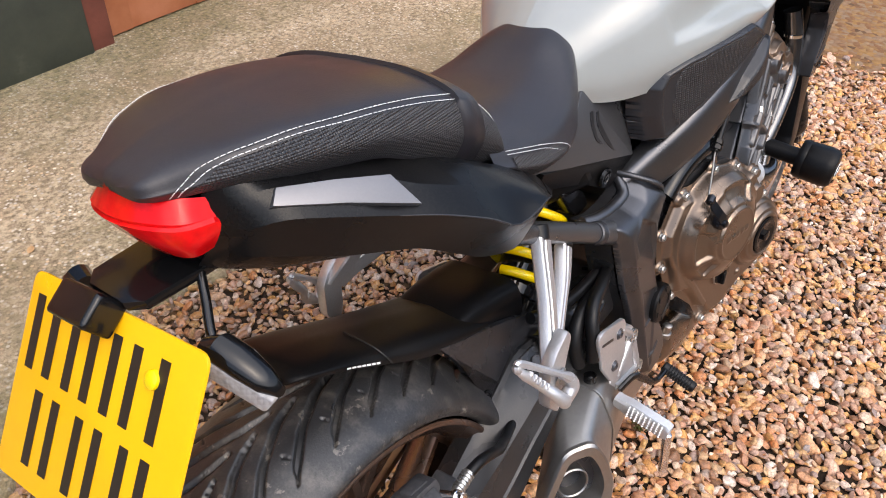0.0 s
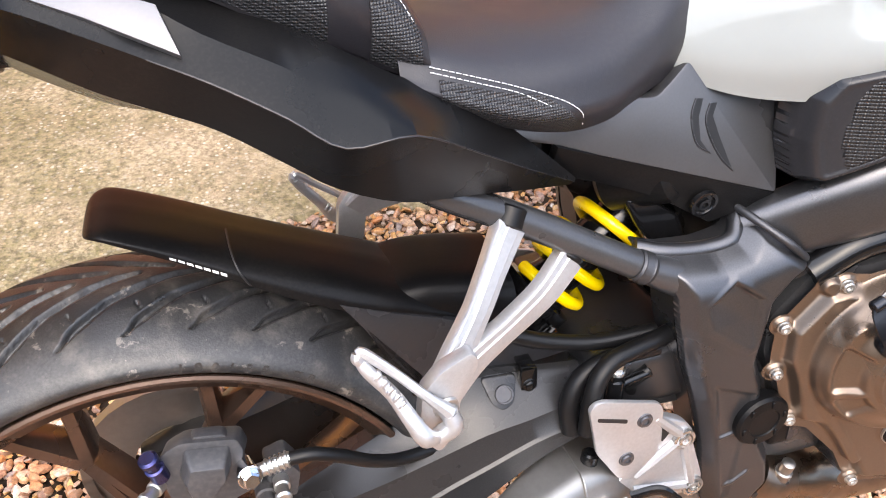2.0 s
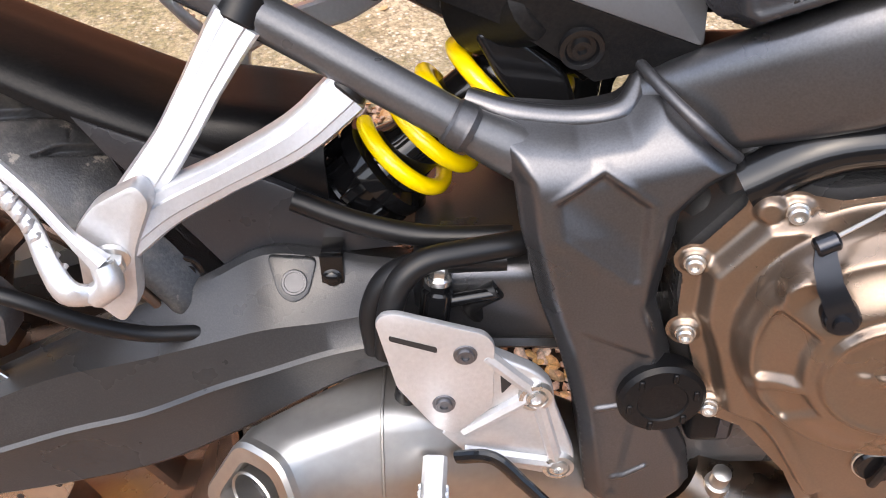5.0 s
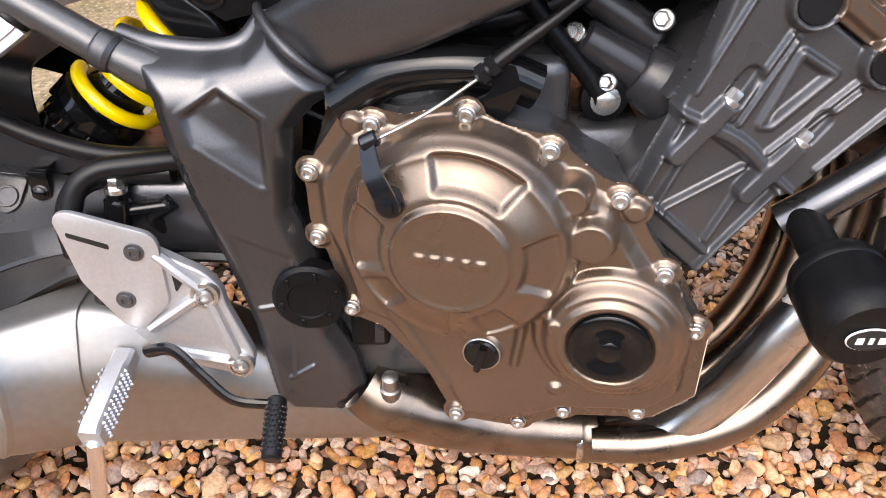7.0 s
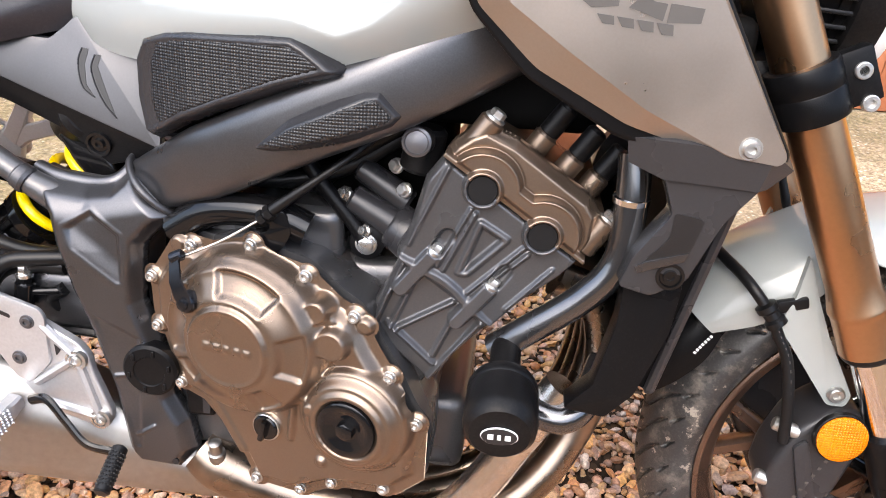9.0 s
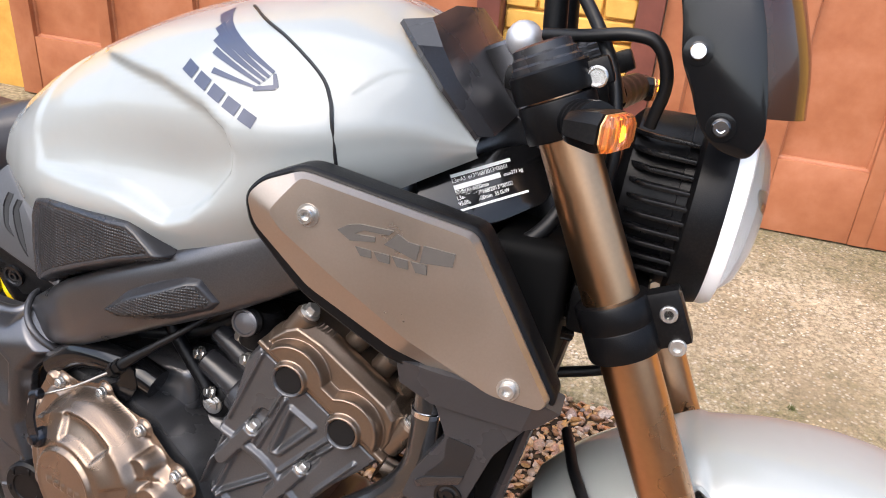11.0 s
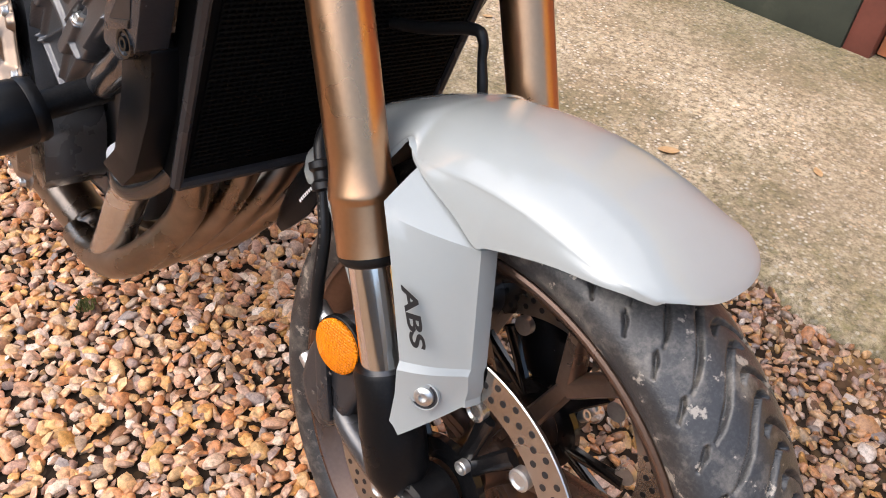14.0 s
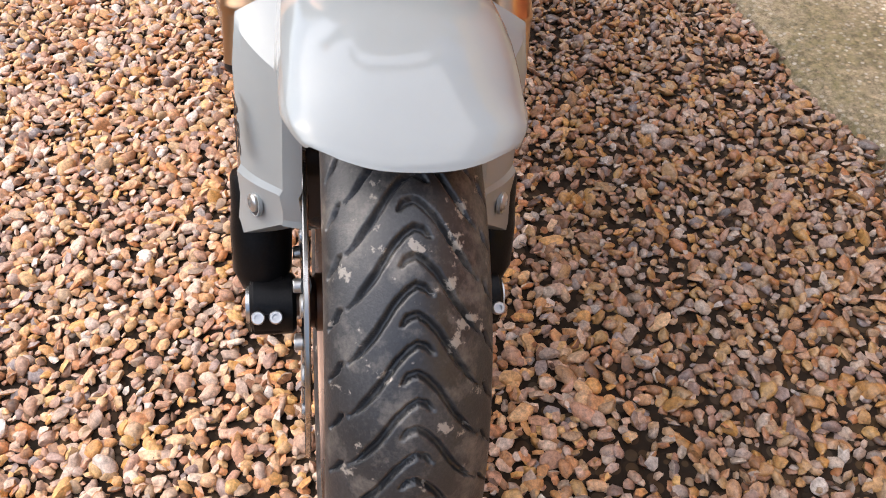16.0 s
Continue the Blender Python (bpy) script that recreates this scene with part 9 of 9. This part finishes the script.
def front_brake(s):
    c = (1.447, s * 0.071, 0.300)
    d = disc("brake_disc", c, 0.155, 0.121, front_wheel, 3, 40, "drilled steel front brake disc")
    for k in range(5):
        q = 2 * math.pi * (k + 0.3) / 5
        for e in (-0.18, 0.18):
            bm = B()
            a = V(c) + V((math.sin(q) * 0.034, 0, math.cos(q) * 0.034))
            b = V(c) + V((math.sin(q + e) * 0.108, 0, math.cos(q + e) * 0.108))
            tube(bm, [a, a.lerp(b, 0.5), b], [0.010, 0.008, 0.010], 8, 3, flat=0.5)
            part("carrier_arm", bm, GLOSS, d)
    bm = B()
    lathe(bm, V(c) - V((0, 0.004, 0)), (0, 1, 0), [(0.028, 0), (0.050, 0), (0.050, 0.008), (0.028, 0.008), (0.028, 0)], 40, cap=False)
    part("disc_carrier", bm, GLOSS, d)
    for k in range(10):
        q = 2 * math.pi * (k + 0.15) / 10
        p = V(c) + V((math.sin(q) * 0.108, s * 0.003, math.cos(q) * 0.108))
        bm = B()
        lathe(bm, p, (0, s, 0), [(0.0105, -0.006), (0.0105, 0.002), (0.008, 0.003), (0.006, 0.0012), (0.0004, 0.0012)], 18)
        part("disc_bobbin", bm, ZINC, d)
    for k in range(5):
        q = 2 * math.pi * (k + 0.3) / 5
        bm = B()
        allen(bm, V(c) + V((math.sin(q) * 0.05, s * 0.006, math.cos(q) * 0.05)), (0, s, 0), 0.007, 0.006)
        part("disc_bolt", bm, ZINC, d)
    # radial caliper behind the leg
    bm = B()
    o = [(1.272, 0.352), (1.290, 0.400), (1.318, 0.425), (1.352, 0.428), (1.366, 0.405), (1.352, 0.350), (1.338, 0.300), (1.312, 0.272), (1.282, 0.285), (1.268, 0.315)]
    slab(bm, flip(rounded(xz(o, -0.112), 0.010), s), (0, -s * 0.072, 0), 0.010, 3)
    ca = part("front_caliper", bm, PLASTIC2, bike, "dark grey radial brake caliper")
    bm = B()
    slab(bm, flip(rounded(xz([(1.286, 0.380), (1.300, 0.392), (1.330, 0.300), (1.312, 0.292)], -0.1125), 0.006), s), (0, s * 0.006, 0), 0.003)
    part("caliper_bridge", bm, PLASTIC2, ca)
    bm = B()
    for k in range(6):
        a = V((1.298 + 0.0045 * k, 0, 0.318 + 0.010 * k))
        o = [(a.x, a.z), (a.x + 0.009, a.z - 0.003), (a.x + 0.012, a.z + 0.004), (a.x + 0.003, a.z + 0.007)]
        slab(bm, flip(xz([(a.x + (p[0] - a.x) * 0.38, a.z + (p[1] - a.z) * 0.42) for p in o], -0.1192), s), (0, s * 0.0004, 0))
    tagged(part("print_bar", bm, DECAL, ca), kind="stuff")
    for x, z in ((1.278, 0.395), (1.272, 0.325)):
        bm = B()
        rod(bm, flip([(x - 0.012, -0.10, z + 0.004)], s)[0], flip([(x + 0.016, -0.104, z - 0.004)], s)[0], 0.008, 14, edge=0.002)
        part("caliper_bolt", bm, ZINC, ca)
    # lug arm from carrier to caliper
    bm = B()
    tube(bm, flip([(1.315, -0.10, 0.315), (1.35, -0.105, 0.30), (1.40, -0.11, 0.295), (1.43, -0.11, 0.30)], s), [0.012, 0.013, 0.014, 0.016], 12, 5)
    part("caliper_lug", bm, ENGINE, ca)
    # round reflector
    bm = B()
    cc = flip([(1.328, -0.124, 0.404)], s)[0]
    nd = V((0.05, s, 0.05)).normalized()
    lathe(bm, cc - nd * 0.004, nd, [(0.0285, 0), (0.0285, 0.006), (0.0275, 0.007)], 36)
    rf = part("reflector", bm, PLASTIC, bike, "round amber reflector")
    bm = B()
    lathe(bm, cc + nd * 0.002, nd, [(0.0265, 0), (0.0265, 0.003), (0.025, 0.0042), (0.015, 0.005), (0.001, 0.0052)], 36)
    part("lens", bm, AMBER, rf, "amber prism lens")


both(front_brake)
# brake hose and its clip
bm = B()
HOSEPATH = [(1.180, 0.010, 0.572), (1.189, -0.018, 0.566), (1.198, -0.048, 0.562), (1.209, -0.072, 0.556), (1.221, -0.088, 0.545), (1.238, -0.095, 0.524), (1.250, -0.099, 0.502), (1.263, -0.104, 0.476), (1.272, -0.110, 0.430), (1.277, -0.110, 0.382)]
tube(bm, HOSEPATH, 0.0062, 12, 8)
bh = part("brake_hose", bm, HOSE, bike, "black front brake hose with pale print")
bm = B()
lathe(bm, (1.231, -0.0935, 0.534), (0.62, -0.15, -0.78), [(0.006, -0.002), (0.0115, 0), (0.0115, 0.006), (0.0085, 0.009), (0.0085, 0.016), (0.0115, 0.019), (0.0115, 0.025), (0.006, 0.027)], 16)
slab(bm, rounded(xz([(1.240, 0.524), (1.238, 0.538), (1.272, 0.548), (1.275, 0.536)], -0.096), 0.003), (0, 0.008, 0), 0.002)
part("hose_guide", bm, HOSE, bh)
bm = B()
q = spline(HOSEPATH[5:9], 24)
for k in range(4, len(q) - 3, 6):
    off = V((0.001, -0.0060, 0.001))
    tube(bm, [q[k] + off, q[k + 1] + off, q[k + 2] + off], 0.0006, 5, 1)
tagged(part("print_bar", bm, DECAL, bh), kind="stuff")
bm = B()
tube(bm, [(1.15, 0.045, 0.622), (1.195, 0.05, 0.634), (1.250, 0.05, 0.654), (1.264, 0.05, 0.648), (1.268, 0.05, 0.632), (1.276, 0.05, 0.610), (1.284, 0.05, 0.585)], [0.0065, 0.0065, 0.0060, 0.0052, 0.0045, 0.0055, 0.0042], 10, 6)
part("brake_hose", bm, HOSE, bike, "black cross-over brake hose")
# headlight
hx = V((1.0, 0, -0.06)).normalized()
hc_ = V((1.180, 0.0, 0.862))
bm = B()
lathe(bm, hc_, hx, [(0.050, 0), (0.070, 0.004), (0.079, 0.012), (0.082, 0.068), (0.092, 0.070), (0.0955, 0.073), (0.0968, 0.095), (0.0955, 0.102), (0.090, 0.104), (0.088, 0.090), (0.085, 0.06), (0.02, 0.05)], 64)
hl = part("headlight", bm, PLASTIC, bike, "round headlight in a black ribbed shell")
for k in range(10):
    z = -0.060 + 0.0134 * k
    h = math.sqrt(0.0935**2 - z * z)
    for s in (-1, 1):
        bm = B()
        pts = [hc_ + hx * x + V((0, s * y, z)) for x, y in ((0.012, h * 0.72), (0.020, h - 0.008), (0.034, h), (0.071, h))]
        slab(bm, pts + [p + V((0, -s * 0.012, 0)) for p in pts[::-1]], (0, 0, 0.0042), 0.001)
        part("cooling_rib", bm, TAILBLACK, hl)
bm = B()
lathe(bm, hc_, hx, [(0.0945, 0.100), (0.0945, 0.109), (0.0915, 0.1155), (0.084, 0.1175), (0.0795, 0.1145), (0.079, 0.102), (0.0945, 0.100)], 64, cap=False)

RING = mat("frosted_ring", (0.82, 0.83, 0.82), 0.3, spread=0.03)
part("light_ring", bm, RING, hl, "white light ring")
bm = B()
lathe(bm, hc_, hx, [(0.082, 0.108), (0.080, 0.118), (0.068, 0.130), (0.045, 0.138), (0.02, 0.1415), (0.0005, 0.142)], 56, cap=False)
ln = part("lens", bm, CLEAR, hl, "clear headlight lens")
ln.visible_shadow = False
bm = B()
lathe(bm, hc_, hx, [(0.079, 0.104), (0.070, 0.085), (0.04, 0.070), (0.001, 0.066)], 48, cap=False)
part("reflector_bowl", bm, SILVERGLINT, hl)
bm = B()
box(bm, (0, 0, 0), (0.02, 0.150, 0.007), Matrix.Translation(hc_ + hx * 0.098), 0.002)
part("beam_bar", bm, GLOSS, hl)
# small screen with its side brackets
def bracket(s):
    bm = B()
    o = [(1.205, 1.060), (1.2153, 1.0238), (1.221, 0.992), (1.2325, 0.9712), (1.242, 0.948), (1.2501, 0.936), (1.2638, 0.9254), (1.287, 0.921), (1.297, 0.940), (1.292, 0.972), (1.278, 1.026), (1.265, 1.06)]
    slab(bm, flip(rounded(xz(o, -0.1185), 0.008), s), (0, -s * 0.006, 0), 0.002)
    b = part("screen_bracket", bm, GLOSS, bike, "gloss black screen bracket")
    for x, z in ((1.2617, 0.9445), (1.2323, 1.0011)):
        bm = B()
        lathe(bm, flip([(x, -0.1185, z)], s)[0], (0, s, 0), [(0.0125, -0.002), (0.0118, 0.0012), (0.008, 0.0014)], 24)
        w_ = part("washer", bm, GLOSS, b)
        bm = B()
        lathe(bm, flip([(x, -0.1195, z)], s)[0], (0, s, 0), [(0.0078, 0), (0.0074, 0.004), (0.006, 0.006), (0.0035, 0.006), (0.003, 0.003), (0.0004, 0.003)], 20)
        part("screw", bm, CHROME, w_)


both(bracket)
bm = B()
rows_ = []
for z, x0, x1, w in ((0.955, 1.300, 1.335, 0.106), (1.00, 1.292, 1.328, 0.108), (1.05, 1.280, 1.312, 0.110), (1.12, 1.255, 1.285, 0.105), (1.18, 1.228, 1.255, 0.085)):
    rows_.append([(x0 - 0.04, -w, z), (x0, -w * 0.92, z), (x1 - 0.006, -w * 0.6, z), (x1, 0, z)])
sheet(bm, rows_, 6, 5, thick=0.003, mirror=True)
SCREEN = mat("tinted_screen", (0.035, 0.014, 0.008), 0.12, coat=0.5)
part("fly_screen", bm, SCREEN, bike, "dark brown tinted fly screen")

# lettering kit
def text(name, body, size, m, material, parent, squash=1.0, label=""):
    cu = bpy.data.curves.new(name, "FONT")
    cu.body, cu.size, cu.extrude, cu.offset = body, size, 0.0001, 0.03 * size if size > 0.01 else 0.0
    ob = bpy.data.objects.new(name, cu)
    scene.collection.objects.link(ob)
    me = bpy.data.meshes.new_from_object(ob.evaluated_get(bpy.context.evaluated_depsgraph_get()))
    bpy.data.objects.remove(ob)
    me.transform(m @ Matrix.Diagonal((squash, 1, 1, 1)))
    me.materials.clear()
    me.materials.append(material)
    o = new(name, me)
    o.parent = parent
    return tagged(o, label)


def plane_m(at, right, up):
    r, u = V(right).normalized(), V(up)
    n = r.cross(u).normalized()
    u = n.cross(r)
    m = Matrix((r, u, n)).transposed().to_4x4()
    m.translation = V(at)
    return m


# letters on the right leg read downwards
ABS0, ABS1 = unsteer(V((1.3885, -0.1305, 0.5165))), unsteer(V((1.4165, -0.1285, 0.4625)))
text("abs_lettering", "ABS", 0.0172, plane_m(ABS0 + V((0.0010, -0.0034, 0)), ABS1 - ABS0, (0.80, 0.36, 0.42)) @ Matrix(((1, 0.3, 0, 0), (0, 1, 0, 0), (0, 0, 1, 0), (0, 0, 0, 1))), INK, mg, 1.75)
# raised size marking on the rear tyre's sidewall
for k, ch in enumerate("180/55 ZR 17"):
    if ch != " ":
        a_ = radians(9.0 + 2.9 * k)
        out_, run_ = V((math.sin(a_), 0, math.cos(a_))), V((math.cos(a_), 0, -math.sin(a_)))
        text("sidewall_lettering", ch, 0.0125, plane_m(V((0, -0.0899, 0.312)) + out_ * 0.2655, run_, out_), RUBBER_DUSTY, rw)
# approval sticker on the steering head gusset
bm = B()
at0 = V((1.0385, -0.1005, 0.8575))
m0 = plane_m(at0, (0.053, 0.027, 0.023), (-0.014, 0.006, 0.024))
m0 = m0 @ Matrix.Translation((0, 0, 0.0045))
g = [m0 @ V((a_, b_, 0.0)) for a_, b_ in ((-0.040, -0.018), (-0.030, 0.012), (0.050, 0.016), (0.088, 0.010), (0.096, -0.016), (0.084, -0.046), (0.03, -0.052), (-0.02, -0.046))]
slab(bm, rounded(g, 0.012), m0.to_3x3() @ V((0, 0, -0.012)), 0.003)
gs = part("head_gusset", bm, GLOSS, bike, "gloss black steering head gusset with an approval sticker")
def row_m(k, dx=0.0):
    return m0 @ Matrix.Translation((dx, -0.0054 * k - 0.004, 0.0012))
text("sticker_text", "L3e-A3  e13*168/2013*00501", 0.0056, row_m(0.2), PRINT, gs, 0.80)
text("sticker_text", "max371 kg", 0.0050, row_m(1.5, 0.048), PRINT, gs, 0.85)
text("sticker_text", "97dB(A)-6000min", 0.0056, row_m(2.3), PRINT, gs, 0.80)
text("sticker_text", "L3e-A2  e13*168/2013*00502", 0.0056, row_m(3.3), PRINT, gs, 0.80)
text("sticker_text", "95dB(A)-5500min  35.0kW", 0.0056, row_m(4.3), PRINT, gs, 0.80)
for k, h, w in ((-0.7, 0.0032, 0.058), (1.5, 0.0046, 0.045), (5.3, 0.0022, 0.066)):
    bm = B()
    mm = row_m(k)
    slab(bm, [mm @ V(p) for p in ((0, 0, 0), (w, 0, 0), (w, h, 0), (0, h, 0))], (m0.to_3x3() @ V((0, 0, 0.0004))))
    part("sticker_bar", bm, PRINT, gs)

steer(front_wheel, 1.5)
steer(mg, 1.5)
